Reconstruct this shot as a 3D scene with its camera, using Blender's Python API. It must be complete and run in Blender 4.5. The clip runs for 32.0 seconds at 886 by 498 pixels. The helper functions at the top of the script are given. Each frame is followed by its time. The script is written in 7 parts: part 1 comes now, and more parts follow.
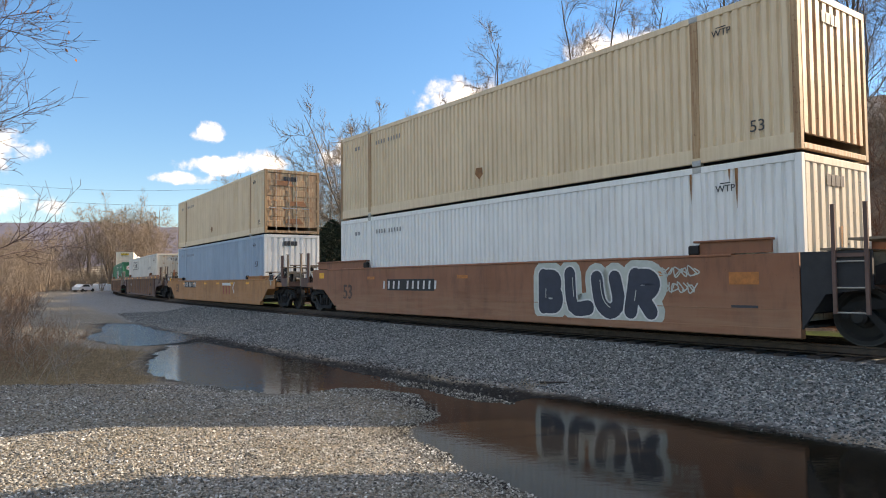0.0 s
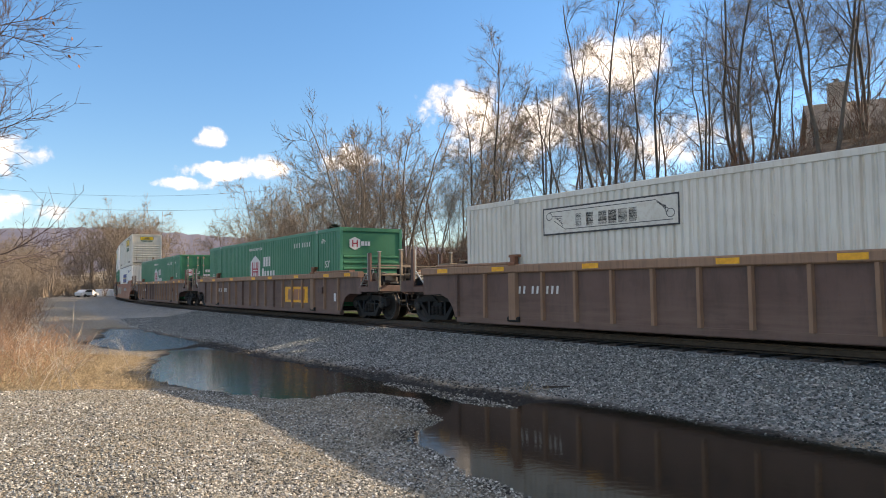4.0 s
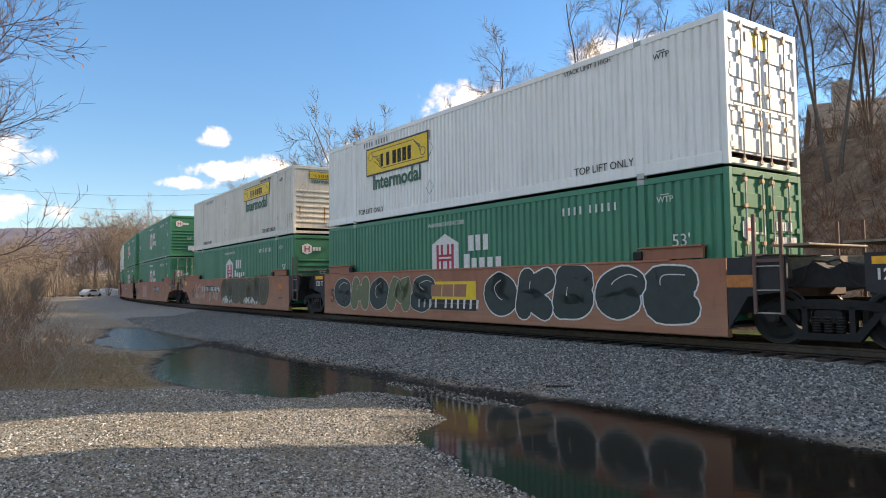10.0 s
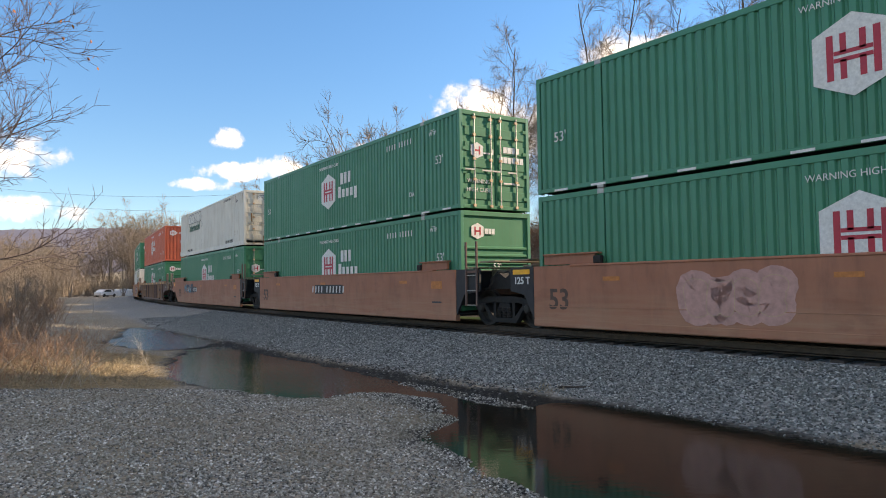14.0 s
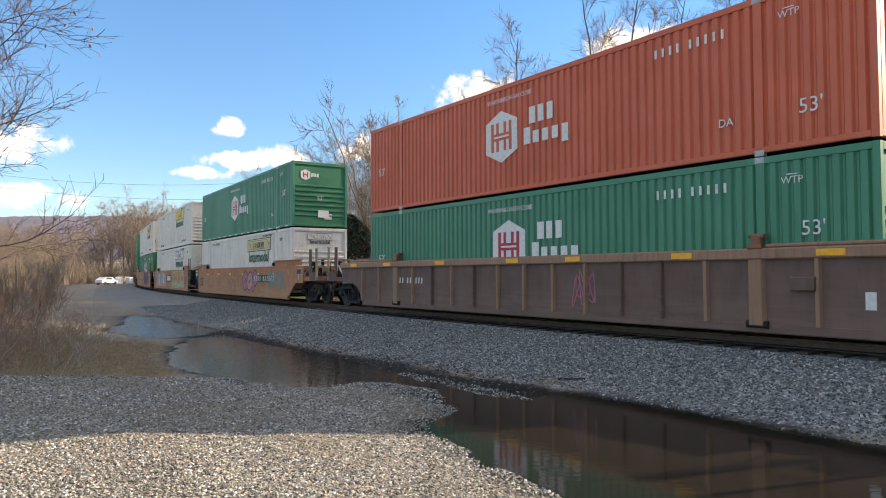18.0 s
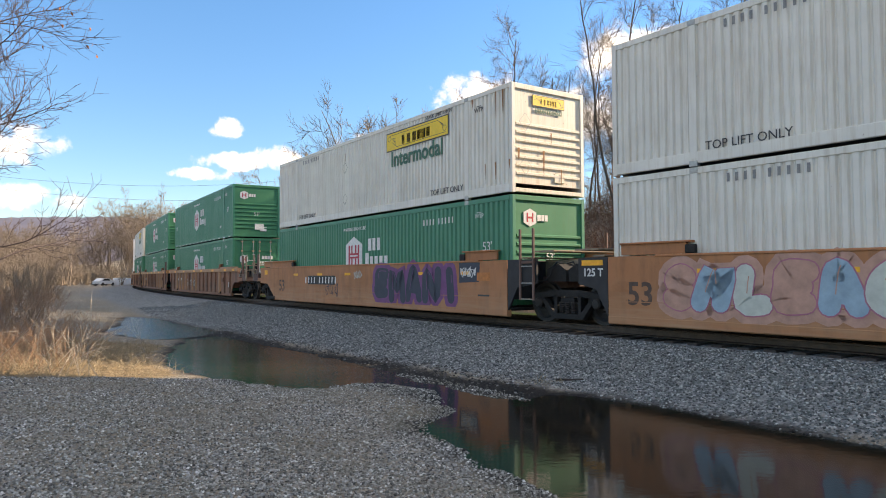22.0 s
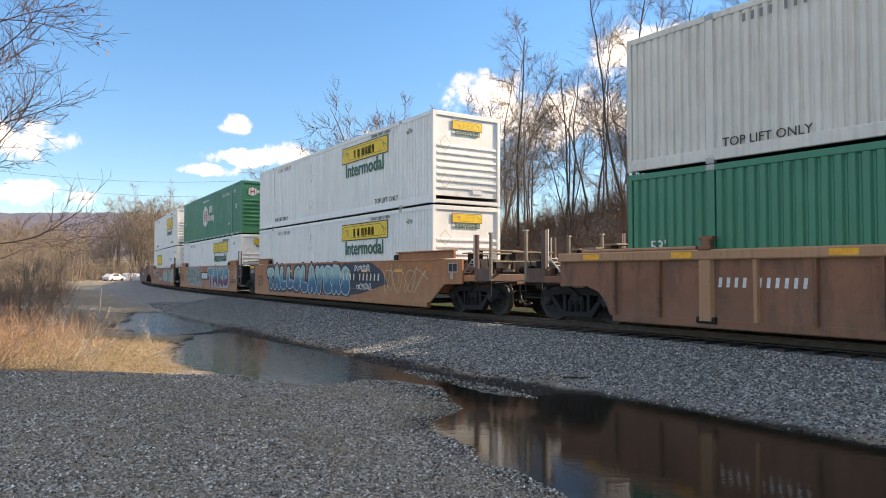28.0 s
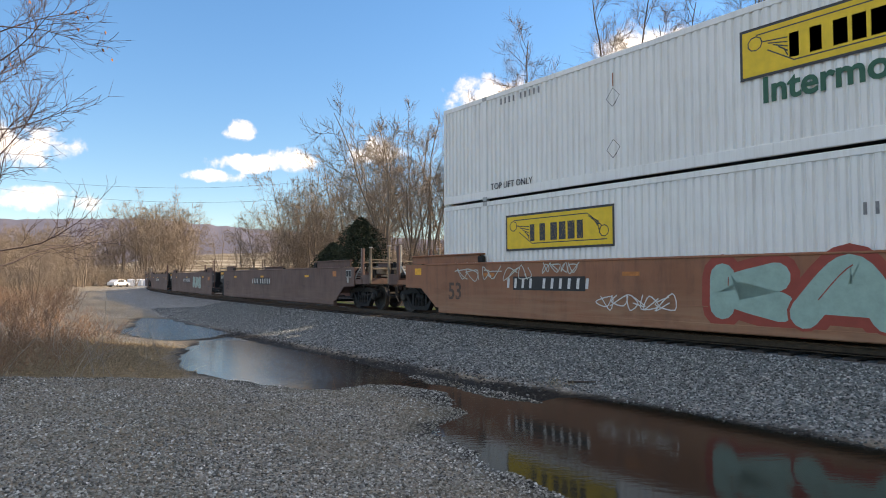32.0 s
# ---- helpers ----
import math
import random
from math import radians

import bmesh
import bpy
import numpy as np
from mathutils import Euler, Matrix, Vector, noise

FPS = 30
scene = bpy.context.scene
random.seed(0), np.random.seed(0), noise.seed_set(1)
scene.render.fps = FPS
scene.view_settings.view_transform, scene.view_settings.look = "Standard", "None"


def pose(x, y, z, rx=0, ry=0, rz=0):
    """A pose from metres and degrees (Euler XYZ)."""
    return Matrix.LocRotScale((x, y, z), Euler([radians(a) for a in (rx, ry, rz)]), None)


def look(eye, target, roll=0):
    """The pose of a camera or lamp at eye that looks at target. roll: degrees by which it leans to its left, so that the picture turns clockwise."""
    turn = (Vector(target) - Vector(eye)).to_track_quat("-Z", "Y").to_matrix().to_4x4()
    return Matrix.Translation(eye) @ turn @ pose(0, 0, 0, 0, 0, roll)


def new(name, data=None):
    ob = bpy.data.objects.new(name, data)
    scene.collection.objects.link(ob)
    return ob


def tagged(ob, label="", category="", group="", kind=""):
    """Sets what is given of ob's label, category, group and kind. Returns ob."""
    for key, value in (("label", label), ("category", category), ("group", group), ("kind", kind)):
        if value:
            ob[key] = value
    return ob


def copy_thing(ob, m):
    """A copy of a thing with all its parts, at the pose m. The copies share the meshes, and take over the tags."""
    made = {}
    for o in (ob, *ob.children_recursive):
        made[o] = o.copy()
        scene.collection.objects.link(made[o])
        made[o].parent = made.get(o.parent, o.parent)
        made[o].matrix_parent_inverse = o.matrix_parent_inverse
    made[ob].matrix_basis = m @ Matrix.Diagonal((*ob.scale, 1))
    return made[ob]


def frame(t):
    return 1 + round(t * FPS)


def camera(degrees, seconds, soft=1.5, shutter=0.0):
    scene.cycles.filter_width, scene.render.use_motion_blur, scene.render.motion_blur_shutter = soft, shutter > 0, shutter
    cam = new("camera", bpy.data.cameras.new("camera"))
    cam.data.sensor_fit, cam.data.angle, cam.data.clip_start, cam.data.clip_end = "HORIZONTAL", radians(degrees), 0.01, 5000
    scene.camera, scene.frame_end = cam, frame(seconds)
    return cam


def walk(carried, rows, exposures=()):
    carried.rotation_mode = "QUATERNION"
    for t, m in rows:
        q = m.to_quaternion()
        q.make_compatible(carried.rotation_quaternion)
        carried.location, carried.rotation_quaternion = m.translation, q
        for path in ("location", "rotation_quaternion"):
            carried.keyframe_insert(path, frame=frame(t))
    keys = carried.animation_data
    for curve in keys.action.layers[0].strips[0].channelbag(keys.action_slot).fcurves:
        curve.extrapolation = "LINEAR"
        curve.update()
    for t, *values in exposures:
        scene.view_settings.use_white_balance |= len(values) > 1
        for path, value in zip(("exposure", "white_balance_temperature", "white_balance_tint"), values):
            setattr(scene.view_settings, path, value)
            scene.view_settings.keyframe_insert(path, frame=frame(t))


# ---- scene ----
# The camera stands on a gravel lot beside a curved railway track; x right, y ahead.
EYE = 1.65          # camera height over the gravel
RZ = 0.5            # top of rail
WATER = -0.28       # level of the puddle
cam = camera(65.06, 32.0, soft=1.0, shutter=0.0)
TURNS = [
    (0.0, -0.00, 2.51, 0.56), (0.5, -0.06, 2.48, 0.49), (1.0, -0.10, 2.52, 0.56), (1.5, -0.05, 2.54, 0.64),
    (2.0, 0.04, 2.58, 0.63), (2.5, 0.15, 2.64, 0.39), (3.0, 0.20, 2.82, 0.57), (3.5, 0.22, 2.87, 0.69),
    (5.5, 0.12, 2.91, 0.72), (6.0, 0.04, 2.96, 0.66), (6.5, 0.02, 2.96, 0.66), (7.0, -0.05, 2.91, 0.57),
    (7.5, -0.04, 2.92, 0.59), (8.0, 0.05, 2.96, 0.72), (8.5, 0.15, 2.94, 0.90), (9.0, 0.32, 2.96, 0.76),
    (9.5, 0.38, 2.90, 0.90), (10.0, 0.47, 2.83, 0.74), (10.5, 0.62, 2.75, 0.81), (11.0, 0.77, 2.70, 0.87),
    (11.5, 0.80, 2.71, 1.00), (12.0, 0.91, 2.69, 0.82), (12.5, 0.99, 2.71, 0.73), (13.0, 1.31, 2.79, 0.64),
    (13.5, 1.39, 2.81, 0.73), (14.0, 1.45, 2.88, 0.73), (14.5, 1.57, 3.24, 0.73), (16.5, 1.56, 2.56, 0.32),
    (17.0, 1.61, 2.42, 0.34), (17.5, 1.58, 2.30, 0.32), (18.0, 1.49, 2.13, 0.19), (18.5, 1.17, 2.06, -0.13),
    (19.0, 1.16, 2.05, -0.13), (19.5, 1.23, 2.00, -0.20), (20.0, 1.31, 2.05, -0.12), (20.5, 1.45, 2.06, -0.06),
    (21.0, 1.44, 2.18, 0.04), (21.5, 1.42, 2.23, 0.22), (22.0, 1.33, 2.20, 0.23), (22.5, 1.16, 2.27, 0.27),
    (23.0, 1.25, 2.36, 0.39), (23.5, 1.36, 2.24, 0.24), (24.0, 1.34, 2.12, 0.26), (24.5, 1.38, 1.90, 0.30),
    (26.5, 1.69, 1.66, -0.08), (27.0, 1.81, 1.71, -0.01), (27.5, 1.85, 1.80, 0.07), (28.0, 1.96, 1.97, -0.06),
    (28.5, 1.93, 2.11, 0.07), (29.0, 1.96, 2.11, 0.12), (29.5, 2.00, 2.14, 0.09), (30.0, 2.11, 2.20, -0.01),
    (30.5, 2.13, 2.25, -0.03), (31.0, 2.21, 2.24, 0.01), (31.5, 2.34, 2.27, 0.00), (32.0, 2.31, 2.35, 0.14),
]
walk(cam, [(t, pose(0, 0, EYE, 90 + p, r, y)) for t, y, p, r in TURNS], [(0.0, 1.52, 8200, 16), (2.0, 1.64, 8200, 16), (3.2, 1.52, 8200, 16), (6.0, 1.50, 8200, 16), (13.0, 1.55, 8200, 16), (18.5, 1.70, 8200, 16), (23.0, 1.74, 8200, 16), (28.0, 1.66, 8200, 16), (30.7, 1.67, 8200, 16), (32.0, 1.55, 8200, 16)])

# ---- light ----
SUN_DIR = Vector((0.987, 0.357, 0.47)).normalized()
world = bpy.data.worlds.new("world")
scene.world = world
world.use_nodes = True


def build_sky():
    nt = world.node_tree
    nt.nodes.clear()
    out = nt.nodes.new("ShaderNodeOutputWorld")
    bg = nt.nodes.new("ShaderNodeBackground")
    bg.inputs["Strength"].default_value = 0.134
    sky = nt.nodes.new("ShaderNodeTexSky")
    sky.sky_type = "NISHITA"
    sky.sun_disc = False
    sky.sun_elevation = math.asin(SUN_DIR.z)
    sky.sun_rotation = math.atan2(SUN_DIR.x, SUN_DIR.y)
    sky.air_density, sky.dust_density, sky.ozone_density = 1.0, 0.0, 3.0
    sky.altitude = 1200
    tc = nt.nodes.new("ShaderNodeTexCoord")

    def mth(op, a, b=None, c=None, clamp=False):
        n = nt.nodes.new("ShaderNodeMath")
        n.operation, n.use_clamp = op, clamp
        for i, v in enumerate((a, b, c)):
            if v is None:
                continue
            if isinstance(v, (int, float)):
                n.inputs[i].default_value = v
            else:
                nt.links.new(v, n.inputs[i])
        return n.outputs[0]

    # cumulus: soft bumps at a few bearings, broken up by noise, with flat bases
    nz = nt.nodes.new("ShaderNodeTexNoise")
    nz.inputs["Scale"].default_value, nz.inputs["Detail"].default_value, nz.inputs["Roughness"].default_value = 26.0, 8.0, 0.6
    nt.links.new(tc.outputs["Generated"], nz.inputs["Vector"])
    sep = nt.nodes.new("ShaderNodeSeparateXYZ")
    nt.links.new(tc.outputs["Generated"], sep.inputs[0])
    az = mth("MULTIPLY", mth("ARCTAN2", mth("MULTIPLY", sep.outputs[0], -1.0), sep.outputs[1]), 180 / math.pi)
    el = mth("MULTIPLY", mth("ARCSINE", sep.outputs[2]), 180 / math.pi)
    total = None
    for a, e, wa, we, amp in CLOUDS:
        da = mth("DIVIDE", mth("SUBTRACT", az, a), wa)
        de = mth("DIVIDE", mth("SUBTRACT", el, e), we)
        r2 = mth("ADD", mth("MULTIPLY", da, da), mth("MULTIPLY", de, de))
        g = mth("MULTIPLY", mth("SUBTRACT", 1.0, r2), amp, clamp=False)
        g = mth("MAXIMUM", g, -1.0)
        total = g if total is None else mth("MAXIMUM", total, g)
    dens = mth("ADD", total, mth("MULTIPLY", mth("SUBTRACT", nz.outputs["Fac"], 0.5), 3.9))
    mask = nt.nodes.new("ShaderNodeMapRange")
    mask.interpolation_type = "SMOOTHSTEP"
    mask.inputs["From Min"].default_value, mask.inputs["From Max"].default_value = 0.0, 1.0
    nt.links.new(dens, mask.inputs["Value"])
    # unseen scattered cumulus over the upper sky all round, added to brighten the shade
    nz2 = nt.nodes.new("ShaderNodeTexNoise")
    nz2.inputs["Scale"].default_value, nz2.inputs["Detail"].default_value, nz2.inputs["Roughness"].default_value = 5.0, 7.0, 0.55
    nt.links.new(tc.outputs["Generated"], nz2.inputs["Vector"])
    high = nt.nodes.new("ShaderNodeMapRange")
    high.interpolation_type = "SMOOTHSTEP"
    high.inputs["From Min"].default_value, high.inputs["From Max"].default_value = 27.0, 38.0
    nt.links.new(el, high.inputs["Value"])
    field = nt.nodes.new("ShaderNodeMapRange")
    field.interpolation_type = "SMOOTHSTEP"
    field.inputs["From Min"].default_value, field.inputs["From Max"].default_value = 0.42, 0.56
    nt.links.new(nz2.outputs["Fac"], field.inputs["Value"])
    cover = mth("MAXIMUM", mask.outputs[0], mth("MULTIPLY", high.outputs[0], field.outputs[0]))
    shade = nt.nodes.new("ShaderNodeMapRange")
    shade.inputs["From Min"].default_value, shade.inputs["From Max"].default_value = 0.2, 1.3
    nt.links.new(dens, shade.inputs["Value"])
    tone = nt.nodes.new("ShaderNodeMix")
    tone.data_type = "RGBA"
    tone.inputs["A"].default_value = (3.0, 3.1, 3.4, 1)
    tone.inputs["B"].default_value = (4.6, 4.5, 4.4, 1)
    nt.links.new(shade.outputs[0], tone.inputs["Factor"])
    mix = nt.nodes.new("ShaderNodeMix")
    mix.data_type = "RGBA"
    nt.links.new(cover, mix.inputs["Factor"])
    hue = nt.nodes.new("ShaderNodeHueSaturation")
    hue.inputs["Saturation"].default_value = 1.22
    fade = nt.nodes.new("ShaderNodeMapRange")
    fade.interpolation_type = "SMOOTHSTEP"
    fade.inputs["From Min"].default_value, fade.inputs["From Max"].default_value = -6.0, 26.0
    fade.inputs["To Min"].default_value, fade.inputs["To Max"].default_value = 0.49, 0.74
    nt.links.new(el, fade.inputs["Value"])
    nt.links.new(fade.outputs[0], hue.inputs["Value"])
    nt.links.new(sky.outputs[0], hue.inputs["Color"])
    nt.links.new(hue.outputs[0], mix.inputs["A"])
    nt.links.new(tone.outputs["Result"], mix.inputs["B"])
    nt.links.new(mix.outputs["Result"], bg.inputs["Color"])
    nt.links.new(bg.outputs[0], out.inputs["Surface"])


# bearing to the left, elevation, half widths in degrees, weight
CLOUDS = [(18.8, 11.5, 1.4, 0.95, 1.0), (17.7, 9.1, 3.5, 0.8, 1.1), (20.7, 8.0, 2.2, 0.55, 0.9), (14.6, 9.4, 2.2, 1.1, 1.0),
          (-14.2, 17.2, 5.0, 2.6, 1.1), (-1.5, 14.5, 4.2, 2.0, 1.0), (-7.5, 12.5, 8.0, 2.6, 0.9), (-18.0, 11.0, 6.0, 2.0, 0.7), (8.0, 10.5, 3.0, 1.2, 0.8), (34.0, 9.4, 5.0, 1.6, 1.0),
          (32.0, 5.6, 4.0, 1.0, 0.8), (60, 14, 14, 4, 0.8), (-80, 30, 16, 5, 0.6), (140, 18, 20, 5, 0.8)]
build_sky()
sun = bpy.data.lights.new("sun", "SUN")
sun.energy, sun.angle, sun.color = 3.1, radians(0.5), (1.0, 0.90, 0.76)
sun_ob = new("sun", sun)
sun_ob.matrix_world = look(SUN_DIR * 100, (0, 0, 0))


# ---- materials ----
def node_mat(name):
    m = bpy.data.materials.new(name)
    m.use_nodes = True
    nt = m.node_tree
    return m, nt, nt.nodes["Principled BSDF"]


def add(nt, kind, **values):
    n = nt.nodes.new("ShaderNode" + kind)
    for k, v in values.items():
        n.inputs[k.replace("_", " ")].default_value = v
    return n


def ramp(nt, fac, stops):
    r = nt.nodes.new("ShaderNodeValToRGB")
    els = r.color_ramp.elements
    while len(els) < len(stops):
        els.new(0.5)
    for e, (p, c) in zip(els, stops):
        e.position, e.color = p, (*c, 1)
    nt.links.new(fac, r.inputs[0])
    return r.outputs[0]


def blend(nt, fac, a, b, how="MIX"):
    n = nt.nodes.new("ShaderNodeMix")
    n.data_type, n.blend_type = "RGBA", how
    for k, v in (("Factor", fac), ("A", a), ("B", b)):
        if isinstance(v, (int, float)):
            n.inputs[k].default_value = v
        elif isinstance(v, tuple):
            n.inputs[k].default_value = (*v, 1)
        else:
            nt.links.new(v, n.inputs[k])
    return n.outputs["Result"]


def coords(nt, scale=(1, 1, 1), what="Object"):
    tc = nt.nodes.new("ShaderNodeTexCoord")
    mp = nt.nodes.new("ShaderNodeMapping")
    mp.inputs["Scale"].default_value = scale
    nt.links.new(tc.outputs[what], mp.inputs["Vector"])
    return mp.outputs[0]


def tex_noise(nt, vec, scale, detail=4.0, rough=0.6):
    n = add(nt, "TexNoise", Scale=scale, Detail=detail, Roughness=rough)
    nt.links.new(vec, n.inputs["Vector"])
    return n.outputs["Fac"]


def bump(nt, bsdf, height, strength=0.3, distance=0.02):
    b = add(nt, "Bump", Strength=strength, Distance=distance)
    nt.links.new(height, b.inputs["Height"])
    nt.links.new(b.outputs[0], bsdf.inputs["Normal"])


def paint_mat(name, col, dirt=(0.12, 0.07, 0.04), amount=0.35, rough=0.5, rust=(0.16, 0.06, 0.025), rust_at=0.68, run=0.48, dusty=None):
    """Weathered paint on steel: run-down streaks, blotches, rust spots."""
    m, nt, b = node_mat(name)
    v = coords(nt)
    streak = tex_noise(nt, coords(nt, (1.5, 1.5, 0.3) if dusty else (4.5, 4.5, 0.22)), 2.2, 6, 0.7)
    blotch = tex_noise(nt, v, 1.1, 5, 0.6)
    fine = tex_noise(nt, v, 14.0, 5, 0.7)
    c = blend(nt, ramp(nt, blotch, [(0.3, (0, 0, 0)), (0.75, (amount,) * 3)]), col, tuple(0.62 * x for x in col))
    c = blend(nt, ramp(nt, streak, [(run, (0, 0, 0)), (run + 0.32, (amount * 1.2,) * 3)]), c, dirt)
    c = blend(nt, ramp(nt, fine, [(rust_at, (0, 0, 0)), (min(rust_at + 0.08, 0.99), (0.85,) * 3)]), c, rust)
    if dusty:
        # pale dust thrown up along the lower part of the side, smeared lengthways
        sep = nt.nodes.new("ShaderNodeSeparateXYZ")
        nt.links.new(v, sep.inputs[0])
        smear = tex_noise(nt, coords(nt, (0.35, 0.35, 5.0)), 1.6, 6, 0.65)
        low = nt.nodes.new("ShaderNodeMapRange")
        low.interpolation_type = "SMOOTHSTEP"
        low.inputs["From Min"].default_value, low.inputs["From Max"].default_value = 1.25, 0.25
        nt.links.new(sep.outputs[2], low.inputs["Value"])
        k = nt.nodes.new("ShaderNodeMath")
        k.operation = "MULTIPLY"
        nt.links.new(low.outputs[0], k.inputs[0])
        nt.links.new(ramp(nt, smear, [(0.36, (0.08,) * 3), (0.68, (0.8,) * 3)]), k.inputs[1])
        c = blend(nt, k.outputs[0], c, dusty)
        patch = tex_noise(nt, coords(nt, (0.5, 0.5, 1.3)), 1.7, 4, 0.55)
        c = blend(nt, ramp(nt, patch, [(0.60, (0, 0, 0)), (0.64, (0.28,) * 3)]), c, tuple(0.55 * x for x in col))
    nt.links.new(c, b.inputs["Base Color"])
    rr = nt.nodes.new("ShaderNodeMapRange")
    rr.inputs["To Min"].default_value, rr.inputs["To Max"].default_value = rough - 0.12, rough + 0.2
    nt.links.new(blotch, rr.inputs["Value"])
    nt.links.new(rr.outputs[0], b.inputs["Roughness"])
    bump(nt, b, fine, 0.12, 0.01)
    return m


def plain_mat(name, col, rough=0.6, metal=0.0, var=0.3, scale=6.0):
    m, nt, b = node_mat(name)
    f = tex_noise(nt, coords(nt), scale, 5, 0.65)
    c = blend(nt, ramp(nt, f, [(0.3, (0, 0, 0)), (0.75, (1, 1, 1))]), tuple(x * (1 - var) for x in col), tuple(min(1, x * (1 + var * 0.5)) for x in col))
    nt.links.new(c, b.inputs["Base Color"])
    b.inputs["Roughness"].default_value, b.inputs["Metallic"].default_value = rough, metal
    bump(nt, b, f, 0.15, 0.01)
    return m


M_STEEL_DARK = plain_mat("grimy_steel", (0.016, 0.015, 0.0145), 0.85, 0.0, 0.5, 9)
M_WHEEL = plain_mat("wheel_steel", (0.022, 0.019, 0.017), 0.6, 0.2, 0.4, 7)
M_TREAD = plain_mat("worn_tread", (0.060, 0.054, 0.050), 0.45, 0.5, 0.3, 5)
M_RAIL = plain_mat("rail_steel", (0.09, 0.06, 0.045), 0.55, 0.5, 0.4, 6)
M_RAILTOP = plain_mat("rail_head", (0.55, 0.53, 0.5), 0.22, 1.0, 0.2, 3)
M_TIE = plain_mat("tie_wood", (0.055, 0.042, 0.034), 0.85, 0.0, 0.5, 5)
M_YELLOW = plain_mat("yellow_reflector", (0.92, 0.40, 0.015), 0.45, 0.0, 0.25, 9)
M_DULL = plain_mat("faded_orange_reflector", (0.52, 0.17, 0.035), 0.55, 0.0, 0.35, 9)
M_SHROUD = plain_mat("dark_grey_plate", (0.028, 0.027, 0.029), 0.75, 0.0, 0.35, 4)
M_BLACK = plain_mat("black_plate", (0.022, 0.02, 0.02), 0.6, 0.0, 0.4, 5)
M_LETTER = plain_mat("white_lettering", (0.68, 0.67, 0.64), 0.6, 0.0, 0.25, 12)
M_DARKLET = plain_mat("dark_lettering", (0.045, 0.045, 0.05), 0.6, 0.0, 0.3, 12)
M_GREENLET = plain_mat("green_lettering", (0.012, 0.10, 0.05), 0.5, 0.0, 0.2, 8)
M_BLUELET = plain_mat("blue_lettering", (0.015, 0.06, 0.27), 0.5, 0.0, 0.2, 8)
M_REDLET = plain_mat("red_lettering", (0.45, 0.02, 0.04), 0.5, 0.0, 0.2, 8)
M_SIGNYEL = plain_mat("sign_yellow", (0.80, 0.52, 0.015), 0.5, 0.0, 0.15, 4)
M_STENCIL = plain_mat("faded_stencil", (0.10, 0.058, 0.042), 0.7, 0.0, 0.4, 6)
M_SOFTDARK = plain_mat("thin_dark_print", (0.22, 0.22, 0.22), 0.6, 0.0, 0.3, 12)
M_FADED = plain_mat("sign_faded_yellow", (0.58, 0.50, 0.24), 0.6, 0.0, 0.25, 4)
M_RUNS = plain_mat("rust_runs", (0.30, 0.14, 0.055), 0.8, 0.0, 0.5, 5)
M_GALV = plain_mat("galvanised", (0.42, 0.41, 0.38), 0.5, 0.4, 0.3, 10)
M_TAN = plain_mat("dusty_tan_steel", (0.26, 0.20, 0.14), 0.7, 0.0, 0.4, 7)
W_EDGE = paint_mat("worn_brown_edge", (0.33, 0.185, 0.115), (0.10, 0.06, 0.042), 0.7, 0.65, rust_at=0.66)
W_EDGEO = paint_mat("worn_orange_edge", (0.45, 0.235, 0.125), (0.15, 0.08, 0.05), 0.5, 0.65, rust_at=0.64)
M_COPPER = plain_mat("orange_brake_wheel", (0.5, 0.16, 0.05), 0.55, 0.0, 0.4, 12)

C_WHITE = paint_mat("container_white", (0.80, 0.80, 0.77), (0.30, 0.25, 0.18), 0.25, 0.45, rust_at=0.72)
C_OLDWHITE = paint_mat("container_old_white", (0.70, 0.67, 0.60), (0.34, 0.22, 0.11), 0.45, 0.5, rust_at=0.68)
C_CREAM = paint_mat("container_cream", (0.76, 0.60, 0.40), (0.42, 0.26, 0.13), 0.38, 0.5, rust_at=0.70, run=0.42)
C_RUSTPOST = paint_mat("rusted_cream_post", (0.56, 0.37, 0.20), (0.20, 0.085, 0.03), 0.8, 0.6, rust_at=0.58, run=0.36)
C_RUSTCREAM = paint_mat("container_cream_rusty", (0.72, 0.55, 0.34), (0.36, 0.13, 0.04), 0.8, 0.55, rust_at=0.62, run=0.36)
C_STAINED = paint_mat("container_white_stained", (0.72, 0.66, 0.54), (0.40, 0.22, 0.09), 0.5, 0.5, rust_at=0.63)
C_GREEN = paint_mat("container_green", (0.028, 0.205, 0.116), (0.04, 0.09, 0.05), 0.30, 0.42, rust_at=0.74)
C_GREENEND = paint_mat("container_green_end", (0.026, 0.19, 0.092), (0.05, 0.10, 0.04), 0.30, 0.68, rust_at=0.74)
C_BLUE = paint_mat("container_pale_blue", (0.30, 0.40, 0.50), (0.16, 0.17, 0.18), 0.35, 0.5, rust_at=0.72)
C_RED = paint_mat("container_red", (0.60, 0.12, 0.055), (0.22, 0.05, 0.02), 0.35, 0.5, rust_at=0.72)
W_BROWN = paint_mat("car_brown", (0.31, 0.120, 0.058), (0.09, 0.045, 0.03), 0.6, 0.6, rust_at=0.64, dusty=(0.34, 0.185, 0.105))
W_ORANGE = paint_mat("car_orange", (0.43, 0.165, 0.062), (0.13, 0.065, 0.035), 0.6, 0.6, rust_at=0.64, dusty=(0.40, 0.22, 0.12))
W_GOLD = paint_mat("car_yellow_orange", (0.47, 0.20, 0.062), (0.14, 0.07, 0.035), 0.65, 0.6, rust_at=0.6, dusty=(0.42, 0.21, 0.10))
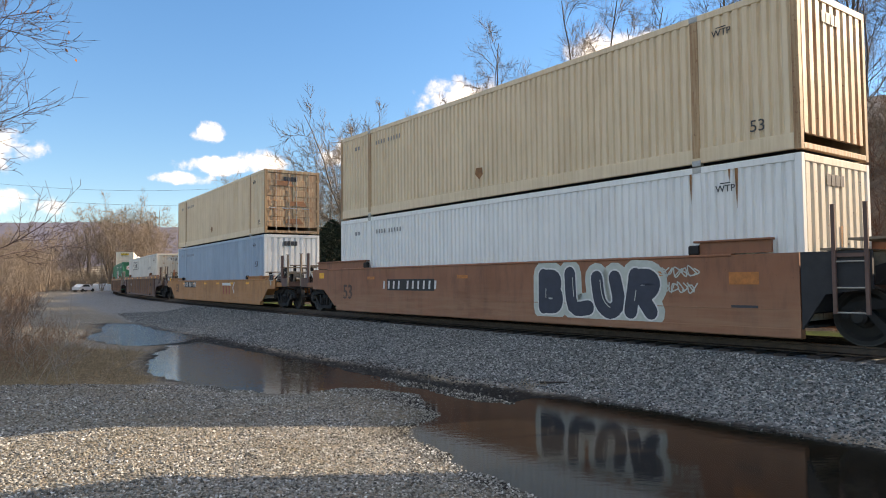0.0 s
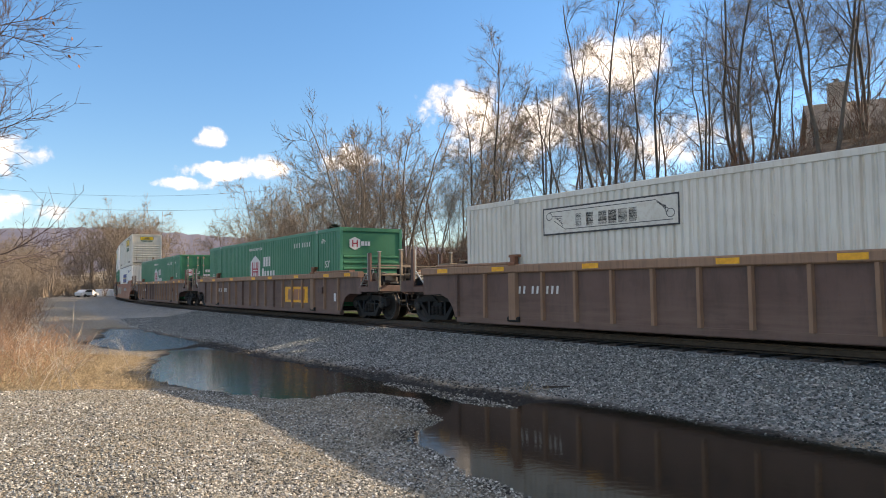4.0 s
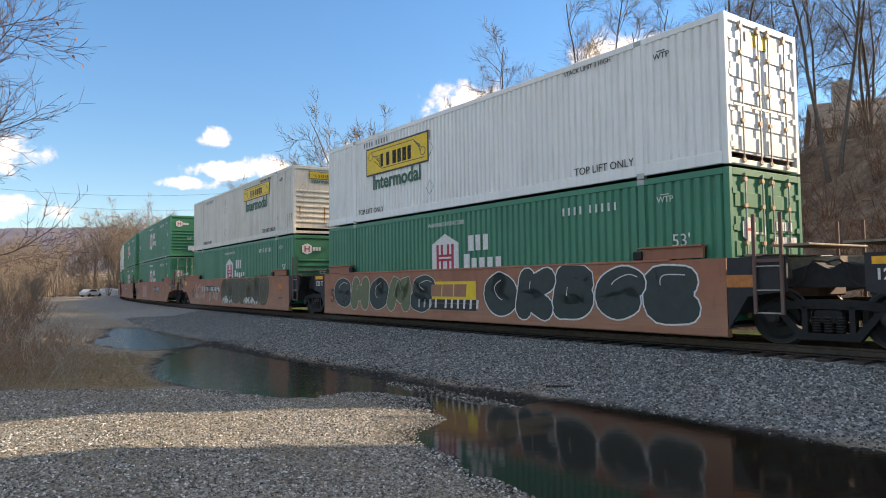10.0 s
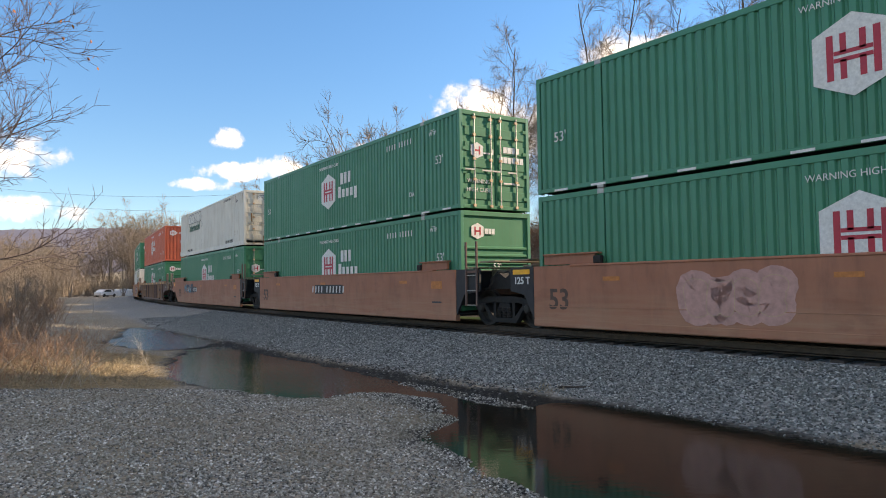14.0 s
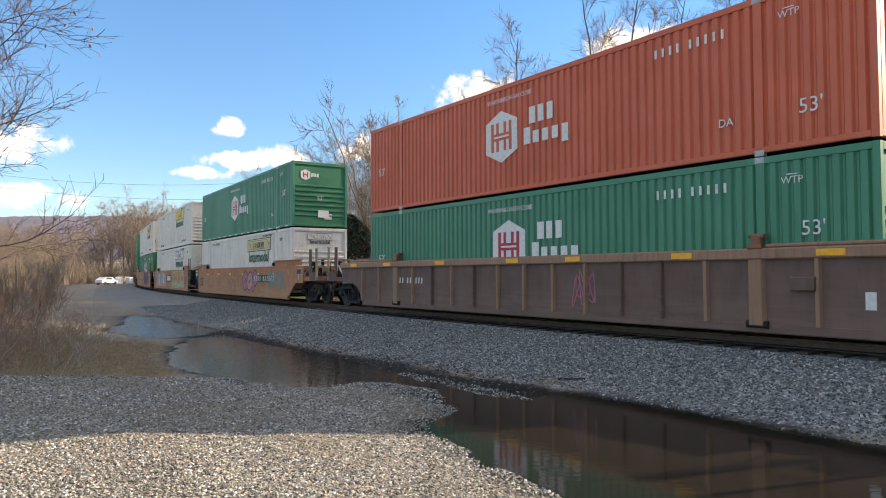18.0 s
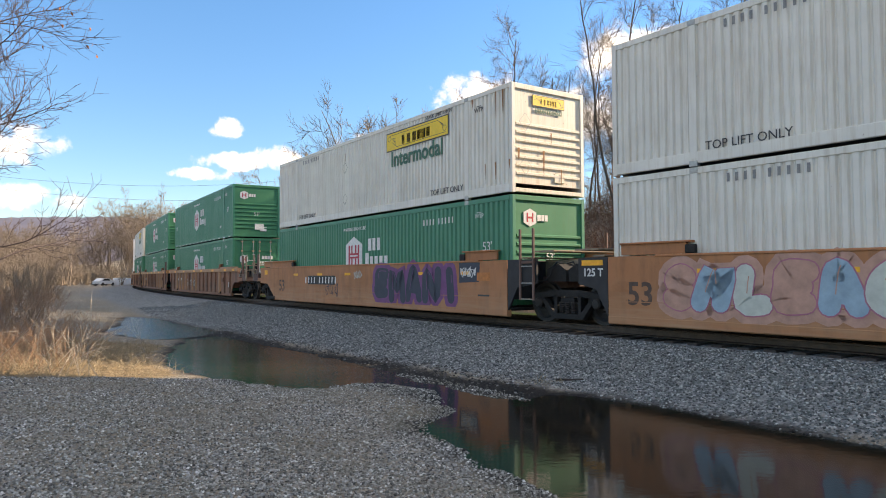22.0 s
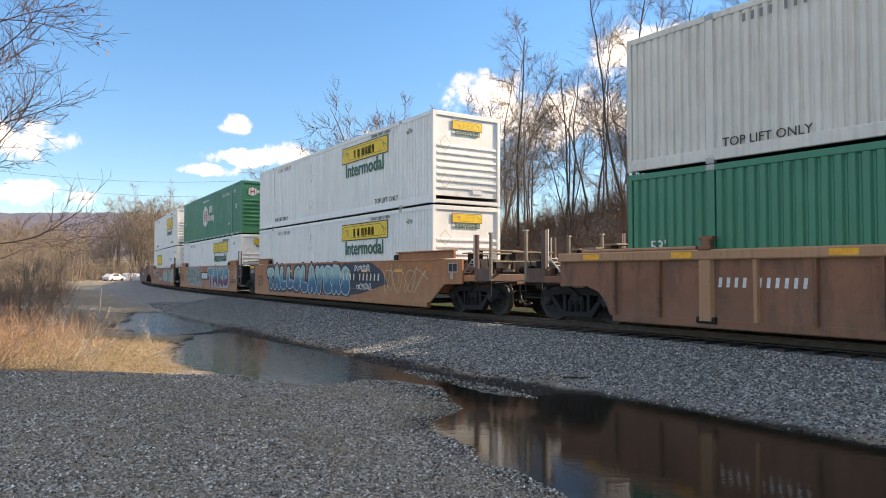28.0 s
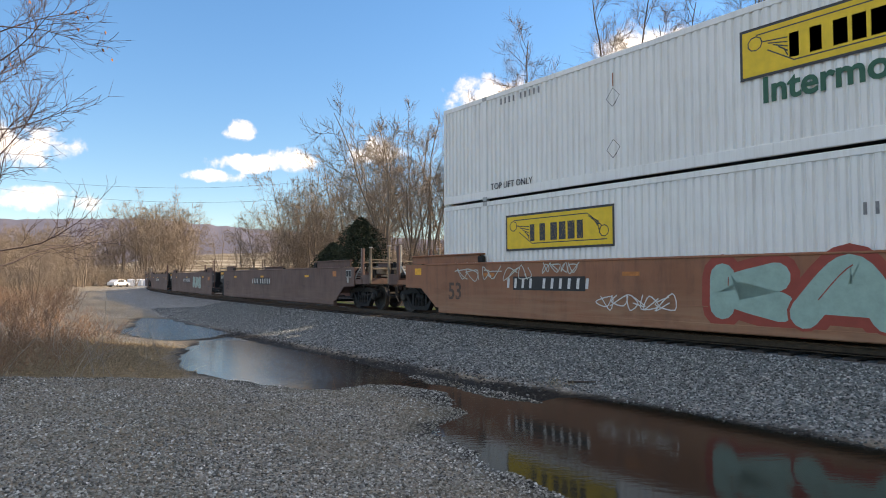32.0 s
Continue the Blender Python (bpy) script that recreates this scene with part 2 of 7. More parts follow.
W_RED = paint_mat("car_red_brown", (0.36, 0.135, 0.074), (0.13, 0.06, 0.04), 0.5, 0.6, rust_at=0.66, dusty=(0.37, 0.20, 0.12))
W_DARK = paint_mat("car_dark_brown", (0.150, 0.082, 0.064), (0.05, 0.034, 0.027), 0.65, 0.65, rust_at=0.63, dusty=(0.19, 0.115, 0.085))
W_RIBORANGE = paint_mat("car_ribbed_orange", (0.29, 0.115, 0.058), (0.055, 0.036, 0.028), 0.95, 0.62, rust_at=0.6, dusty=(0.20, 0.105, 0.065))


# ---- mesh helpers ----
def mesh_of(name, verts, faces, mats, smooth=False, index=None):
    me = bpy.data.meshes.new(name)
    me.from_pydata([tuple(v) for v in verts], [], faces)
    for m in (mats if isinstance(mats, (list, tuple)) else [mats]):
        me.materials.append(m)
    if index is not None:
        me.polygons.foreach_set("material_index", index)
    if smooth:
        me.polygons.foreach_set("use_smooth", [True] * len(me.polygons))
    me.update()
    return me


def put(name, me, parent=None, m=None, label=""):
    ob = new(name, me)
    ob.parent = parent
    if m is not None:
        ob.matrix_basis = m
    return tagged(ob, label)


def root(name, label, category, group="", kind=""):
    ob = new(name)
    ob.empty_display_size = 0.3
    return tagged(ob, label, category, group, kind)


class Shape:
    """Collects boxes, prisms and tubes into one mesh."""
    def __init__(self):
        self.v, self.f = [], []

    def box(self, x0, x1, y0, y1, z0, z1, c=0.0):
        """A box with its long edges chamfered by c."""
        if c <= 0:
            b = len(self.v)
            self.v += [(x, y, z) for x in (x0, x1) for y in (y0, y1) for z in (z0, z1)]
            self.f += [tuple(b + i for i in q) for q in ((0, 1, 3, 2), (4, 6, 7, 5), (0, 4, 5, 1), (2, 3, 7, 6), (0, 2, 6, 4), (1, 5, 7, 3))]
            return self
        dx, dy, dz = x1 - x0, y1 - y0, z1 - z0
        c = min(c, 0.4 * min(dx, dy, dz))
        if dx >= dy and dx >= dz:
            ring = [(y0 + c, z0), (y1 - c, z0), (y1, z0 + c), (y1, z1 - c), (y1 - c, z1), (y0 + c, z1), (y0, z1 - c), (y0, z0 + c)]
            return self.loft([[(x, y, z) for y, z in ring] for x in (x0, x1)])
        if dy >= dz:
            ring = [(x0 + c, z0), (x1 - c, z0), (x1, z0 + c), (x1, z1 - c), (x1 - c, z1), (x0 + c, z1), (x0, z1 - c), (x0, z0 + c)]
            return self.loft([[(x, y, z) for x, z in reversed(ring)] for y in (y0, y1)])
        ring = [(x0 + c, y0), (x1 - c, y0), (x1, y0 + c), (x1, y1 - c), (x1 - c, y1), (x0 + c, y1), (x0, y1 - c), (x0, y0 + c)]
        return self.loft([[(x, y, z) for x, y in ring] for z in (z0, z1)])

    def loft(self, rings, caps=True):
        n, b = len(rings[0]), len(self.v)
        for r in rings:
            self.v += [tuple(p) for p in r]
        for k in range(len(rings) - 1):
            for i in range(n):
                j = (i + 1) % n
                self.f.append((b + k * n + i, b + k * n + j, b + (k + 1) * n + j, b + (k + 1) * n + i))
        if caps:
            self.f.append(tuple(b + i for i in reversed(range(n))))
            self.f.append(tuple(b + (len(rings) - 1) * n + i for i in range(n)))
        return self

    def prism(self, outline, y0, y1):
        """An outline in x, z made thick in y."""
        a, b2 = [(x, y0, z) for x, z in outline], [(x, y1, z) for x, z in outline]
        return self.loft([b2, a])

    def rod(self, p, q, r, n=6, r2=None):
        p, q = Vector(p), Vector(q)
        d = (q - p).normalized()
        u = d.orthogonal().normalized()
        w = d.cross(u)
        r2 = r if r2 is None else r2
        return self.loft([[c + u * rr * math.cos(2 * math.pi * i / n) + w * rr * math.sin(2 * math.pi * i / n) for i in range(n)] for c, rr in ((p, r), (q, r2))])

    def lathe_y(self, profile, n=24, cx=0.0, cz=0.0, caps=True):
        """Profile of (radius, y) turned about the y axis."""
        rings = [[(cx + r * math.cos(2 * math.pi * i / n), y, cz + r * math.sin(2 * math.pi * i / n)) for i in range(n)] for r, y in profile]
        return self.loft(rings, caps)

    def mesh(self, name, mat, smooth=False):
        me = mesh_of(name, self.v, self.f, mat, smooth)
        bm = bmesh.new()
        bm.from_mesh(me)
        bmesh.ops.recalc_face_normals(bm, faces=bm.faces)
        bm.to_mesh(me)
        bm.free()
        return me


CACHE = {}


def cached(key, make):
    if key not in CACHE:
        CACHE[key] = make()
    return CACHE[key]


# ---- the line of the track ----
TH0, CURVE, BEND0, EASE, OFF = radians(40.2664), -0.00215822, -37.2808, 40.0, 12.6574
TS = np.arange(-520.0, 620.0, 0.5)


def track_heading(s):
    u = np.asarray(s) - BEND0
    return TH0 + np.where(u < 0, 0.0, np.where(u < EASE, CURVE * u * u / (2 * EASE), CURVE * EASE / 2 + CURVE * (u - EASE)))


def build_track_line():
    h = track_heading(TS + 0.25)
    dx, dy = -np.sin(h) * 0.5, np.cos(h) * 0.5
    x = np.concatenate([[0], np.cumsum(dx)[:-1]])
    y = np.concatenate([[0], np.cumsum(dy)[:-1]])
    i = int(np.argmin(np.abs(TS - BEND0)))
    px = OFF * math.cos(TH0) - math.sin(TH0) * TS[i]
    py = OFF * math.sin(TH0) + math.cos(TH0) * TS[i]
    return x - x[i] + px, y - y[i] + py


TX, TY = build_track_line()


def track_xy(s):
    return np.interp(s, TS, TX), np.interp(s, TS, TY)


def on_track(s, l, z):
    """World place at s along the track, l to its far side."""
    x, y = track_xy(s)
    h = float(track_heading(s))
    return (float(x) + l * math.cos(h), float(y) + l * math.sin(h), z)


def to_track(px, py):
    """s and l of many ground points."""
    px, py = np.asarray(px, float).ravel(), np.asarray(py, float).ravel()
    cs, cx, cy = TS[::6], TX[::6], TY[::6]
    s_out, l_out = np.empty(len(px)), np.empty(len(px))
    for a in range(0, len(px), 20000):
        X, Y = px[a:a + 20000], py[a:a + 20000]
        j = ((X[:, None] - cx) ** 2 + (Y[:, None] - cy) ** 2).argmin(1)
        h = track_heading(cs[j])
        dx, dy = X - cx[j], Y - cy[j]
        ds = -np.sin(h) * dx + np.cos(h) * dy
        s = cs[j] + ds
        qx, qy = track_xy(s)
        h = track_heading(s)
        s_out[a:a + 20000] = s
        l_out[a:a + 20000] = (X - qx) * np.cos(h) + (Y - qy) * np.sin(h)
    return s_out, l_out


def value_noise(x, y, scale, seed):
    """Smooth noise of -1..1 over the ground."""
    rng = np.random.RandomState(seed)
    tab = rng.uniform(-1, 1, (64, 64))
    u, v = np.asarray(x) / scale + 1000.37, np.asarray(y) / scale + 1000.71
    i, j = np.floor(u).astype(int), np.floor(v).astype(int)
    a, b = u - i, v - j
    a, b = a * a * (3 - 2 * a), b * b * (3 - 2 * b)
    g = lambda p, q: tab[p % 64, q % 64]
    return (g(i, j) * (1 - a) + g(i + 1, j) * a) * (1 - b) + (g(i, j + 1) * (1 - a) + g(i + 1, j + 1) * a) * b


# shore of the puddle
SHORES = [
    [(-7.04, 16.38), (-6.3, 15.03), (-5.39, 13.8), (-4.56, 13.02), (-3.88, 12.51), (-3.28, 12.17), (-2.74, 11.95), (-2.31, 11.93), (-2.14, 12.34), (-1.66, 12.5), (-1.04, 12.27), (-0.53, 11.88), (-0.18, 11.09), (-0.16, 9.95), (-0.35, 9.5), (-0.54, 9.12), (-0.51, 8.66), (-0.27, 8.13), (0.08, 7.38), (0.58, 6.4), (0.82, 5.92),
     (2.4, 2.5), (6.5, -1.5), (11.5, 0.5),
     (4.78, 7.61), (4.38, 8.21), (3.74, 9.05), (2.98, 10.17), (2.42, 10.94), (1.96, 11.33), (1.41, 11.31), (1.01, 10.92), (0.27, 11.38), (-0.89, 13.05), (-2.28, 15.28), (-4.08, 17.76), (-5.16, 19.11), (-6.47, 20.85), (-7.9, 22.51), (-8.38, 21.41), (-7.68, 18.49)],
    [(-12.64, 24.34), (-10.88, 22.46), (-9.67, 21.42), (-8.91, 21.22), (-8.38, 22.39), (-8.51, 24.2), (-9.77, 26.09), (-11.78, 28.65), (-14.2, 32.21), (-15.92, 33.18), (-14.66, 29.85), (-13.42, 27.42), (-12.98, 25.65)]]


def shore_distance(x, y):
    """Metres to the shore: below zero in the water."""
    x, y = np.asarray(x, float), np.asarray(y, float)
    best = np.full(x.shape, 1e9)
    for shore in SHORES:
        d2, inside = np.full(x.shape, 1e9), np.zeros(x.shape, bool)
        for (ax, ay), (bx, by) in zip(shore, shore[1:] + shore[:1]):
            ex, ey = bx - ax, by - ay
            t = np.clip(((x - ax) * ex + (y - ay) * ey) / (ex * ex + ey * ey), 0, 1)
            d2 = np.minimum(d2, (x - ax - t * ex) ** 2 + (y - ay - t * ey) ** 2)
            if ey != 0:
                inside ^= ((ay > y) != (by > y)) & (x < ex * (y - ay) / ey + ax)
        d = np.sqrt(d2)
        best = np.minimum(best, np.where(inside, -d, d))
    return best


def smooth01(a):
    a = np.clip(a, 0, 1)
    return a * a * (3 - 2 * a)


def bank_toe(s):
    """Foot of the ballast bank: closer to the rails beside the near pool."""
    return np.interp(s, [7.0, 9.0, 24.0, 40.0], [-4.42, -4.95, -5.2, -5.8])


def ground_height(x, y):
    x, y = np.asarray(x, float).ravel(), np.asarray(y, float).ravel()
    s, l = to_track(x, y)
    far = np.hypot(x, y)
    z = 0.035 * value_noise(x, y, 2.3, 3) + 0.05 * value_noise(x, y, 7.0, 4)
    # ballast bank
    toe = bank_toe(s)
    bank = np.interp(l, [-2.3, -1.7, 1.9, 4.2, 6.0], [0.20, 0.29, 0.29, -0.1, -0.6])
    bank = np.where(l < -2.3, 0.20 - 0.48 * (-2.3 - l) / (-2.3 - toe), bank)
    bank = bank + 0.02 * value_noise(x, y, 0.7, 5) * (np.abs(l) > 1.6)
    d = shore_distance(x, y) + 0.16 * value_noise(x, y, 0.55, 6) + 0.10 * value_noise(x, y, 0.22, 7)
    basin = WATER + np.where(d < 0, np.maximum(d * 0.13, -0.4), d * 0.085)
    z = np.minimum(z, np.where(far < 60, basin, 9.0))
    mud = (l > -7.5) & (l < toe + 0.1)
    z = np.where(mud & (d > 0), np.minimum(z, WATER + 0.02 + d * 0.05 + 0.015 * value_noise(x, y, 0.5, 8)), z)
    z = np.maximum(z, bank)
    # hillside beyond the track; lower and farther back up the line
    rise = np.interp(s, [-500, -45, -20, 0, 20, 45, 80, 130, 220], [5, 5.5, 10, 11.5, 9.0, 5.5, 4.5, 3.0, 1.0])
    foot = np.interp(s, [-500, 0, 30, 80, 200], [8.0, 8.0, 8.5, 9.0, 12.0])
    wide = np.interp(s, [-500, 0, 60], [19, 19, 22])
    up = smooth01((l - foot) / wide * 0.92) * rise
    up = up + smooth01((l - foot - wide) / 90) * rise * 0.35
    up = up * (1 + 0.12 * value_noise(x, y, 9.0, 9)) + smooth01((l - foot) / 6) * 0.35 * value_noise(x, y, 3.1, 10)
    z = z + np.where(l > foot, up, 0)
    # rough verge and woods on the near side
    edge = -14.2 - 0.10 * np.clip(s - 12, 0, 200) + 1.2 * value_noise(x, y, 4.0, 11)
    z = z + smooth01((edge - l) / 5.0) * (0.45 + 0.2 * value_noise(x, y, 2.6, 12)) * (y > 8)
    return z


def build_ground():
    def axis(lo, hi, f0, f1, fine, growth=1.07, limit=260.0):
        vals = list(np.arange(f0, f1, fine))
        for sign in (1, -1):
            p, step = (vals[-1], fine) if sign > 0 else (vals[0], fine)
            ext = []
            while (p < hi if sign > 0 else p > lo):
                step = min(step * growth, limit)
                p += sign * step
                ext.append(p)
            vals = vals + ext if sign > 0 else ext[::-1] + vals
        return np.array(vals)
    xs, ys = axis(-3500, 3500, -13, 9, 0.15, 1.06), axis(-1500, 4000, 2.5, 26, 0.16, 1.055)
    X, Y = np.meshgrid(xs, ys)
    x, y = X.ravel(), Y.ravel()
    z = ground_height(x, y)
    nx, ny = len(xs), len(ys)
    i = (np.arange(ny - 1)[:, None] * nx + np.arange(nx - 1)[None, :]).ravel()
    quads = np.stack([i, i + 1, i + nx + 1, i + nx], 1)
    me = bpy.data.meshes.new("ground")
    me.vertices.add(len(x))
    me.vertices.foreach_set("co", np.stack([x, y, z], 1).ravel())
    me.loops.add(quads.size)
    me.loops.foreach_set("vertex_index", quads.ravel())
    me.polygons.add(len(quads))
    me.polygons.foreach_set("loop_start", np.arange(0, quads.size, 4))
    me.polygons.foreach_set("use_smooth", np.ones(len(quads), bool))
    s, l = to_track(x, y)
    n1 = value_noise(x, y, 1.1, 20) * 0.5 + value_noise(x, y, 0.35, 21) * 0.35
    d = shore_distance(x, y) + 0.1 * value_noise(x, y, 0.3, 7)
    toe = bank_toe(s)
    stone = smooth01((l - toe + 0.25 + 0.4 * n1) / 0.4) * smooth01((5.5 - l) / 1.5)          # ballast
    edge = -14.2 - 0.10 * np.clip(s - 12, 0, 200) + 1.2 * value_noise(x, y, 4.0, 11)
    spit = ((x + 8.5) / 3.6) ** 2 + ((y - 15.3) / 3.7) ** 2                          # grassy spit beside the puddle
    grass = np.maximum(smooth01((edge - l + 0.8 * n1) / 1.4) * (y > 9), smooth01((1.15 - spit + 0.25 * n1) / 0.3) * (d > 0.3))
    hill = smooth01((l - 5.2 + n1) / 1.6)
    wet = smooth01((0.34 - d + 0.25 * n1) / 0.4) * (l < toe + 0.1)
    mud = smooth01((l + 7.6 + 0.5 * n1) / 0.8) * smooth01((toe - l + 0.35 * n1) / 0.35) * (s > -6) * (s < 34)
    for nm, val in (("ballast", stone), ("grass", grass), ("hill", hill), ("wet", np.maximum(wet, mud)), ("verge", smooth01((l - 3.6 + n1) / 0.8) * smooth01((8.3 - l + n1) / 1.2) * (s < 60))):
        a = me.attributes.new(nm, "FLOAT", "POINT")
        a.data.foreach_set("value", np.asarray(val, np.float32))
    me.update()
    me.validate()
    return me


def ground_mat():
    m, nt, b = node_mat("gravel_and_earth")
    b.inputs["Specular IOR Level"].default_value = 0.18
    v = coords(nt)

    def att(n):
        a = nt.nodes.new("ShaderNodeAttribute")
        a.attribute_name = n
        return a.outputs["Fac"]

    def pebbles(scale, stops):
        vo = add(nt, "TexVoronoi", Scale=scale)
        nt.links.new(v, vo.inputs["Vector"])
        h = nt.nodes.new("ShaderNodeSeparateColor")
        nt.links.new(vo.outputs["Color"], h.inputs[0])
        return ramp(nt, h.outputs[0], stops), vo.outputs["Distance"]
    big = tex_noise(nt, v, 0.35, 4)
    gravel, gd = pebbles(34, [(0.0, (0.12, 0.11, 0.092)), (0.5, (0.25, 0.225, 0.185)), (0.85, (0.35, 0.315, 0.255)), (1.0, (0.54, 0.51, 0.45))])
    soil = blend(nt, ramp(nt, big, [(0.38, (0, 0, 0)), (0.66, (0.7,) * 3)]), gravel, (0.22, 0.18, 0.12))
    stone, sd = pebbles(19, [(0.0, (0.085, 0.092, 0.095)), (0.5, (0.19, 0.20, 0.20)), (0.9, (0.30, 0.31, 0.305)), (1.0, (0.46, 0.46, 0.45))])
    c = blend(nt, att("ballast"), soil, stone)
    gn = tex_noise(nt, v, 6.0, 6, 0.7)
    dry = ramp(nt, gn, [(0.3, (0.13, 0.09, 0.050)), (0.6, (0.33, 0.245, 0.14)), (0.8, (0.45, 0.36, 0.22))])
    c = blend(nt, att("grass"), c, dry)
    leaf = ramp(nt, tex_noise(nt, v, 1.4, 8, 0.75), [(0.3, (0.06, 0.045, 0.034)), (0.48, (0.17, 0.125, 0.09)), (0.68, (0.34, 0.25, 0.175))])
    c = blend(nt, att("hill"), c, leaf)
    turf = ramp(nt, gn, [(0.3, (0.07, 0.10, 0.022)), (0.6, (0.16, 0.19, 0.05)), (0.8, (0.26, 0.25, 0.10))])
    c = blend(nt, att("verge"), c, turf)
    lump = ramp(nt, tex_noise(nt, v, 9.0, 6, 0.7), [(0.35, (0.006, 0.006, 0.006)), (0.6, (0.016, 0.015, 0.014)), (0.8, (0.05, 0.046, 0.042))])
    c = blend(nt, att("wet"), c, lump)
    nt.links.new(c, b.inputs["Base Color"])
    r = nt.nodes.new("ShaderNodeMapRange")
    r.inputs["To Min"].default_value, r.inputs["To Max"].default_value = 0.85, 0.75
    nt.links.new(att("wet"), r.inputs["Value"])
    nt.links.new(r.outputs[0], b.inputs["Roughness"])
    mx = nt.nodes.new("ShaderNodeMix")
    nt.links.new(att("ballast"), mx.inputs["Factor"])
    nt.links.new(gd, mx.inputs["A"])
    nt.links.new(sd, mx.inputs["B"])
    bp = add(nt, "Bump", Strength=0.9, Distance=0.03)
    bp.invert = True
    nt.links.new(mx.outputs["Result"], bp.inputs["Height"])
    nt.links.new(bp.outputs[0], b.inputs["Normal"])
    return m


ground_me = build_ground()
ground_me.materials.append(ground_mat())
tagged(new("ground", ground_me), "grey gravel lot, stone ballast bank and brown leaf-covered hillside", "ground", kind="structure")


def build_water():
    m, nt, b = node_mat("muddy_water")
    v = coords(nt)
    b.inputs["Base Color"].default_value = (0.016, 0.014, 0.0105, 1)
    b.inputs["Roughness"].default_value = 0.06
    b.inputs["IOR"].default_value = 1.33
    sep = nt.nodes.new("ShaderNodeSeparateXYZ")
    nt.links.new(v, sep.inputs[0])
    breeze = nt.nodes.new("ShaderNodeMapRange")
    breeze.inputs["From Min"].default_value, breeze.inputs["From Max"].default_value = 20.4, 22.0
    breeze.inputs["To Min"].default_value, breeze.inputs["To Max"].default_value = 0.0, 0.5
    nt.links.new(sep.outputs[1], breeze.inputs["Value"])
    bp = add(nt, "Bump", Distance=0.035)
    light_air = nt.nodes.new("ShaderNodeMapRange")
    light_air.inputs["From Min"].default_value, light_air.inputs["From Max"].default_value = 12.0, 13.5
    light_air.inputs["To Min"].default_value, light_air.inputs["To Max"].default_value = 0.03, 0.16
    nt.links.new(sep.outputs[1], light_air.inputs["Value"])
    most = nt.nodes.new("ShaderNodeMath")
    most.operation = "MAXIMUM"
    nt.links.new(breeze.outputs[0], most.inputs[0])
    nt.links.new(light_air.outputs[0], most.inputs[1])
    nt.links.new(most.outputs[0], bp.inputs["Strength"])
    nt.links.new(tex_noise(nt, coords(nt, (1.0, 2.2, 1.0)), 6.0, 3, 0.55), bp.inputs["Height"])
    nt.links.new(bp.outputs[0], b.inputs["Normal"])
    me = mesh_of("puddle", [(-19, -3, WATER), (13, -3, WATER), (13, 37, WATER), (-19, 37, WATER)], [(0, 1, 2, 3)], m)
    tagged(new("water", me), "still brown puddle reflecting the train and the sky", "water", kind="structure")


build_water()


# ---- railway track ----
def build_track():
    def rail(l, name):
        prof = [(-0.07, -0.165), (0.07, -0.165), (0.07, -0.15), (0.012, -0.13), (0.012, -0.045), (0.036, -0.035), (0.036, -0.004), (-0.036, -0.004), (-0.036, -0.035), (-0.012, -0.045), (-0.012, -0.13), (-0.07, -0.15)]
        ss = np.arange(-500, 600, 4.0)
        sh = Shape()
        sh.loft([[on_track(s, l + a, RZ + z) for a, z in prof] for s in ss])
        rob = root(name, "long steel rail spiked to wooden ties", "rail", "rails of the track", "structure")
        put("rail_web", sh.mesh("rail_web", M_RAIL), rob)
        sh = Shape()
        sh.loft([[on_track(s, l + a, RZ + z) for a, z in [(-0.034, -0.004), (0.034, -0.004), (0.030, 0.0), (-0.030, 0.0)]] for s in ss])
        put("rail_head", sh.mesh("rail_head", M_RAILTOP), rob, label="bright worn rail head")
    rail(-0.755, "rail")
    rail(0.755, "rail")
    bed = root("track_ties", "dark creosoted wooden ties under the rails", "railway ties", kind="structure")
    tie = Shape().box(-0.11, 0.11, -1.3, 1.3, -0.16, 0.0, 0.012).mesh("tie", M_TIE)
    plate = Shape().box(-0.10, 0.10, -0.09, 0.09, 0.0, 0.018).mesh("tie_plate", M_RAIL)
    k = 0
    for s in np.arange(-16, 120, 0.52):
        h = float(track_heading(s))
        x, y, z = on_track(s, 0, RZ - 0.168)
        t = put("tie", tie, bed, Matrix.Translation((x + random.uniform(-.02, .02), y, z)) @ Matrix.Rotation(h + math.pi / 2 + random.uniform(-.015, .015), 4, "Z"))
        k += 1
        if s < 30:
            put("tie_plate", plate, t, Matrix.Translation((0, 0.755, 0)))


build_track()

# ---- containers ----
CL, CW, CH = 16.15, 2.59, 2.896   # length, width, height
Y = CW / 2                        # the near side is +y, the leading end -x


def corrugated(x0, x1, z0, z1, y, depth, pitch, mat, name):
    """A wall of upright trapezoid ribs, outer face at y, inner face set back by depth."""
    n = max(1, round((x1 - x0) / pitch))
    p = (x1 - x0) / n
    prof = []
    for i in range(n):
        a = x0 + i * p
        prof += [(a, y - depth), (a + 0.17 * p, y - depth), (a + 0.33 * p, y), (a + 0.83 * p, y)]
    prof += [(x1, y - depth)]
    v = [(x, yy, z) for z in (z0, z1) for x, yy in prof]
    m = len(prof)
    f = [(i + 1, i, m + i, m + i + 1) for i in range(m - 1)]
    back = len(v)
    v += [(x0, y - depth - 0.02, z0), (x1, y - depth - 0.02, z0), (x0, y - depth - 0.02, z1), (x1, y - depth - 0.02, z1)]
    f += [(back, back + 1, back + 3, back + 2)]
    return mesh_of(name, v, f, mat)


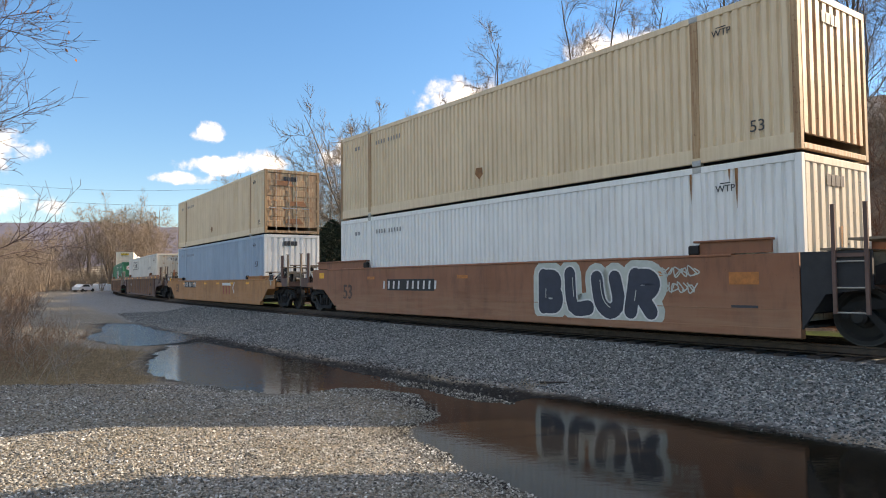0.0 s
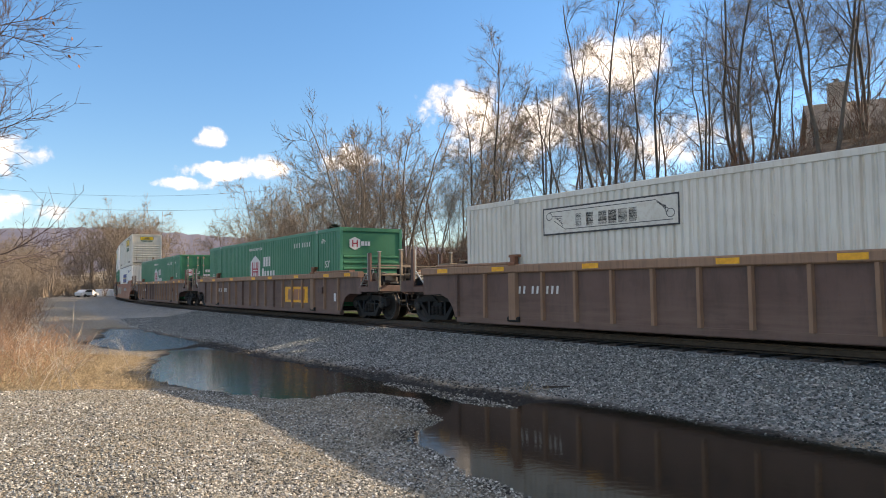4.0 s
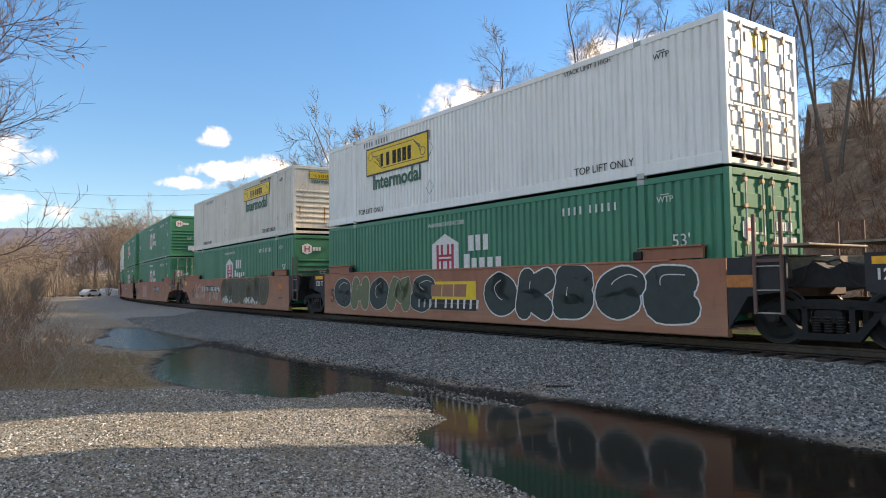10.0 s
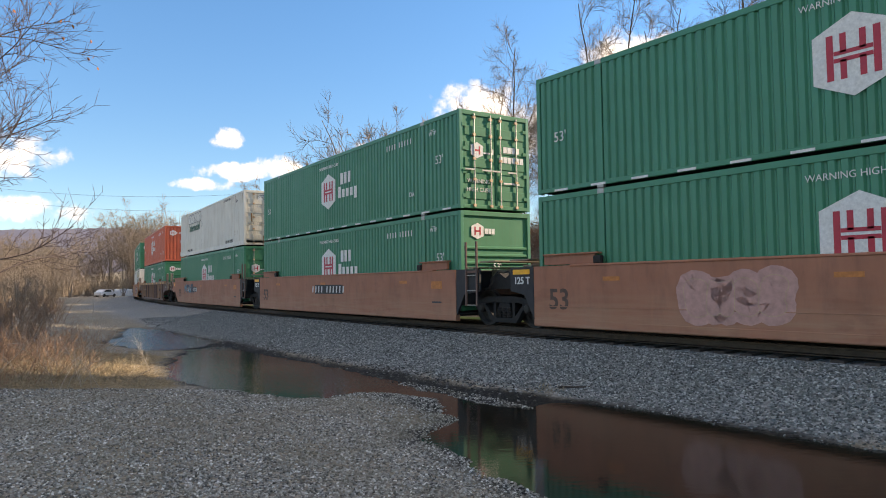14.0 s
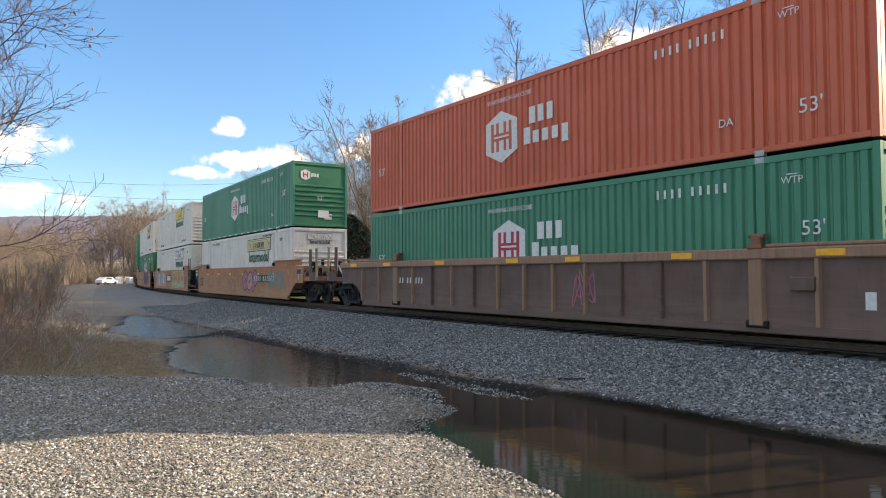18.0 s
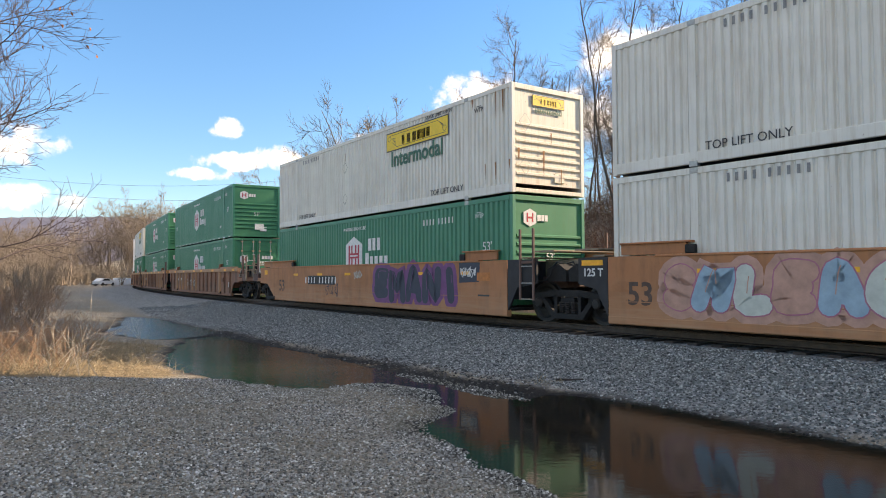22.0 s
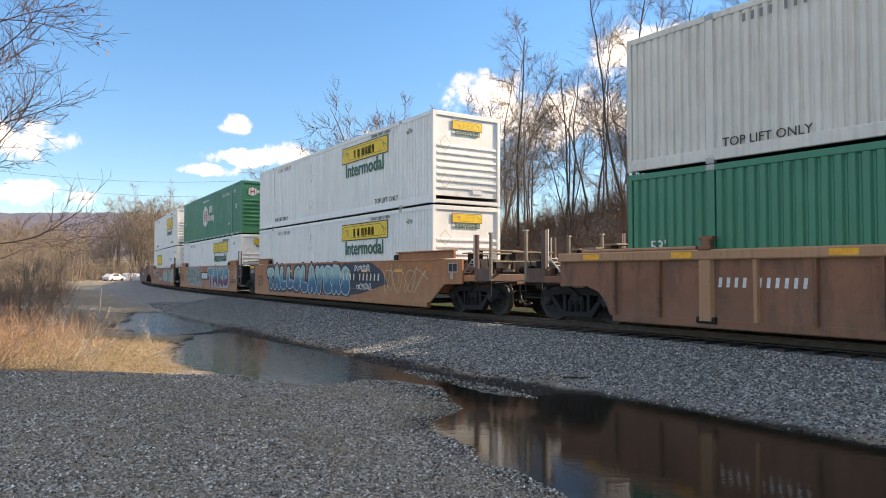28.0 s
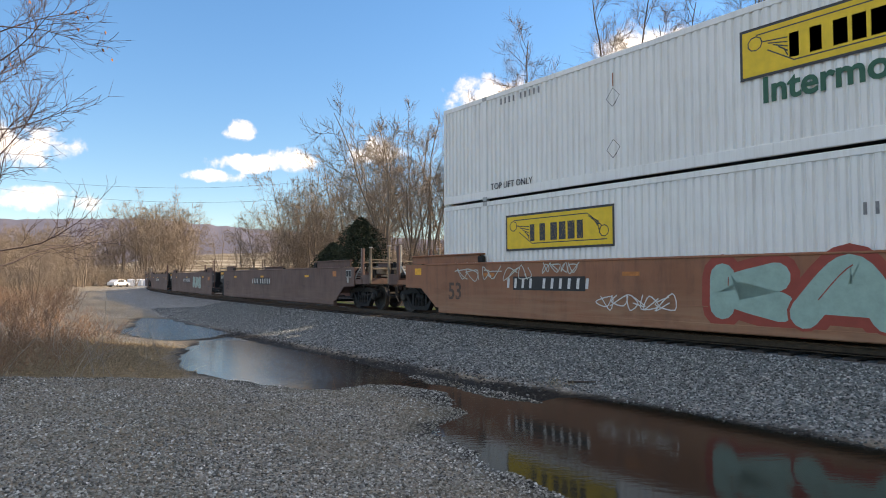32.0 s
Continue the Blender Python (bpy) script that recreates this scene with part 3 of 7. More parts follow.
def text_mesh(text, size, mat, shear=0.0, bold=0.0):
    def make():
        cu = bpy.data.curves.new("lettering", "FONT")
        cu.body, cu.size, cu.shear, cu.extrude, cu.offset = text, size, shear, 0.003, bold
        cu.align_x, cu.align_y = "CENTER", "CENTER"
        cu.resolution_u = 3
        ob = bpy.data.objects.new("lettering", cu)
        scene.collection.objects.link(ob)
        me = bpy.data.meshes.new_from_object(ob.evaluated_get(bpy.context.evaluated_depsgraph_get()))
        bpy.data.objects.remove(ob)
        me.materials.clear()
        me.materials.append(mat)
        return me
    return cached(("text", text, size, mat.name, shear, bold), make)


def facing(x, y, z):
    """Pose of lettering that reads from the near side."""
    return pose(x, y, z, 90, 0, 180)


def end_facing(x, y, z):
    """Pose of lettering on the leading end."""
    return pose(x, y, z, 90, 0, -90)


def bars_mesh(widths, h, mat, lean=0.0, gap=0.35):
    """Plain bars in the size and rhythm of writing, centred; u runs to the reader's right."""
    def make():
        sh, total = Shape(), sum(abs(w) for w in widths) + gap * h * 0.4 * (len(widths) - 1)
        u = -total / 2
        for w in widths:
            if w > 0:
                sh.prism([(u, -h / 2), (u + w, -h / 2), (u + w + lean * h, h / 2), (u + lean * h, h / 2)], -0.003, 0.002)
            u += abs(w) + gap * h * 0.4
        me = sh.mesh("marking", mat)
        me.transform(Matrix.Rotation(radians(-90), 4, "X"))
        return me
    return cached(("bars", tuple(widths), h, mat.name, lean, gap), make)


def rect(w, h):
    return [(-w / 2, -h / 2), (w / 2, -h / 2), (w / 2, h / 2), (-w / 2, h / 2)]


def flat_mesh(name, outlines, mat, thick=0.004):
    """Plates in the plane that lettering uses (x right, y up)."""
    def make():
        sh = Shape()
        for o in outlines:
            sh.prism(o, -thick, 0.001)
        me = sh.mesh(name, mat)
        me.transform(Matrix.Rotation(radians(-90), 4, "X"))
        return me
    return cached((name, mat.name, str(outlines)[:400], thick), make)


def shifted(o, dx, dz):
    return [(x + dx, z + dz) for x, z in o]


def glyphs(word, w):
    """One plain bar to each character cell."""
    out = []
    for ch in word:
        out += [0.62 * w, -0.38 * w] if ch not in " ." else [-0.5 * w]
    return tuple(out)


def cell_mesh(form, w, h, mat):
    """A plain block to each character: tall (A, b), low (x) or hanging (p)."""
    outs, u = [], -len(form) * w / 2
    for ch in form:
        top, low = {"A": (0.5, -0.5), "b": (0.5, -0.5), "x": (0.22, -0.5), "p": (0.22, -0.8)}[ch]
        ww = w * (0.74 if ch == "A" else 0.64)
        outs.append([(u, low * h), (u + ww, low * h), (u + ww, top * h), (u, top * h)])
        u += w
    return flat_mesh("name_%s_%g" % (form, w), outs, mat)


HEX = [(0, -0.69), (0.64, -0.40), (0.64, 0.40), (0, 0.69), (-0.64, 0.40), (-0.64, -0.40)]


def put_hex_logo(c, x, y, z, k=1.0, mark=None, badge=None):
    """Six-sided badge with barred mark, and two rows of plain bars for the name."""
    badge, mark = badge or M_LETTER, mark or M_REDLET
    b = put("badge", flat_mesh("badge_%g" % k, [[(k * p, k * q) for p, q in HEX]], badge), c, facing(x, y, z), "six-sided white badge with red bars")
    put("badge_mark", flat_mesh("badge_mark_%g" % k, [shifted(rect(0.11 * k, 0.76 * k), d * k, 0) for d in (-0.36, 0.36)] +
                                [shifted(rect(0.10 * k, 0.32 * k), d * k, e * k) for d in (-0.15, 0.15) for e in (-0.22, 0.22)] +
                                [shifted(rect(0.60 * k, 0.07 * k), 0, e * k) for e in (-0.06, 0.06)], mark, 0.008), c, facing(x, y, z))
    put("name_mark", cell_mesh("Abb", 0.32 * k, 0.42 * k, M_LETTER), c, facing(x - 1.56 * k, y, z + 0.36 * k))
    put("name_mark", cell_mesh("Axxxp", 0.335 * k, 0.42 * k, M_LETTER), c, facing(x - 1.72 * k, y, z - 0.14 * k))


def put_yellow_sign(c, x, y, z, w=3.1, h=0.88, word=True, old=False, pose_of=None):
    at = pose_of or facing
    k = h / 0.88
    plate = M_FADED if old == "faded" else C_OLDWHITE if old else M_SIGNYEL
    put("sign_border", flat_mesh("sign_border_%g" % w, [rect(w, h)], M_DARKLET, 0.004), c, at(x, y, z))
    put("sign_plate", flat_mesh("sign_plate_%g" % w, [rect(w - 0.10 * k, h - 0.10 * k)], plate, 0.007), c, at(x, y, z), "yellow sign plate with dark border")
    dy = Matrix.Translation((0, 0, 0.004))
    put("sign_mark", bars_mesh(tuple(q * w / 3.7 for q in (0.17, -0.05, 0.20, -0.05, 0.23, 0.22, 0.23, 0.20)), 0.40 * k, M_DARKLET, 0, 0.40), c, at(x, y, z) @ dy @ Matrix.Translation((0.0, -0.03 * k, 0)))
    e = w / 2
    lines = [[(-e + 0.3 * k, 0.30 * k), (e - 0.75 * k, 0.30 * k), (e - 0.35 * k, 0.02 * k)], [(e - 0.2 * k, -0.28 * k), (-e + 0.95 * k, -0.28 * k), (-e + 0.5 * k, 0.0)]]
    for q in range(5):
        lines.append([(e - (0.72 - 0.09 * q) * k, (0.24 - 0.06 * q) * k), (e - 0.42 * k, (0.10 - 0.06 * q) * k)])
        lines.append([(-e + (0.42 + 0.09 * q) * k, (0.16 - 0.05 * q) * k), (-e + 0.85 * k, (0.12 - 0.075 * q) * k)])
    for sx, cz in ((-1, 0.16), (1, -0.10)):
        lines.append([(sx * (e - 0.28 * k) + 0.13 * k * math.cos(a * 0.7), cz * k + 0.12 * k * math.sin(a * 0.7)) for a in range(10)])
    put("sign_scroll", ribbon_mesh("sign_scroll", lines, 0.022 * k, M_DARKLET, 0.0075), c, at(x, y, z))
    if word:
        put("lettering", text_mesh("Intermodal", w * (0.19 if h < 0.8 else 0.176), M_GREENLET if not (old and h < 0.4) else M_DARKLET, 0, 0.0042 * w), c, at(x, y, z) @ Matrix.Translation((0, -0.5 * h - (0.30 if h < 0.8 else 0.27) * w / 3.63, 0.003)))


def make_container(kind, end, opts=()):
    """Domestic 53-foot box. Origin at the middle of its floor."""
    col, endcol, what = {
        "white": (C_WHITE, C_WHITE, "white"), "old": (C_OLDWHITE, C_OLDWHITE, "weathered off-white"), "cream": (C_CREAM, C_RUSTCREAM, "cream, rust-streaked"),
        "green": (C_GREEN, C_GREENEND, "dark green"), "blue": (C_BLUE, C_WHITE, "pale blue"), "red": (C_RED, C_RED, "brick red"), "blue_barred": (C_WHITE, C_OLDWHITE, "white")}[kind]
    if "rusty" in opts:
        endcol = C_STAINED
    how = {"door": "closed barred doors", "louver": "ribbed front wall", "corr": "upright corrugated front wall"}[end]
    c = root("shipping_container", "%s corrugated steel container with %s" % (what, how), "container", "containers on the train")
    key = (kind, endcol.name)
    x0, x1 = -CL / 2, CL / 2
    tall = 0.34 if kind == "cream" else 0.29 if kind in ("white", "old") else 0.17
    pitch, depth = (0.215, 0.045) if kind in ("green", "red") else (0.18, 0.038)
    zb, zt = tall, CH - 0.13

    def side(flip):
        me = cached(("side", key), lambda: corrugated(x0 + 0.12, x1 - 0.12, zb, zt, Y - 0.012, depth, pitch, col, "side_panel"))
        put("side_panel", me, c, Matrix.Rotation(math.pi, 4, "Z") if flip else None)
    side(False), side(True)
    for sg in (1, -1):
        put("top_rail", cached(("toprail", key), lambda: Shape().box(x0 + 0.12, x1 - 0.12, Y - 0.07, Y, zt, CH, 0.012).mesh("top_rail", col)), c, Matrix.Rotation(math.pi, 4, "Z") if sg < 0 else None)
        put("bottom_rail", cached(("botrail", key), lambda: Shape().box(x0 + 0.12, x1 - 0.12, Y - 0.08, Y, 0.06, zb, 0.012).mesh("bottom_rail", col)), c, Matrix.Rotation(math.pi, 4, "Z") if sg < 0 else None)
    put("roof", cached(("roof", key), lambda: Shape().box(x0 + 0.05, x1 - 0.05, -Y + 0.07, Y - 0.07, CH - 0.05, CH - 0.02).mesh("roof", col)), c)
    put("floor", cached(("floor",), lambda: Shape().box(x0 + 0.1, x1 - 0.1, -Y + 0.08, Y - 0.08, 0.07, 0.12).mesh("floor", M_STEEL_DARK)), c)
    for sx in (-1, 1):
        for sy in (-1, 1):
            put("corner_post", cached(("cpost", key), lambda: Shape().box(-0.06, 0.06, -0.06, 0.06, 0.05, CH, 0.01).mesh("corner_post", C_RUSTPOST if kind == "cream" else endcol if kind == "blue" else col)), c, Matrix.Translation((sx * (CL / 2 - 0.06), sy * (Y - 0.06), 0)))
            put("lift_post", cached(("lpost", key), lambda: Shape().box(-0.085, 0.085, -0.03, 0.004, 0.16, CH - 0.12, 0.008).mesh("lift_post", C_RUSTPOST if kind == "cream" else col)), c, Matrix.Translation((sx * 6.1, sy * Y, 0)) @ Matrix.Rotation(0 if sy > 0 else math.pi, 4, "Z"))
            for z in (0.0, CH - 0.12):
                put("corner_casting", cached(("cast",), lambda: Shape().box(-0.09, 0.09, -0.09, 0.007, 0.0, 0.12, 0.012).mesh("corner_casting", M_GALV)), c,
                    Matrix.Translation((sx * 6.1, sy * Y, z)) @ Matrix.Rotation(0 if sy > 0 else math.pi, 4, "Z"))
    put("rear_wall", cached(("rear", key), lambda: Shape().box(x1 - 0.1, x1 - 0.02, -Y + 0.12, Y - 0.12, 0.1, CH - 0.1).mesh("rear_wall", col)), c)
    # leading end at -x
    put("end_header", cached(("hdr", key), lambda: Shape().box(x0, x0 + 0.1, -Y + 0.12, Y - 0.12, CH - 0.14, CH, 0.012).mesh("end_header", endcol)), c)
    put("end_sill", cached(("sil", key), lambda: Shape().box(x0, x0 + 0.1, -Y + 0.12, Y - 0.12, 0.06, 0.17, 0.012).mesh("end_sill", endcol)), c)
    if end == "corr":
        me = cached(("ecorr", key), lambda: corrugated(-Y + 0.12, Y - 0.12, zb, CH - 0.14, -0.012, 0.05, 0.26, endcol, "end_wall"))
        put("end_wall", me, c, Matrix.Translation((x0, 0, 0)) @ Matrix.Rotation(math.pi / 2, 4, "Z"))
    elif end == "louver":
        put("end_wall", cached(("ewall", key), lambda: Shape().box(x0 + 0.045, x0 + 0.09, -Y + 0.12, Y - 0.12, zb, CH - 0.14).mesh("end_wall", endcol)), c)
        rib = cached(("erib", key), lambda: Shape().loft([[(x0 + 0.045, y, -0.05), (x0 + 0.045, y, 0.05), (x0 + 0.002, y, 0.025), (x0 + 0.002, y, -0.025)] for y in (-Y + 0.16, Y - 0.16)]).mesh("end_rib", endcol))
        for i in range(7):
            put("end_rib", rib, c, Matrix.Translation((0, 0, 0.55 + i * 0.215)))
        put("document_box", cached(("docbox", key), lambda: Shape().box(x0 + 0.01, x0 + 0.05, -0.55, -0.2, 0.38, 0.62, 0.01).mesh("document_box", M_LETTER if kind == "green" else endcol)), c)
    else:
        for sg in (1, -1):
            d = put("door", cached(("door", key, sg), lambda: Shape().box(x0 + 0.03, x0 + 0.075, *sorted((sg * 0.008, sg * (Y - 0.125))), zb, CH - 0.15, 0.008).mesh("door", endcol)), c)
            for i in range(5):
                put("door_rib", cached(("drib", key, sg), lambda: Shape().box(x0 + 0.012, x0 + 0.032, *sorted((sg * 0.12, sg * (Y - 0.2))), -0.14, 0.14, 0.012).mesh("door_rib", endcol)), d, Matrix.Translation((0, 0, 0.47 + i * 0.46)))
            for yy in (0.18, 0.78):
                put("lock_rod", cached(("rod", sg, yy), lambda: Shape().rod((x0 - 0.015, sg * yy, 0.1), (x0 - 0.015, sg * yy, CH - 0.08), 0.017, 6).mesh("lock_rod", M_GALV)), d)
                for z in (0.15, 0.9, 1.5, 2.2, CH - 0.2):
                    put("rod_bracket", cached(("brk", sg, yy), lambda: Shape().box(x0 - 0.03, x0 + 0.03, sg * yy - 0.05, sg * yy + 0.05, -0.035, 0.035).mesh("rod_bracket", endcol)), d, Matrix.Translation((0, 0, z)))
                put("lock_handle", cached(("hnd", sg, yy), lambda: Shape().box(x0 - 0.04, x0 - 0.02, *sorted((sg * yy, sg * yy + 0.34)), 1.15, 1.2, 0.006).mesh("lock_handle", M_GALV)), d)
            for i in range(4):
                put("hinge", cached(("hng", key, sg), lambda: Shape().box(x0 - 0.008, x0 + 0.03, *sorted((sg * (Y - 0.24), sg * (Y - 0.1))), -0.05, 0.05).mesh("hinge", endcol)), d, Matrix.Translation((0, 0, 0.42 + i * 0.68)))
    decorate(c, kind, end, opts)
    return c


def decorate(c, kind, end, opts):
    x0, yo = -CL / 2, Y + 0.001
    dark = M_DARKLET if kind not in ("green", "red") else M_LETTER

    def word(text, size, x, z, mat=None, shear=0.0, bold=0.0):
        put("lettering", text_mesh(text, size, mat or dark, shear, bold), c, facing(x, yo, z))

    def bars(widths, h, x, z, mat=None):
        put("marking", bars_mesh(tuple(widths), h, {M_DARKLET: M_SOFTDARK}.get(mat or dark, mat or dark)), c, facing(x, yo, z))
    if kind in ("green", "red", "blue"):
        word("53'", 0.36, x0 + 1.05, 0.75 if kind == "red" else 1.58)
    elif kind == "cream":
        word("53", 0.30, x0 + 0.75, 0.56)
    word("WTP", 0.18, x0 + 1.4, CH - 0.47)
    put("overline", flat_mesh("overline", [rect(0.2, 0.018)], dark), c, facing(x0 + 1.4, yo, CH - 0.365))
    ident = tuple(0.72 * q if q > 0 else 1.45 * q for q in glyphs("abcd 12345", 0.125))
    if kind in ("green", "red"):
        put_hex_logo(c, 0.78 if kind == "green" else 1.05, yo, 1.54, 1.0, M_REDLET if kind == "green" else C_RED)
        bars(ident, 0.18, -4.7, 2.42)
        word("WARNING HIGH CUBE", 0.17, 0.75, 2.5)
        word("53'", 0.34, 7.3, 1.35)
        word("DA", 0.22, -5.45, 0.72)
        # white dashes of reflecting tape along the sill
        if kind == "green" and "tape" in opts:
            me = cached(("tape",), lambda: flat_mesh("tape", [rect(0.42, 0.05)], M_LETTER))
            for i in range(14):
                put("reflective_strip", me, c, facing(-7.4 + i * 1.13, yo + 0.006, 0.09))
    elif "sign" in opts or "oldsign" in opts:
        if "farold" in opts:
            put_yellow_sign(c, 3.65, yo, 2.44, 3.63, 0.62, old=True)
        elif "farsign" in opts:
            put_yellow_sign(c, 3.4, yo, 2.0, 3.7, 0.94)
        elif "bigsign" in opts:
            put_yellow_sign(c, -3.42, yo, 1.98, 3.7, 0.94)
        else:
            put_yellow_sign(c, -3.42, yo, 2.31, 3.63, 0.62, old="faded" if "faded" in opts else "oldsign" in opts)
        word("TOP LIFT ONLY", 0.24, -5.1, 0.38, M_DARKLET)
        word("TOP LIFT ONLY", 0.24, 5.0, 0.36, M_DARKLET)
        bars(ident, 0.16, 4.6, 2.62, M_DARKLET)
        word("STACK LIMIT 3 HIGH", 0.15, -4.7, 2.70, M_DARKLET)
        ring = cached(("placard_ring",), lambda: ribbon_mesh("placard_holder", [[(0, -0.2), (0.19, 0.02), (0, 0.21), (-0.19, -0.01), (-0.02, -0.2), (0.10, -0.12)]], 0.014, M_STEEL_DARK))
        for x, z in ((1.5, 0.75), (1.5, 1.9)):
            put("placard_holder", ring, c, facing(x, yo, z))
        put("rust_run", flat_mesh("rust_run", [rect(0.03, 0.3)], W_RED), c, facing(1.5, yo, 2.3))
    elif "lowsign" in opts:
        put_yellow_sign(c, 3.35, yo, 1.97 if kind == "white" else 2.24, 3.7, 0.94 if kind == "white" else 0.64, word=False, old=kind == "old")
        bars(ident, 0.2, -4.5, 1.9, M_DARKLET)
    elif kind == "blue_barred":
        blue = []
        lean = lambda pts: [(x + 0.25 * z, z) for x, z in pts]
        for ux, w in ((-1.7, 0.72), (-0.72, 0.95), (-0.02, 0.22), (0.62, 0.74), (1.5, 0.86)):
            blue += [lean(shifted(rect(w, 0.36), ux, 0.24)), lean(shifted(rect(w * 0.8, 0.40), ux - 0.06, -0.22))]
        put("emblem_shadow", flat_mesh("emblem_shadow", [shifted(o, -0.06, -0.07) for o in blue], M_SIGNYEL, 0.004), c, facing(0.0, yo, 1.78) @ Matrix.Scale(1.0, 4))
        put("emblem", flat_mesh("emblem", blue, M_BLUELET, 0.009), c, facing(0.0, yo, 1.78) @ Matrix.Scale(1.0, 4), "slanted blue bars edged in yellow")
        bars(ident, 0.24, -4.85, 2.4, M_BLUELET)
    else:
        bars(ident, 0.13, 4.9, CH - 0.5, M_DARKLET)
        bars((0.12, -0.06, 0.1), 0.12, 6.9, CH - 0.5, M_DARKLET)
        put("dent_patch", flat_mesh("dent_patch", [[(0, -0.16), (0.15, -0.05), (0.13, 0.14), (-0.12, 0.15), (-0.17, 0)]], M_RUNS), c, facing(0.4, yo - 0.01, 0.72), "brown rusted dent") if kind == "cream" else None
    if "rusty" in opts:
        # rust runs down from the top rail and spreads up from the sill near the leading end
        rng = random.Random(int(100 * len(TRAIN)) + 7)
        for i in range(7):
            w, ln = rng.uniform(0.012, 0.035), rng.uniform(0.2, 0.8)
            put("rust_run", mesh_of("rust_run", [(-w, 0, 0), (w, 0, 0), (w * 0.5, -ln * 0.6, 0), (0.0, -ln, 0), (-w * 0.4, -ln * 0.7, 0)], [(0, 4, 3, 2, 1)], M_RUNS), c, facing(x0 + rng.uniform(0.1, 2.2), yo, rng.choice((CH - 0.12, CH - 0.12, 0.9))), "rust run")
        for i in range(4):
            w, ln = rng.uniform(0.02, 0.05), rng.uniform(0.3, 0.8)
            put("rust_run", mesh_of("rust_run", [(-w, 0, 0), (w, 0, 0), (w * 0.6, -ln * 0.6, 0), (0.0, -ln, 0), (-w * 0.5, -ln * 0.7, 0)], [(0, 4, 3, 2, 1)], M_RUNS), c, end_facing(x0 - 0.004, rng.uniform(-1.1, 1.1), rng.choice((0.55, 0.75, 1.2, 1.7))), "rust run")
    # marks on the leading end
    xe = x0 - 0.002
    if kind in ("green", "red"):
        put("end_badge", flat_mesh("end_badge", [[(0.34 * p, 0.34 * q) for p, q in HEX]], M_LETTER), c, end_facing(xe + (0.03 if end == "louver" else 0), 0.68, 2.32 if end != "door" else 1.75))
        put("end_badge_mark", flat_mesh("end_badge_mark", [shifted(rect(0.05, 0.24), d, 0) for d in (-0.09, 0.09)] + [rect(0.18, 0.05)], M_REDLET if kind == "green" else C_RED, 0.007), c, end_facing(xe + (0.03 if end == "louver" else 0), 0.68, 2.32 if end != "door" else 1.75))
        put("end_marking", bars_mesh((0.12, 0.1, 0.1), 0.16, M_LETTER), c, end_facing(xe + 0.02, 0.25, 2.32 if end != "door" else 1.75))
        if end == "door":
            put("lettering", text_mesh("WARNING", 0.17, M_LETTER), c, end_facing(xe + 0.008, 0.62, 0.85))
            put("lettering", text_mesh("HIGH CUBE", 0.17, M_LETTER), c, end_facing(xe + 0.008, 0.62, 0.60))
            put("end_marking", bars_mesh((0.13, 0.13, 0.13, 0.13), 0.18, M_LETTER), c, end_facing(xe + 0.008, -0.6, 1.85))
            put("end_marking", bars_mesh((0.13, 0.13, 0.13, 0.13, 0.13, 0.13), 0.18, M_LETTER), c, end_facing(xe + 0.008, -0.6, 1.55))
            put("end_marking", bars_mesh((0.6,), 0.05, M_LETTER), c, end_facing(xe + 0.008, -0.6, 0.85))
        else:
            put("lettering", text_mesh("53'", 0.26, M_LETTER), c, end_facing(xe, 0.0, 1.62 if end == "corr" else 1.30))
            put("end_notice", flat_mesh("end_notice", [rect(0.5, 0.32)], M_LETTER), c, end_facing(xe, -0.15, 0.62))
    elif "sign" in opts or "oldsign" in opts or "lowsign" in opts:
        put_yellow_sign(c, xe + 0.02, 0.0, 2.52, 1.15, 0.30, word=end == "louver", old="oldsign" in opts or kind == "old" and "lowsign" in opts, pose_of=end_facing)
        if end == "louver":
            for y, z in ((0.85, 0.75), (0.85, 1.9)):
                put("placard_holder", cached(("end_ring",), lambda: ribbon_mesh("placard_holder", [[(0, -0.24), (0.2, 0), (0, 0.24), (-0.2, 0), (-0.02, -0.22)]], 0.02, M_GALV)), c, end_facing(xe - 0.006, y, z))
    else:
        put("end_marking", bars_mesh((0.14, 0.14, 0.14, 0.14), 0.2, M_DARKLET if kind != "blue_barred" else M_BLUELET), c, end_facing(xe, 0.1, 2.5))
        if end == "door":
            for z in (0.6, 1.4, 2.3):
                put("rust_patch", flat_mesh("rust_patch", [[(-0.4, -0.1), (0.5, -0.13), (0.3, 0.12), (-0.3, 0.1)]], W_ORANGE, 0.005), c, end_facing(xe - 0.004, random.uniform(-0.5, 0.5), z))


# ---- well cars ----
WHEEL_R = 0.485


def wheel_mesh():
    def make():
        sh = Shape().lathe_y([(0.07, 0.09), (0.16, 0.085), (0.19, 0.055), (0.34, 0.03), (0.40, 0.075), (WHEEL_R - 0.022, 0.0745), (WHEEL_R - 0.004, 0.074), (WHEEL_R - 0.004, -0.03), (WHEEL_R + 0.03, -0.045), (WHEEL_R + 0.02, -0.07), (0.40, -0.06), (0.33, -0.02), (0.1, -0.06)], 28)
        me = sh.mesh("wheel", M_WHEEL)
        me.materials.append(M_TREAD)
        for p in me.polygons:
            c = p.center
            r = math.hypot(c.x, c.z)
            if r > WHEEL_R - 0.02 and c.y > -0.04 and len(p.vertices) == 4:
                p.material_index = 1
        return me
    return cached(("wheel",), make)


SPINNING = {}


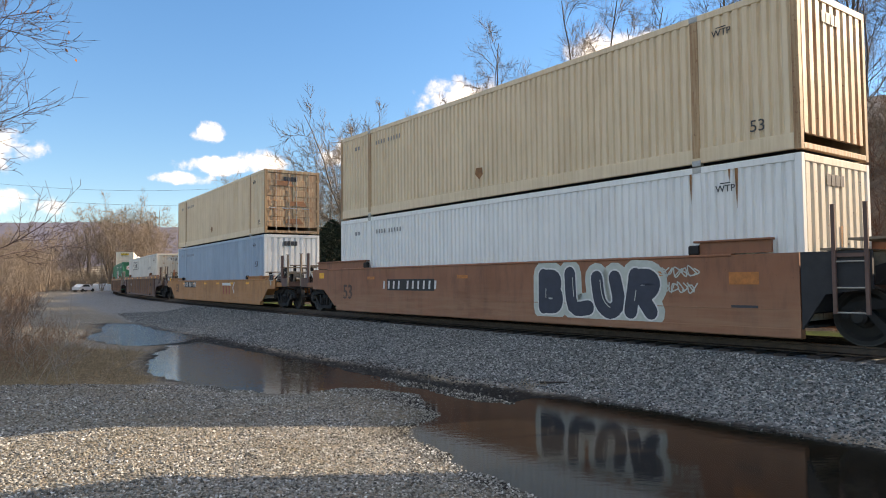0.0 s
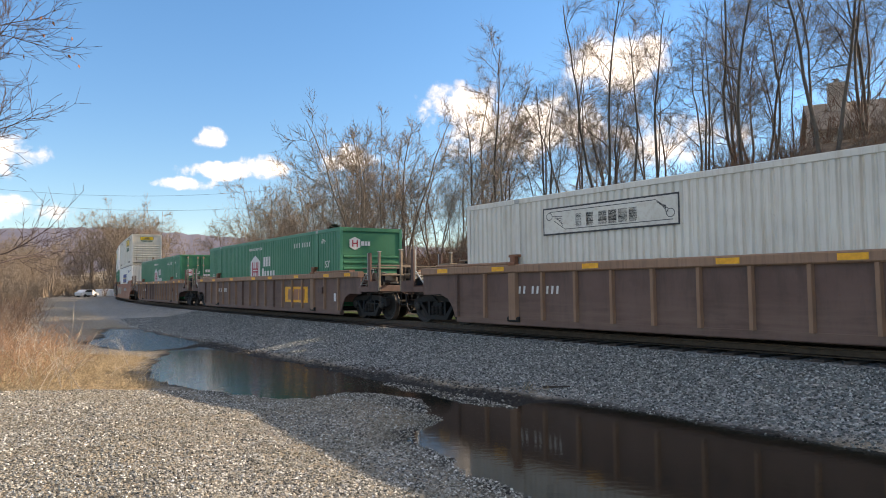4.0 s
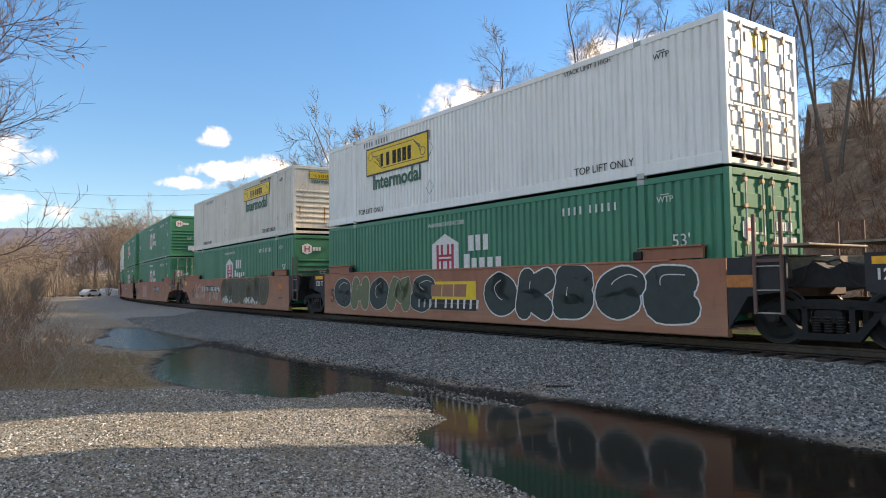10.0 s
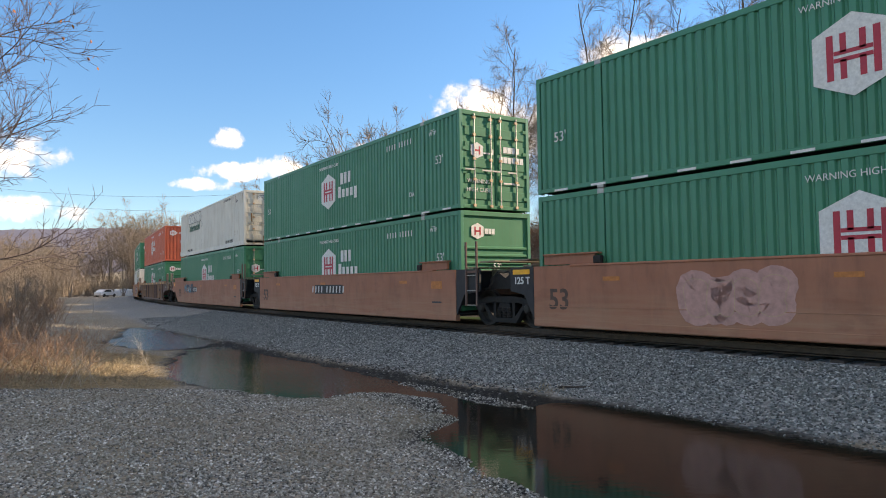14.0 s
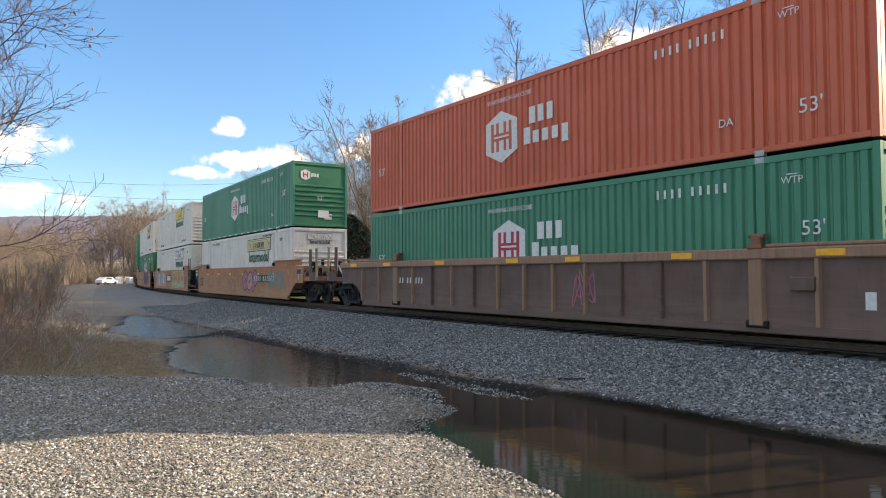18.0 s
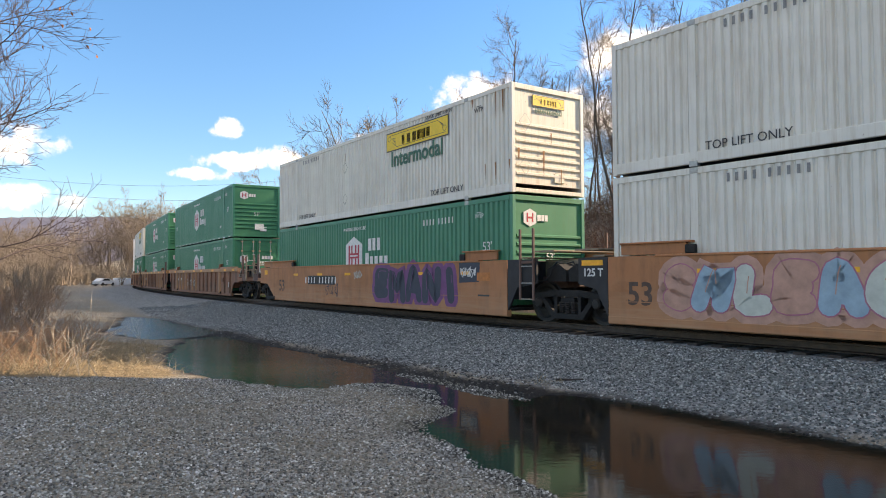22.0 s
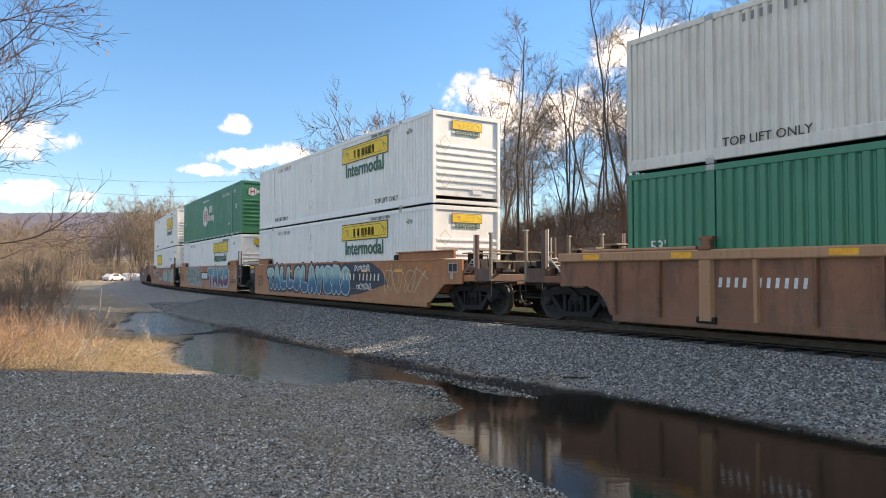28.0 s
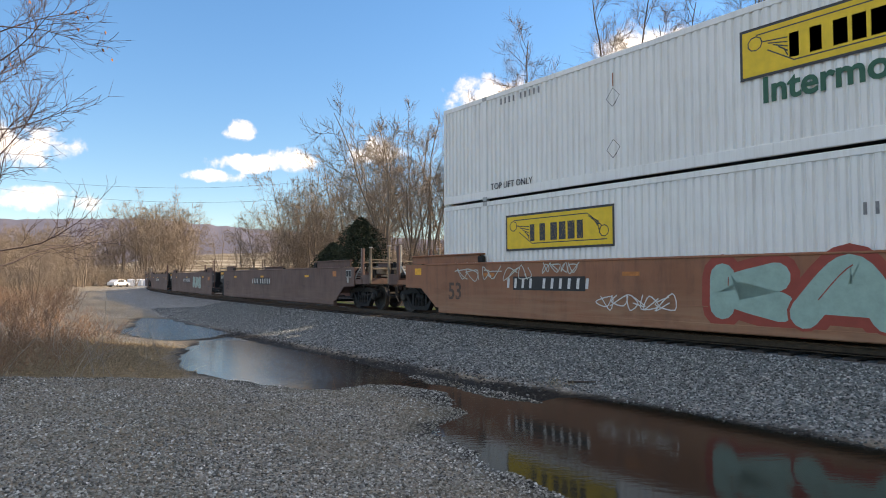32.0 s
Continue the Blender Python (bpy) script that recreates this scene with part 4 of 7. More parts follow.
def put_truck(car, x, name="truck"):
    """Two-axle truck centred at x: cast side frames, springs, wheels, axles."""
    wb = 0.92

    def frame_mesh():
        sh = Shape()
        # top chord, drop to the spring seat, pedestals
        sh.prism([(-1.18, 0.62), (-1.05, 0.72), (-0.3, 0.80), (0.3, 0.80), (1.05, 0.72), (1.18, 0.62), (1.18, 0.46), (1.06, 0.46), (1.02, 0.58), (0.5, 0.64), (-0.5, 0.64), (-1.02, 0.58), (-1.06, 0.46), (-1.18, 0.46)], -0.07, 0.07)
        sh.prism([(-0.86, 0.60), (-0.74, 0.60), (-0.40, 0.24), (0.40, 0.24), (0.74, 0.60), (0.86, 0.60), (0.48, 0.12), (-0.48, 0.12)], -0.08, 0.08)
        for sg in (-1, 1):
            sh.prism([(sg * 0.33, 0.2), (sg * 0.42, 0.2), (sg * 0.42, 0.68), (sg * 0.33, 0.68)], -0.07, 0.07)
        return sh.mesh("side_frame", M_STEEL_DARK)
    t = put("truck_bolster", cached(("bolster",), lambda: Shape().box(-0.22, 0.22, -1.05, 1.05, 0.42, 0.62, 0.04).mesh("truck_bolster", M_STEEL_DARK)), car, Matrix.Translation((x, 0, 0)), "grimy two-axle truck")
    for sg in (1, -1):
        put("side_frame", cached(("sframe",), frame_mesh), t, Matrix.Translation((0, sg * 0.99, 0)))
        for i in (-1, 0, 1):
            def spring():
                rings = []
                for k in range(13):
                    r = 0.088 if k % 2 else 0.068
                    rings.append([(r * math.cos(q * math.pi / 5), r * math.sin(q * math.pi / 5), 0.25 + k * 0.022) for q in range(10)])
                return Shape().loft(rings).mesh("spring", M_WHEEL)
            put("spring", cached(("spring",), spring), t, Matrix.Translation((i * 0.19, sg * 1.02, 0)))
        for wx in (-wb, wb):
            w = put("wheel", wheel_mesh(), t, Matrix.Translation((wx, sg * 0.755, WHEEL_R)) @ Matrix.Rotation(0 if sg > 0 else math.pi, 4, "Z"))
            SPINNING.setdefault((wx, sg), []).append(w)
            put("bearing_cap", cached(("cap",), lambda: Shape().lathe_y([(0.12, -0.06), (0.13, 0.06), (0.09, 0.10), (0.03, 0.105)], 14).mesh("bearing_cap", M_WHEEL)), t, Matrix.Translation((wx, sg * 1.03, WHEEL_R)) @ Matrix.Rotation(0 if sg > 0 else math.pi, 4, "Z"))
    for wx in (-wb, wb):
        put("axle", cached(("axle",), lambda: Shape().rod((0, -0.95, WHEEL_R), (0, 0.95, WHEEL_R), 0.08, 10).mesh("axle", M_WHEEL)), t, Matrix.Translation((wx, 0, 0)))


def put_platform(car, sg, paint, outer, low=False):
    """End platform towards sg: deck, grating, posts, coupler and brake gear."""
    X = lambda a: sg * a
    e = 8.075
    tip = e + (3.05 if outer else 1.15)
    deck = Shape()
    deck.box(*sorted((X(e + 0.25), X(tip))), -0.5, 0.5, 0.84, 1.12, 0.03)
    put("draft_sill", deck.mesh("draft_sill", W_DARK), car)
    put("end_wall_plate", Shape().box(*sorted((X(e + 0.12), X(e + 0.2))), -1.42, 1.42, 0.55, 1.2 if low else 1.52, 0.01).mesh("end_wall_plate", paint if outer else M_SHROUD), car)
    if outer:
        put("bolster_beam", Shape().box(*sorted((X(e + 1.45), X(e + 1.95))), -1.40, 1.40, 0.90, 1.10, 0.03).mesh("bolster_beam", paint), car)
        put("end_sill_beam", Shape().box(*sorted((X(e + 2.88), X(e + 3.06))), -1.38, 1.38, 0.92, 1.12, 0.02).mesh("end_sill_beam", W_DARK), car)
        for x0, x1, y0, y1, zz in ((e + 0.3, e + 0.75, -1.36, 1.36, 1.52), (e + 0.95, e + 1.35, -1.0, 0.5, 1.80), (e + 1.15, e + 1.6, -0.5, 1.0, 1.70), (e + 2.3, e + 2.62, -1.2, 0.3, 1.72), (e + 2.66, e + 3.04, -1.3, 1.3, 1.44)):
            g = put("deck_grating", Shape().box(*sorted((X(x0), X(x1))), y0, y1, zz, zz + 0.04, 0.008).mesh("deck_grating", M_TAN), car, label="dusty tan walkway")
            for yy in (y0 + 0.15, y1 - 0.15):
                put("grating_stand", Shape().box(*sorted((X(x0 + 0.12), X(x1 - 0.12))), yy - 0.04, yy + 0.04, 1.05, zz).mesh("grating_stand", M_STEEL_DARK), g)
        for yy in (-0.72, 0.72):
            arch = [(X(e + 0.8), 1.02), (X(e + 0.8), 1.54), (X(e + 2.15), 1.56), (X(e + 3.0), 1.38), (X(e + 3.0), 1.26), (X(e + 2.2), 1.30), (X(e + 1.95), 1.02), (X(e + 1.7), 1.02), (X(e + 1.55), 1.36), (X(e + 1.15), 1.36), (X(e + 1.05), 1.02)]
            put("crossover_frame", Shape().prism(arch if sg > 0 else arch[::-1], yy - 0.03, yy + 0.03).mesh("crossover_frame", M_TAN), car, label="dusty tan crossover frame")
        for yy in (-1.40, 1.40):
            put("side_stringer", Shape().box(*sorted((X(e + 1.86), X(e + 2.48))), yy - 0.05, yy + 0.04, 0.92, 1.08, 0.01).mesh("side_stringer", paint), car)
            put("fascia_plate", Shape().box(*sorted((X(e + 2.50), X(e + 3.02))), yy - 0.03, yy + 0.03, 0.92, 1.26, 0.008).mesh("fascia_plate", W_DARK), car)
            put("side_rail", Shape().box(*sorted((X(e + 3.08), X(e + 3.5))), yy * 0.7 - 0.03, yy * 0.7 + 0.03, 1.18, 1.24, 0.008).mesh("side_rail", M_TAN), car)
            step = Shape()
            for q in range(6):
                u = q / 5
                xa, za = e + 1.74 + 0.44 * u, 1.06 + 0.42 * u
                step.box(*sorted((X(xa), X(xa + 0.05))), yy - 0.2, yy + 0.02, za, za + 0.03)
            for d in (-0.2, 0.02):
                step.rod((X(e + 1.72), yy + d, 1.04), (X(e + 2.24), yy + d, 1.52), 0.022, 5)
            put("step_grating", step.mesh("step_grating", M_GALV), car, label="slanted step grating")
            wide = put("guide_post", Shape().box(*sorted((X(e + 2.36), X(e + 2.50))), yy - 0.04, yy + 0.04, 0.95, 2.19, 0.012).mesh("guide_post", W_DARK), car, label="brown guide post")
            put("post_rod", Shape().rod((X(e + 2.30), yy, 1.3), (X(e + 2.30), yy, 2.2), 0.022, 6).mesh("post_rod", M_GALV), wide)
            thin = put("guide_post", Shape().box(*sorted((X(e + 3.02), X(e + 3.10))), yy - 0.035, yy + 0.035, 0.95, 2.19, 0.01).mesh("guide_post", M_TAN), car, label="dusty tan guide post")
            put("post_cap", Shape().box(*sorted((X(e + 3.0), X(e + 3.13))), yy - 0.05, yy + 0.05, 2.19, 2.22, 0.01).mesh("post_cap", M_GALV), thin)
            hr = Shape()
            pts = [(X(e + 2.5), yy, 0.94), (X(e + 2.5), yy, 0.55), (X(e + 3.07), yy, 0.55), (X(e + 3.07), yy, 0.94)]
            for a, b in zip(pts, pts[1:]):
                hr.rod(a, b, 0.013, 6)
            put("stirrup_step", hr.mesh("stirrup_step", M_STEEL_DARK), car)
        rig = Shape()
        for y0, y1, z0, z1 in ((1.2, 1.25, 0.86, 0.9), (0.35, 0.45, 1.16, 1.2), (-0.9, -0.8, 0.98, 1.24)):
            rig.rod((X(e + 0.4), y0, z0), (X(e + 1.9), y1, z1), 0.022, 6).rod((X(e + 1.9), y1, z1), (X(e + 3.0), y1 * 0.7, z1 - 0.08), 0.022, 6)
        for yy in (-1.36, 1.36):
            pts = [(X(e + 2.56), yy, 1.3), (X(e + 2.56), yy * 1.04, 1.62), (X(e + 2.92), yy * 1.04, 1.62), (X(e + 2.92), yy, 1.3)]
            for p0, p1 in zip(pts, pts[1:]):
                rig.rod(p0, p1, 0.013, 5)
            rig.rod((X(e + 0.95), yy, 1.06), (X(e + 1.5), yy * 0.8, 1.5), 0.03, 6).rod((X(e + 2.1), yy * 0.8, 0.95), (X(e + 1.6), yy * 0.8, 0.62), 0.03, 6)
        put("brake_rigging", rig.mesh("brake_rigging", M_STEEL_DARK), car, label="grimy brake pipes and grab irons")
        put("brake_cylinder", Shape().rod((X(e + 2.3), -0.3, 1.22), (X(e + 2.8), -0.3, 1.22), 0.13, 12).mesh("brake_cylinder", M_STEEL_DARK), car)
        put("air_reservoir", Shape().rod((X(e + 1.1), 0.95, 1.22), (X(e + 1.75), 0.95, 1.22), 0.16, 12).mesh("air_reservoir", W_DARK), car)
        put("cut_lever", Shape().rod((X(e + 3.16), -0.1, 0.98), (X(e + 3.12), 1.35, 0.88), 0.014, 6).mesh("cut_lever", M_STEEL_DARK), car)
        co = Shape()
        co.box(*sorted((X(e + 2.9), X(e + 3.45))), -0.10, 0.10, 0.80, 0.98, 0.03)
        co.box(*sorted((X(e + 3.4), X(e + 3.70))), -0.17, 0.15, 0.72, 1.02, 0.05)
        put("coupler", co.mesh("coupler", M_STEEL_DARK), car)
        hose = Shape()
        pts = [(X(e + 3.05), 0.42, 0.85), (X(e + 3.12), 0.42, 0.45), (X(e + 3.3), 0.42, 0.28), (X(e + 3.55), 0.42, 0.35)]
        for a, b in zip(pts, pts[1:]):
            hose.rod(a, b, 0.028, 6)
        put("air_hose", hose.mesh("air_hose", M_BLACK), car)
    else:
        for yy in (1.535, -1.535) if sg < 0 else ():
            ld = put("ladder", Shape().rod((X(e + 0.57), yy, 0.57), (X(e + 1.05), yy, 0.57), 0.014, 5).mesh("ladder", M_GALV), car, label="grab ladder with brown posts")
            for xx in (e + 0.57, e + 1.05):
                put("ladder_post", Shape().box(*sorted((X(xx - 0.03), X(xx + 0.03))), yy - 0.025, yy + 0.025, 0.55, 2.28, 0.006).mesh("ladder_post", W_DARK), ld)
            for zz in (0.96, 1.37):
                put("rung", Shape().rod((X(e + 0.57), yy, zz), (X(e + 1.05), yy, zz), 0.013, 5).mesh("rung", M_GALV), ld)
            put("ladder_bracket", Shape().box(*sorted((X(e + 0.55), X(e + 1.07))), min(yy, yy * 0.93), max(yy, yy * 0.93), 1.44, 1.50).mesh("ladder_bracket", W_DARK), ld)
        for x0, x1, y0, y1, zz in ((e + 0.6, e + 1.3, -1.1, 1.1, 1.72), (e + 0.25, e + 0.58, -1.3, 1.3, 1.56)):
            put("deck_grating", Shape().box(*sorted((X(x0), X(x1))), y0, y1, zz, zz + 0.04, 0.01).mesh("deck_grating", M_TAN), car, label="dusty tan walkway")
        put("crossover_beam", Shape().box(*sorted((X(e + 0.3), X(e + 1.5))), -0.45, 0.45, 1.12, 1.54, 0.03).mesh("crossover_beam", M_TAN), car)
        put("connector_hood", Shape().prism([(X(e + 0.95), 1.0), (X(e + 0.95), 1.3), (X(e + 1.35), 1.42), (X(e + 1.6), 1.28), (X(e + 1.6), 1.0)][::1 if sg > 0 else -1], 0.55, 1.0).mesh("connector_hood", M_STEEL_DARK), car)
        hose = Shape()
        pts = [(X(e + 0.8), 1.15, 1.0), (X(e + 1.05), 1.15, 1.02), (X(e + 1.2), 1.12, 1.15), (X(e + 1.24), 1.1, 1.33), (X(e + 1.38), 1.08, 1.46), (X(e + 1.6), 1.05, 1.42)]
        for a, b in zip(pts, pts[1:]):
            hose.rod(a, b, 0.018, 6)
        put("air_hose", hose.mesh("air_hose", M_STEEL_DARK), car)

def put_side(car, paint, ribbed, ends, low=False):
    """Both side walls. ends: (near outer, far outer)."""
    e = 8.075
    a, b = -e - (1.85 if ends[0] else 1.1), e + (1.85 if ends[1] else 1.1)
    drop = 0.32 if low else 0.0
    top = 1.40 if ribbed else 1.54 - drop
    lo = [(a, 0.84), (-e - 0.95, 0.82), (-e - 0.15, 0.27)] if ends[0] else [(a, 0.9), (-e - 0.35, 0.9), (-e + 0.35, 0.27)]
    hi = [(e + 0.15, 0.27), (e + 0.95, 0.82), (b, 0.84)] if ends[1] else [(e - 0.35, 0.27), (e + 0.35, 0.9), (b, 0.9)]
    if ribbed:
        lo = [(a, 0.84), (-e - 1.05, 0.86), (-e - 0.7, 0.74), (-e - 0.5, 0.52), (-e - 0.38, 0.25)]
        hi = [(e + 0.38, 0.25), (e + 0.5, 0.52), (e + 0.7, 0.74), (e + 1.05, 0.86), (b, 0.84)]
    if not ends[1] and not ribbed:
        dark_far = [(e + 0.02, 0.27), (e + 0.35, 0.85), (e + 0.85, 0.95), (e + 0.85, top), (e + 0.02, top)]
        b = e
        hi = [(e, 0.27)]
    else:
        dark_far = None
    if not ends[0] and not ribbed:
        dark_end = [(a - 0.0, 0.95), (-e - 0.4, 0.85), (-e - 0.02, 0.27), (-e - 0.02, top), (a - 0.0, top)]
        a = -e
        lo = [(-e, 0.27)]
    else:
        dark_end = None
    outline = lo + hi + [(b, top), (a, top)]
    yo = 1.44 if ribbed else 1.49
    for sg in (1, -1):
        m = None if sg > 0 else Matrix.Rotation(math.pi, 4, "Z")
        if sg < 0:
            outline_f = [(-x, z) for x, z in reversed(outline)]
        else:
            outline_f = outline
        put("side_wall", Shape().prism(outline_f, yo - 0.05, yo).mesh("side_wall", paint), car, m)
        if dark_end:
            put("end_shroud", Shape().prism(dark_end if sg > 0 else [(-x, z) for x, z in reversed(dark_end)], yo - 0.06, yo - 0.004).mesh("end_shroud", M_SHROUD), car, m, "dark grey painted end plate")
        if dark_far:
            put("end_shroud", Shape().prism(dark_far if sg > 0 else [(-x, z) for x, z in reversed(dark_far)], yo - 0.06, yo - 0.004).mesh("end_shroud", M_SHROUD), car, m, "dark grey painted end plate")
        put("bottom_chord", Shape().box(-e + (-0.3 if ribbed else 0.0), e - (-0.3 if ribbed else 0.0), yo - 0.14, yo + 0.008, 0.11, 0.29, 0.02).mesh("bottom_chord", paint), car, m)
        if not ribbed:
            put("crease_strip", Shape().box(-e + 0.3, e - 0.3, yo - 0.02, yo + 0.007, 0.585, 0.60, 0.002).mesh("crease_strip", paint), car, m)
        if ribbed:
            worn = W_EDGE if paint == W_DARK else W_EDGEO
            put("top_chord", Shape().box(a, b, yo - 0.12, yo + 0.085, 1.40, 1.60, 0.025).mesh("top_chord", worn), car, m, "worn top chord")
            pick = random.Random(int(len(TRAIN)) + 3)
            posts = [cached(("post", pm.name), lambda: Shape().loft([[(-0.058, yo - 0.01, z), (0.058, yo - 0.01, z), (0.034, yo + 0.075, z), (-0.034, yo + 0.075, z)] for z in (0.27, 1.40)]).mesh("side_post", pm)) for pm in (worn, paint)]
            wide = cached(("widepost", paint.name), lambda: Shape().loft([[(-0.16, yo - 0.01, z), (0.16, yo - 0.01, z), (0.12, yo + 0.085, z), (-0.12, yo + 0.085, z)] for z in (0.25, 1.40)]).mesh("side_post", worn))
            for xx in [1.02 * i for i in range(-5, 6)] + [-8.3, -7.17, 7.17, 8.3]:
                put("side_post", posts[0 if pick.random() < (0.7 if paint == W_DARK else 0.25) else 1], car, (m or Matrix()) @ Matrix.Translation((xx, 0, 0)) @ Matrix.Rotation(radians(pick.uniform(-0.5, 0.5)), 4, "Y"))
            for xx in (-6.1, 6.1):
                put("side_post", wide, car, (m or Matrix()) @ Matrix.Translation((xx, 0, 0)))
                put("post_foot", cached(("pfoot",), lambda: Shape().box(-0.2, 0.2, yo - 0.02, yo + 0.07, 0.20, 0.33, 0.03).mesh("post_foot", M_STEEL_DARK)), car, (m or Matrix()) @ Matrix.Translation((xx, 0, 0)))
            put("junction_box", Shape().box(-7.15, -6.75, yo, yo + 0.13, 0.86, 1.1, 0.02).mesh("junction_box", paint), car, m)
            ry, rz, rh = yo + 0.086, 1.50, 0.11
            spots = (-9.1, -7.4, -4.6, -1.7, 0.4, 3.6, 6.6, 8.9)
            for sx in (-1, 1):
                put("guide_block", Shape().box(sx * 6.1 - 0.09, sx * 6.1 + 0.09, yo - 0.1, yo + 0.07, 1.60, 1.80, 0.03).box(sx * 6.1 - 0.14, sx * 6.1 + 0.14, yo - 0.12, yo + 0.04, 1.78, 1.85, 0.02).box(sx * 6.1 - 0.13, sx * 6.1 + 0.13, yo - 0.04, yo + 0.10, 1.58, 1.66, 0.02).mesh("guide_block", W_RIBORANGE), car, m)
                put("end_sill_cap", Shape().box(*sorted((sx * 6.3, sx * 9.2)), yo - 0.16, yo + 0.06, 1.602, 1.67, 0.02).mesh("end_sill_cap", worn), car, m)
        else:
            put("top_chord", Shape().box(a + 1.2, b - 1.2, yo - 0.16, yo + 0.016, 1.50 - drop, 1.56 - drop, 0.02).mesh("top_chord", paint), car, m)
            rise = 1.38 if low else 1.82
            for sx, x0, x1 in ((-1, a, -6.1), (1, 6.1, b)):
                x0, x1 = (x0 + 0.5, x1) if sx < 0 else (x0, x1 - 0.3)
                sh = Shape().prism([(x0, 1.565 - drop), (x1, 1.565 - drop), (x1 - 0.12 if sx < 0 else x1, rise - 0.03), (x0 if sx < 0 else x0 + 0.12, rise - 0.03)], yo - 0.13, yo - 0.07)
                sh.box(x0, x1, yo - 0.2, yo - 0.02, rise - 0.04, rise, 0.012)
                put("raised_sill", sh.mesh("raised_sill", paint), car, m)
                put("guide_block", Shape().box((x1 if sx < 0 else x0) - 0.1, (x1 if sx < 0 else x0) + 0.1, yo - 0.12, yo - 0.01, 1.56 - drop, 1.74 - drop, 0.03).mesh("guide_block", M_STEEL_DARK), car, m)
            ry, rz, rh = yo + 0.002, 1.22 - 0.5 * drop, 0.09
            spots = (-6.3, -3.9, -1.5, 0.9, 3.3, 5.7) if paint in (W_ORANGE, W_GOLD) else (-5.2, 0.9, 5.7)
        shine = M_DULL if paint in (W_RED, W_BROWN) else M_YELLOW
        refl = cached(("reflector", rh, shine.name), lambda: flat_mesh("reflector_" + shine.name, [rect(0.46, rh)], shine))
        for xx in spots:
            put("reflector", refl, car, (m or Matrix()) @ facing(xx, ry, rz))
    for i in range(-6, 7):
        put("floor_beam", cached(("fbeam",), lambda: Shape().box(-0.1, 0.1, -1.42, 1.42, 0.22, 0.33).mesh("floor_beam", M_STEEL_DARK)), car, Matrix.Translation((i * 1.25, 0, 0)))
    for xx in (-7.9, -6.1, 6.1, 7.9):
        put("container_pad", cached(("cpad",), lambda: Shape().box(-0.35, 0.35, -1.42, 1.42, 0.30, 0.333).mesh("container_pad", M_STEEL_DARK)), car, Matrix.Translation((xx, 0, 0)))
    return yo


def make_car(paint, ribbed, ends, truck_far, marks):
    tone = {W_BROWN: "rusty brown", W_ORANGE: "faded orange-brown", W_GOLD: "weathered low yellow-orange", W_RED: "red-brown", W_DARK: "dark brown", W_RIBORANGE: "weathered orange-brown"}[paint]
    car = root("well_car", "%s %s railway well car rolling on the track" % (tone, "ribbed-side" if ribbed else "smooth-side"), "rail car", "cars of the train")
    low = bool(marks.get("low"))
    yo = put_side(car, paint, ribbed, ends, low)
    put_platform(car, -1, paint, ends[0], low)
    put_platform(car, 1, paint, ends[1], low)
    if ends[0]:
        put_truck(car, -8.075 - 1.72)
    if ends[1]:
        put_truck(car, 8.075 + 1.72)
    elif truck_far:
        put_truck(car, 8.075 + 1.6)
    put_marks(car, yo, ribbed, dict(marks, outer=ends[0], inner_far=not ends[1]))
    return car


def stroke(pts, w):
    """A flat ribbon of width w along points."""
    left, right = [], []
    for i, p in enumerate(pts):
        a, b = pts[max(i - 1, 0)], pts[min(i + 1, len(pts) - 1)]
        dx, dz = b[0] - a[0], b[1] - a[1]
        n = math.hypot(dx, dz) or 1
        left.append((p[0] - dz / n * w / 2, p[1] + dx / n * w / 2))
        right.append((p[0] + dz / n * w / 2, p[1] - dx / n * w / 2))
    return left, right


def ribbon_mesh(name, lines, width, mat, y=0.004):
    v, f = [], []
    for pts in lines:
        l, r = stroke(pts, width)
        b = len(v)
        v += [(x, z, y) for x, z in l] + [(x, z, y) for x, z in r]
        n = len(pts)
        f += [(b + i, b + n + i, b + n + i + 1, b + i + 1) for i in range(n - 1)]
    return mesh_of(name, v, f, mat)


def curl(pts, k=5):
    """A smooth line through points."""
    out = []
    for i in range(len(pts) - 1):
        p0, p1, p2, p3 = pts[max(i - 1, 0)], pts[i], pts[i + 1], pts[min(i + 2, len(pts) - 1)]
        for j in range(k):
            t = j / k
            out.append(tuple(0.5 * (2 * b + (c - a) * t + (2 * a - 5 * b + 4 * c - d) * t * t + (3 * b - a - 3 * c + d) * t ** 3) for a, b, c, d in zip(p0, p1, p2, p3)))
    return out + [pts[-1]]


